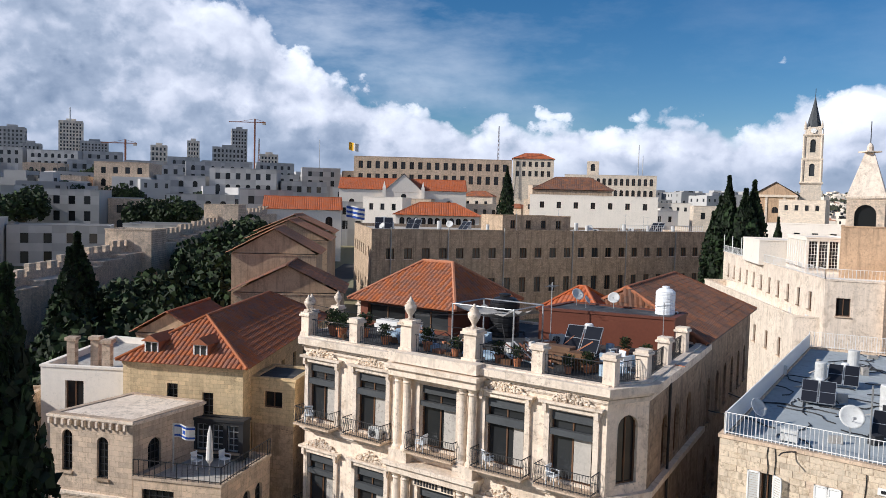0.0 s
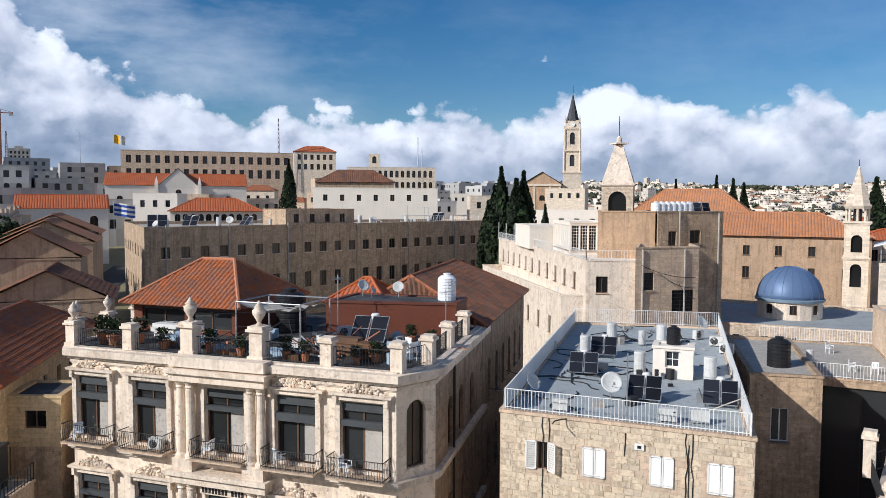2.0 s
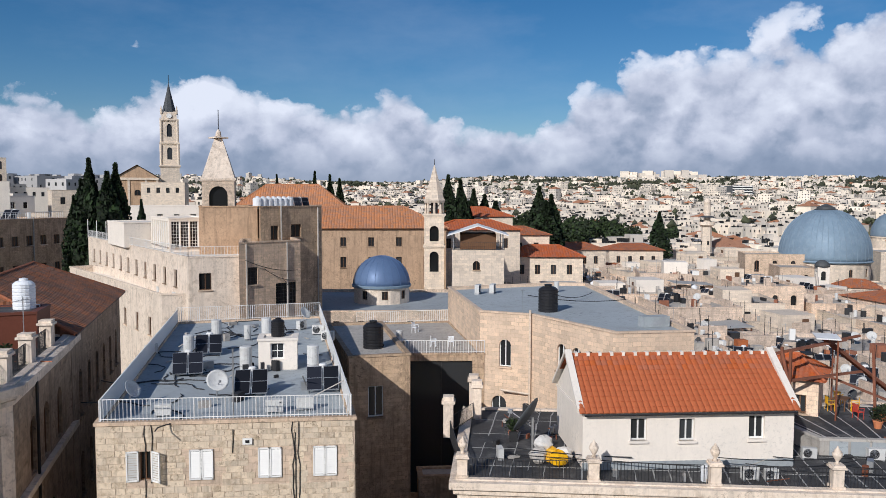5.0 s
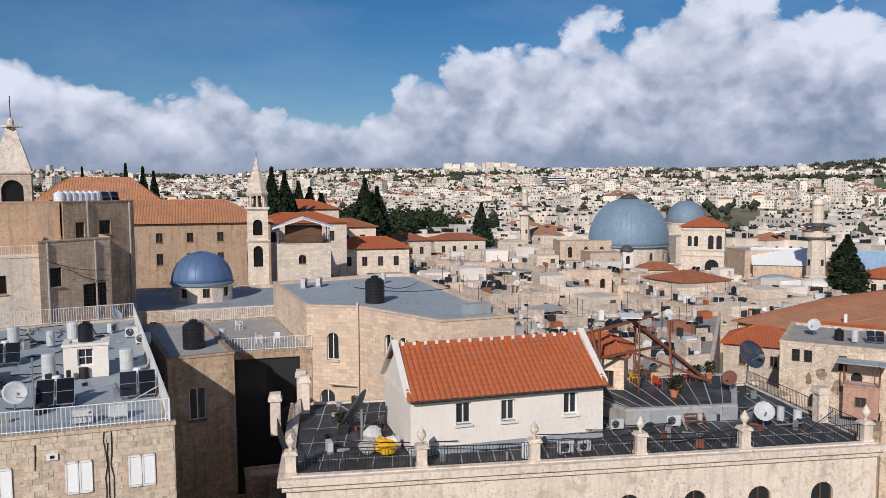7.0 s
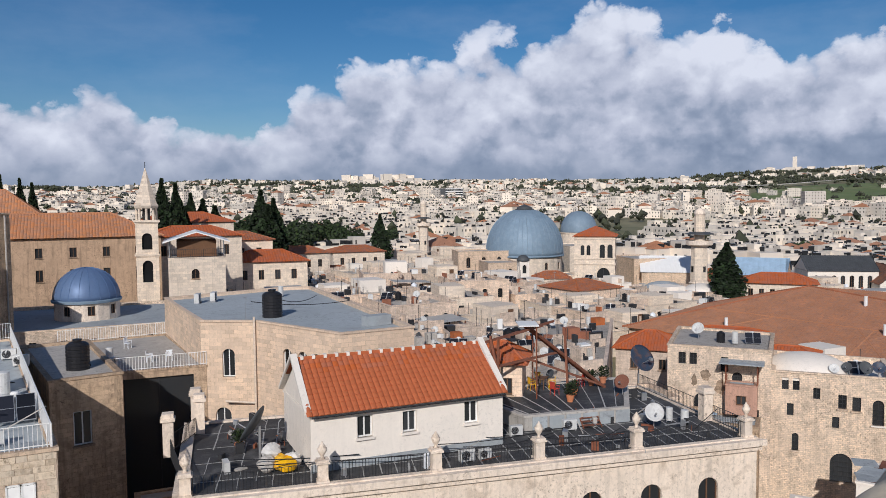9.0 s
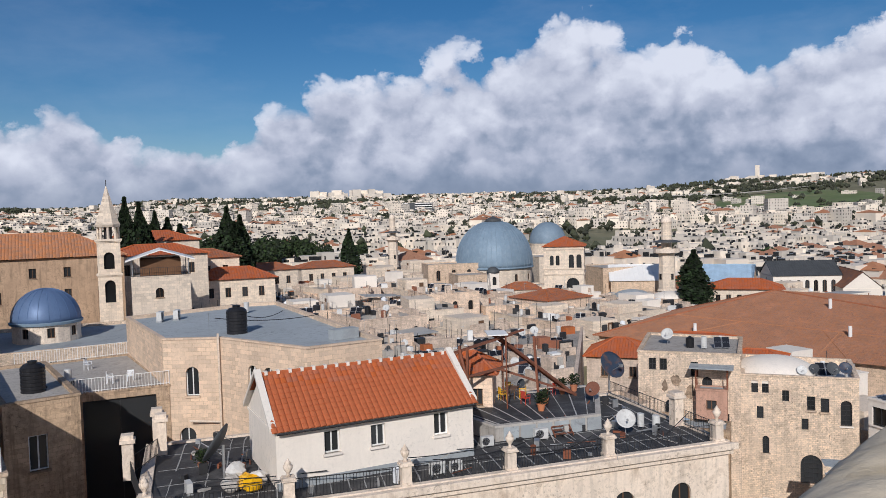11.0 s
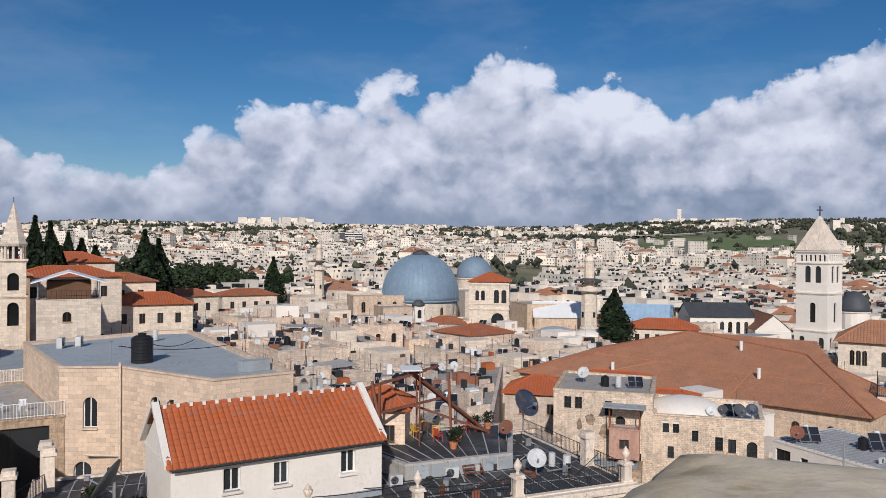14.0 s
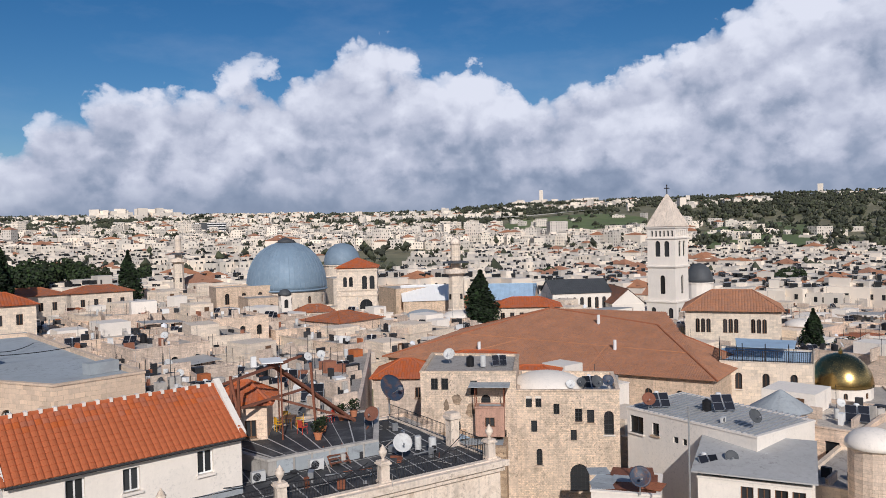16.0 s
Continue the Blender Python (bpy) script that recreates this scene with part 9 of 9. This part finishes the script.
# ---- trees ----
def trees():
    for x, y, top, kind, w in ((46.0, 121.5, 30.6, "cypress", 1.15), (49.2, 119.5, 29.9, "cypress_b", 1.2), (47.6, 118.8, 28.6, "cypress", 1.35), (45.2, 122.5, 27.5, "cypress_b", 1.2), (49.6, 121.0, 27.4, "cypress", 1.2), (52.4, 117.8, 24.4, "cypress", 0.7), (44.4, 123.5, 25.0, "cypress_b", 0.9),
                               (*polar(52.4, 172), 27.4, "cypress", 1.6), (*polar(53.3, 174), 25.6, "cypress_b", 1.6), (*polar(52.9, 170), 24.2, "cypress_b", 1.8), (*polar(51.9, 174), 22.5, "cypress", 1.3), (*polar(61, 232), 21, "cypress_b", 1.5), (*polar(47.6, 190), 27.0, "cypress", 1.5), (*polar(48.4, 194), 25.6, "cypress_b", 1.8), (*polar(49.2, 205), 24.0, "cypress", 2.0), (*polar(45.7, 165), 29.6, "cypress", 1.4), (*polar(46.6, 166), 28.6, "cypress_b", 1.4), (*polar(35.9, 165), 30.2, "cypress", 0.9), (*polar(37.0, 168), 29.6, "cypress_b", 1.0), (*polar(37.7, 168), 28.8, "cypress", 1.0), (*polar(33.2, 190), 30.2, "cypress", 0.8), (*polar(47.2, 172), 24, "cypress_b", 1.3),
                               (*polar(85.9, 165), 16.0, "cypress", 1.7), (*polar(86.0, 164), 13, "cypress_b", 1.6), (*polar(5.2, 214), 36, "cypress", 1.1), (*polar(108.5, 146), 10, "cypress_b", 1.2), (-16.9, 30.4, 22.0, "cypress", 0.95), (-17.9, 29.2, 20.6, "cypress_b", 1.0), (-34, 72, 20.0, "cypress", 1.1), (-37, 80, 21.0, "cypress_b", 1.2), (-31, 95, 18.0, "cypress", 1.2)):
        g = ground_z(x, y)
        s = max(0.3, (top - g) / 14.2)
        spawn(kind, x, y, g, (x * 37) % 360, (w * min(1, s * 1.1), w * min(1, s * 1.1), s))
    for x, y, s in ((-27, 62, 2.0), (-31, 70, 2.2), (-27, 79, 2.3), (-34, 88, 2.3), (-27, 96, 2.4), (-31, 108, 2.4), (-28, 120, 2.4), (-34, 134, 2.4), (*polar(-31, 185), 2.4), (*polar(-28, 200), 2.6), (*polar(-25, 230), 2.6), (*polar(-30, 245), 2.6), (*polar(-22, 255), 2.4), (*polar(-27, 290), 2.8), (*polar(-20, 300), 2.8), (*polar(-24, 330), 3.0), (-24.5, 73, 2.2), (-25.0, 70, 2.0), (-24, 84, 1.8), (-30, 78, 1.7), (-35, 66, 1.7), (-36, 118, 2.0), (-29, 56, 1.6), (*polar(110.4, 152), 0.9), (*polar(112, 140), 1.0), (*polar(-15, 260), 2.2), (*polar(-12, 255), 2.0), (*polar(-17, 240), 2.2), (*polar(-18.5, 190), 2.4), (*polar(-20.5, 200), 2.2), (*polar(107, 330), 2.4), (*polar(43, 235), 2.8), (*polar(45, 250), 3.0), (*polar(48.6, 240), 3.2), (*polar(50, 262), 3.0), (*polar(51.2, 280), 3.2), (*polar(54.6, 270), 3.0), (*polar(55.6, 300), 3.2), (*polar(57, 320), 3.2), (*polar(58.4, 300), 2.8), (*polar(47, 300), 3.4), (*polar(41, 260), 2.6), (*polar(61.5, 330), 2.6), (*polar(39, 250), 2.6), (*polar(90.5, 350), 2.2)):
        spawn("tree", x, y, ground_z(x, y) - 0.5, (x * 71) % 360, s)


trees()


# ---- street, poles, cranes, flag ----
def far_details():
    for az, d, z0, z1, r in ((4.5, 416, 36, 68, 0.5), (-8.6, 520, 40, 66, 0.25), (14.6, 380, 34, 56, 0.25), (14.9, 384, 34, 51, 0.2), (-25.2, 1100, 119, 136, 0.8), (-12.9, 1080, 60, 108, 1.6)):
        x, y = polar(az, d)
        if r in (0.5, 1.6):
            t = thing("lattice_mast", (x, y, z0), "thin steel lattice radio mast", "mast", "radio masts")
            w = r * 1.6
            for k in range(3):
                a = k * 2.094
                part("leg", Geo().tube((x + w * math.cos(a), y + w * math.sin(a), z0), (x + w * 0.3 * math.cos(a), y + w * 0.3 * math.sin(a), z1), r * 0.25, 4), STEEL, t, off=(x, y, z0))
            g = Geo()
            for k in range(14):
                f, f2 = k / 14, (k + 1) / 14
                for j in range(3):
                    a, b = j * 2.094, (j + 1) * 2.094
                    wa, wb = w * (1 - 0.7 * f), w * (1 - 0.7 * f2)
                    g.tube((x + wa * math.cos(a), y + wa * math.sin(a), z0 + (z1 - z0) * f), (x + wb * math.cos(b), y + wb * math.sin(b), z0 + (z1 - z0) * f2), r * 0.18, 3)
            part("bracing", g, RUST, t, off=(x, y, z0))
        else:
            bar("mast", (x, y, z0), (x, y, z1), r, STEEL, "thin steel mast on a roof", "mast", 5, "thin masts")
    for az, d, zt, jib in ((-13.2, 1050, 131, (-34, 14)), (-21.8, 1050, 96, (-30, 14))):
        x, y = polar(az, d)
        t = thing("tower_crane", (x, y, 50), "tall thin tower crane with a long jib", "crane", "tower cranes")
        part("tower", Geo().box(x - 0.9, y - 0.9, 50, x + 0.9, y + 0.9, zt), RUST, t, off=(x, y, 50))
        part("jib", Geo().box(x + jib[0], y - 0.5, zt - 5, x + jib[1], y + 0.5, zt - 4), RUST, t, off=(x, y, 50))
        part("tie", Geo().tube((x, y, zt), (x + jib[0] * 0.6, y, zt - 4), 0.25, 4).tube((x, y, zt), (x + jib[1], y, zt - 4), 0.25, 4), RUST, t, off=(x, y, 50))
        part("counterweight", Geo().box(x + jib[1] - 4, y - 1, zt - 7.5, x + jib[1], y + 1, zt - 5), CONCRETE, t, off=(x, y, 50))

    def flag(name, x, y, z0, z1, w, h, base, label, strips):
        t = thing(name, (x, y, z0), label, "flag")
        part("pole", Geo().tube((x, y, z0), (x, y, z1), 0.05), STEEL, t, off=(x, y, z0))

        def sheet(s0, s1, f0, f1, lift):
            g = Geo()
            n = 8
            for k in range(n):
                pts = []
                for f, e in ((k / n, f0), ((k + 1) / n, f0), ((k + 1) / n, f1), (k / n, f1)):
                    a = s0 + (s1 - s0) * f
                    pts.append((x + a * w, y + 0.12 * w * math.sin(a * 7) - lift, z1 - h + e * h - 0.25 * h * a))
                g.quad(*pts)
            return g

        cloth = part("cloth", sheet(0, 1, 0, 1, 0), base, t, off=(x, y, z0))
        for s0, s1, f0, f1, m in strips:
            part("stripe", sheet(s0, s1, f0, f1, 0.012), m, cloth, off=(x, y, z0))

    blue = surface("flag_blue", (0.03, 0.08, 0.35), rough=0.8)
    x, y = polar(-6.5, 292)
    flag("yellow_flag", x, y, 43, 47.6, 3.6, 3.0, YELLOW, "yellow and white flag on a roof pole", [(0.5, 1, 0, 1, CLOTH)])
    flag("striped_flag", -13.6, 40.2, 10.6, 13.2, 1.1, 0.75, CLOTH, "white flag with two blue stripes and a star", [(0, 1, 0.1, 0.24, blue), (0, 1, 0.76, 0.9, blue), (0.42, 0.58, 0.36, 0.64, blue)])
    flag("blue_striped_flag", -19.5, 168, 17, 24.5, 4.0, 2.6, CLOTH, "blue and white striped flag", [(0, 1, 0.0, 0.18, blue), (0, 1, 0.36, 0.54, blue), (0, 1, 0.72, 0.9, blue)])
    # closed parasol on the terrace
    t = thing("parasol", (-11.7, 40.2, 10.4), "closed white parasol on a roof terrace", "parasol")
    part("pole", Geo().lathe(0, 0, [(0.03, 0), (0.03, 2.6)], 6), STEEL, t)
    part("canopy", Geo().lathe(0, 0, [(0.06, 0.7), (0.2, 0.9), (0.16, 1.6), (0.12, 2.3), (0.03, 2.7)], 9), CLOTH, t)
    # dark glazed lean-to behind the terrace
    block("terrace_screen", [(-13.6, 43.4), (-10.6, 42.8), (-10.4, 43.6), (-13.4, 44.2)], 10.4, 12.6, IRON, DARKROOF, "dark glazed screen behind a roof terrace", {0: row(0.1, 2.9, 3, 0.7, 10.8, 12.3)}, parapet=0.05, style="grid", frame_mat=STEEL)
    for x, y in ((-12.8, 41.6), (-11.4, 42.0)):
        spawn("white_chair", x, y, 10.32, 60, 1.0)
    # dormers of the yellow house
    for s in (1.7, 4.9):
        p = Vector(YH[0]).lerp(Vector(YH[1]), s / side(YH, 0))
        t = thing("dormer", (p.x, p.y + 0.5, 15.5), "small white framed dormer window in red tiles", "dormer", "dormers", yaw=-12)
        part("cheek", Geo().box(-0.45, 0, 0, 0.45, 1.8, 0.85), TILE, t)
        part("frame", Geo().box(-0.45, -0.06, 0, -0.37, 0, 0.85).box(0.37, -0.06, 0, 0.45, 0, 0.85).box(-0.04, -0.06, 0.08, 0.04, 0, 0.77).box(-0.45, -0.06, 0, 0.45, 0, 0.08).box(-0.45, -0.06, 0.77, 0.45, 0, 0.85), WHITEPAINT, t)
        part("pane", Geo().box(-0.37, -0.03, 0.08, 0.37, -0.005, 0.77), GLASS, t)
        part("roof", Geo().add([(-0.6, -0.25, 0.85), (0.6, -0.25, 0.85), (0, -0.25, 1.25), (-0.6, 2.4, 0.85), (0.6, 2.4, 0.85), (0, 2.4, 1.25)], ((0, 1, 2), (0, 2, 5, 3), (1, 4, 5, 2), (0, 3, 4, 1))), TILE, t)
    # road by the wall with parked cars
    g = Geo()
    line = [(-20, 30), (-22, 60), (-26, 100), (-21, 135), (-17.5, 175)]
    for k in range(len(line) - 1):
        a, b = Vector(line[k]), Vector(line[k + 1])
        for j in range(6):
            p, q = a.lerp(b, j / 6), a.lerp(b, (j + 1) / 6)
            g.quad((p.x - 3, p.y, ground_z(p.x - 3, p.y) + 0.1), (p.x + 3, p.y, ground_z(p.x + 3, p.y) + 0.1), (q.x + 3, q.y, ground_z(q.x + 3, q.y) + 0.1), (q.x - 3, q.y, ground_z(q.x - 3, q.y) + 0.1))
    solid("road", g, ASPHALT, (0, 0, 0), "dark asphalt lane between wall and houses", "road", kind="structure")
    for x, y, m, lab in ((-19.6, 138, WHITEPAINT, "white parked car in the lane"), (-21.6, 132, SLATE, "dark parked car in the lane")):
        z = ground_z(x, y) + 0.12
        t = thing("car", (x, y, z), lab, "car", "parked cars")
        part("body", Geo().box(-0.85, -2.1, 0.3, 0.85, 2.1, 0.85).add([(-0.8, -1.2, 0.85), (0.8, -1.2, 0.85), (0.8, 1.6, 0.85), (-0.8, 1.6, 0.85), (-0.65, -0.6, 1.45), (0.65, -0.6, 1.45), (0.65, 1.2, 1.45), (-0.65, 1.2, 1.45)], ((0, 1, 5, 4), (1, 2, 6, 5), (2, 3, 7, 6), (3, 0, 4, 7), (4, 5, 6, 7))), m, t)
        part("windscreen", Geo().add([(-0.68, -1.14, 0.92), (0.68, -1.14, 0.92), (0.58, -0.7, 1.4), (-0.58, -0.7, 1.4)], ((0, 1, 2, 3),)), GLASS, t)
        for wx in (-0.8, 0.8):
            for wy in (-1.3, 1.3):
                w = part("wheel", Geo().lathe(0, 0, [(0.32, -0.1), (0.32, 0.1)], 12), BLACKPLASTIC, t)
                w.rotation_euler, w.location = (0, radians(90), 0), (wx, wy, 0.32)
    # the glass office block and the university tower on the ridge
    x, y = polar(64.0, 1480)
    p = frame_box((x, y), -64, 82, 20)
    z = 25 + 1480 * math.tan(radians(0.9))
    block("glass_office", p, ground_z(x, y), z, SLATE, CONCRETE, "dark glass office block with pale bands", {0: [h for k in range(4) for h in row(1, 33, 1, 31, z - 4.4 - k * 4.6, z - 2 - k * 4.6) + row(48, 81, 1, 32, z - 4.4 - k * 4.6, z - 2 - k * 4.6)]}, parapet=0.6, frame_mat=WHITEPAINT)
    for k in range(5):
        pp = (p[0][0], p[0][1])
        solid("pale_band", Geo().obox(pp, (math.cos(radians(-64)), math.sin(radians(-64))), 34, 0.2, z - 2.0 - k * 4.6, z - 0.4 - k * 4.6, back=0.6).obox((p[0][0] + 48 * math.cos(radians(-64)), p[0][1] + 48 * math.sin(radians(-64))), (math.cos(radians(-64)), math.sin(radians(-64))), 33, 0.2, z - 2.0 - k * 4.6, z - 0.4 - k * 4.6, back=0.6), WHITEPAINT, (x, y, z - 2.0 - k * 4.6), "pale facade band of a glass office block", "facade band", "facade bands")
    # the green valley slope below the ridge, and the pale walled road above it
    def draped(name, rows, mat, lift, label, category):
        g = Geo()
        for (a0, n0, f0), (a1, n1, f1) in zip(rows, rows[1:]):
            for i in range(6):
                for j in range(6):
                    pts = []
                    for di, dj in ((0, 0), (1, 0), (1, 1), (0, 1)):
                        e, f = (i + di) / 6, (j + dj) / 6
                        x, y = polar(a0 + (a1 - a0) * e, (n0 + (n1 - n0) * e) * (1 - f) + (f0 + (f1 - f0) * e) * f)
                        pts.append((x, y, ground_z(x, y) + lift))
                    g.quad(*pts[::-1])
        solid(name, g, mat, (*polar(rows[0][0], rows[0][1]), 40), label, category, kind="structure")

    draped("meadow", [(87.4, 1420, 1560), (89, 1230, 1760), (92, 1190, 1840), (95, 1210, 1800), (97.6, 1300, 1560)], MEADOW, 5.0, "green grassy valley slope", "meadow")
    draped("hill_meadow", [(101.5, 820, 1100), (104, 760, 1350), (107, 800, 1300), (109, 900, 1150)], MEADOW, 4.0, "green grassy hill slope", "meadow")
    draped("hill_road", [(80.6, 1895, 1940), (84, 1920, 1990), (87.5, 1930, 1975), (91, 1990, 2020), (95, 2120, 2145)], FARCITY, 7.0, "pale walled road along the hill", "road")
    rr = random.Random(41)
    g = Geo()
    for az, el, n, spread, r in ((60.5, 1.9, 26, 5.0, 2900), (91.0, 2.0, 34, 6.5, 3300)):
        for k in range(n):
            a = az + rr.uniform(-spread / 2, spread / 2)
            x, y = polar(a, r + rr.uniform(-60, 60))
            zt = 25 + r * math.tan(radians(el + rr.uniform(-0.35, 0.12)))
            w = rr.uniform(14, 40)
            pp = frame_box((x, y), -a + rr.uniform(-20, 20), w, 20)
            g.prism(pp, zt - 60, zt, bottom=False)
    solid("ridge_buildings", g, FARCITY, (0, 0, 0), "pale apartment blocks along the far ridge", "far city", kind="stuff")
    for az, el0, el1, w in ((89.95, 2.0, 2.75, 16), (108.7, 1.8, 2.5, 20)):
        x, y = polar(az, 3300)
        z0, z1 = 25 + 3300 * math.tan(radians(el0)) - 30, 25 + 3300 * math.tan(radians(el1))
        block("ridge_tower", frame_box((x, y), -az, w, w), z0, z1, FARCITY, CONCRETE, "slim pale tower on the far ridge", {}, category="tower", group="towers on the ridge")


far_details()


# ---- the citadel tower under the camera ----
def citadel():
    top = [(-9, -10), (3.33, -10), (3.33, -0.75), (1.3, 0.15), (-4, 1.4), (-9, -2)]
    root = thing("citadel_tower", (0, -4, 0), "massive old stone citadel tower with a worn parapet", "tower", kind="structure")
    g = Geo()
    for i in range(len(top)):
        facade(g, top[i], top[(i + 1) % len(top)], 0, 22.9)
    part("wall", g, RUBBLE, root, off=(0, -4, 0))
    part("floor", Geo().prism(inset(top, 0.05), 22.6, 22.88), STONE, root, off=(0, -4, 0))
    # worn sloping parapet stone
    w = Geo()
    nx, ny = 60, 44
    edge = [Vector((1.35, 0.22)), Vector((1.85, -0.06)), Vector((2.25, -0.22)), Vector((2.85, -0.42)), Vector((3.4, -0.6)), Vector((3.4, -3.0))]
    back = [Vector((0.9, -0.5)), Vector((1.1, -1.1)), Vector((1.3, -1.6)), Vector((1.5, -2.0)), Vector((1.7, -2.5)), Vector((1.7, -3.0))]

    def along(pts, f):
        k = min(len(pts) - 2, int(f * (len(pts) - 1)))
        return pts[k].lerp(pts[k + 1], f * (len(pts) - 1) - k)

    for i in range(nx + 1):
        a, b = along(edge, i / nx), along(back, i / nx)
        for j in range(ny + 1):
            f = j / ny
            p = a.lerp(b, f)
            e = f * (b - a).length
            z = 24.32 - 0.2 * math.exp(-e / 0.06) - 0.05 * math.exp(-e / 0.25)
            z += 0.02 * noise.noise((p.x * 3, p.y * 3, 1)) + 0.012 * noise.noise((p.x * 11, p.y * 11, 4))
            o = (a - b).normalized() * (0.03 * noise.noise((p.x * 5, p.y * 5, 9)) * math.exp(-e / 0.2))
            w.v.append((p.x + o.x, p.y + o.y, z))
    for i in range(nx):
        for j in range(ny):
            q = i * (ny + 1) + j
            w.f.append((q, q + 1, q + ny + 2, q + ny + 1))
    for i in range(nx):
        a, b = i * (ny + 1), (i + 1) * (ny + 1)
        k = len(w.v)
        w.v += [(*w.v[a][:2], 22.7), (*w.v[b][:2], 22.7)]
        w.f.append((a, b, k + 1, k))
    part("parapet", w, PARAPET, root, "worn lichen-stained stone parapet", off=(0, -4, 0), smooth=True)


PARAPET = surface("parapet_plaster", (0.74, 0.62, 0.44), vary=0.26, grain=6, stain=(0.46, 0.31, 0.1), stain_amount=0.75, bump=0.25)
citadel()


# ---- pieces laid into walls and roofs ----
def front_stones():
    """Dressed stones of the corner house's front, each a little proud of its neighbours."""
    p, q = Vector(NB[0]), Vector(NB[1])
    L = (q - p).length
    u = (q - p) / L
    n = Vector((u.y, -u.x))
    yaw = math.atan2(u.y, u.x)
    root = thing("stone_facing", (p.x, p.y, 15.5), "courses of honey-coloured dressed limestone on a wall", "stone facing", kind="structure")
    holes = [(1.7, 2.25, 13.05, 14.4), (3.7, 4.85, 13.05, 14.4), (6.55, 7.7, 13.05, 14.4), (8.85, 10.05, 13.05, 14.4)]
    rr = random.Random(77)
    meshes = {}
    z, count = 15.46, 0
    while z > 10.6 and count < 300:
        h = rr.choice((0.24, 0.27, 0.3))
        s = 0.02
        while s < L - 0.05:
            w = min(rr.choice((0.4, 0.5, 0.6, 0.75)), L - 0.02 - s)
            a, b, z0, z1 = s, s + w, z - h, z
            if w > 0.12 and not any(a < hb and b > ha and z0 < hz1 and z1 > hz0 for ha, hb, hz0, hz1 in holes):
                key = (round(w, 2), h, rr.randrange(3))
                if key not in meshes:
                    d, e = 0.009 + 0.004 * key[2], 0.006
                    g = Geo().add([(e, 0, e), (w - e, 0, e), (w - e, 0, h - e), (e, 0, h - e), (0.016, -d, 0.016), (w - 0.016, -d, 0.014), (w - 0.014, -d, h - 0.016), (0.016, -d, h - 0.014)], ((4, 5, 6, 7), (0, 1, 5, 4), (1, 2, 6, 5), (2, 3, 7, 6), (3, 0, 4, 7)))
                    meshes[key] = g.mesh("stone")
                st = part("stone", meshes[key], FACING, root)
                c = u * a + n * 0.004
                st.location, st.rotation_euler = (c.x, c.y, z0 - 15.5), (0, 0, yaw)
                count += 1
            s += w
        z -= h


FACING = surface("honey_dressed_stone", (0.68, 0.565, 0.425), vary=0.2, grain=7, each=0.06, stain=(0.33, 0.24, 0.15), stain_amount=0.7, streaks=0.5, bump=0.4)
front_stones()


def front_tiles():
    """The rooftop house's front slope: 300 tiles nearest the eave, the rest joined."""
    a, b, c, d = [Vector((*p, 14.2)) for p in inset(WH, -0.22)]
    r0, r1 = (a + d) / 2, (b + c) / 2
    r0.z = r1.z = 16.45
    e = (b - a).normalized()
    nrm = e.cross(r0 - a).normalized()
    s = nrm.cross(e).normalized()
    L, H = (b - a).length, (r0 - a).dot(s)
    cols, rows = round(L / 0.31), round(H / 0.36)
    w, h = L / cols, H / rows
    one = Geo().add([Vector((w * fx, dy, up + 0.065 * fz)) for dy, up in ((-0.05, 0.035), (h, 0.006)) for fx, fz in ((0, 0), (0.22, 0.8), (0.5, 1), (0.78, 0.8), (1, 0))],
                    ((0, 1, 6, 5), (1, 2, 7, 6), (2, 3, 8, 7), (3, 4, 9, 8), (0, 4, 3, 2, 1)))
    mesh = one.mesh("tile")
    roof = next(o for o in wh.children if o.name.split(".")[0] == "roof" and any(q.name.startswith("roof_tiles") for q in o.children))
    turn = Matrix((e, s, nrm)).transposed().to_4x4()
    rest, made = Geo(), 0
    o0 = Vector(wh_off)
    for j in range(rows):
        for i in range(cols):
            p = a + e * (i * w) + s * (j * h)
            if made < 300:
                t = part("tile", mesh, TILE_NEW, roof)
                t.matrix_basis = Matrix.Translation(p - o0) @ turn
                made += 1
            else:
                rest.add([p + e * v[0] + s * v[1] + nrm * v[2] for v in one.v], one.f)
    tagged(part("upper_tiles", rest, TILE_NEW, roof, off=wh_off), kind="stuff")


front_tiles()
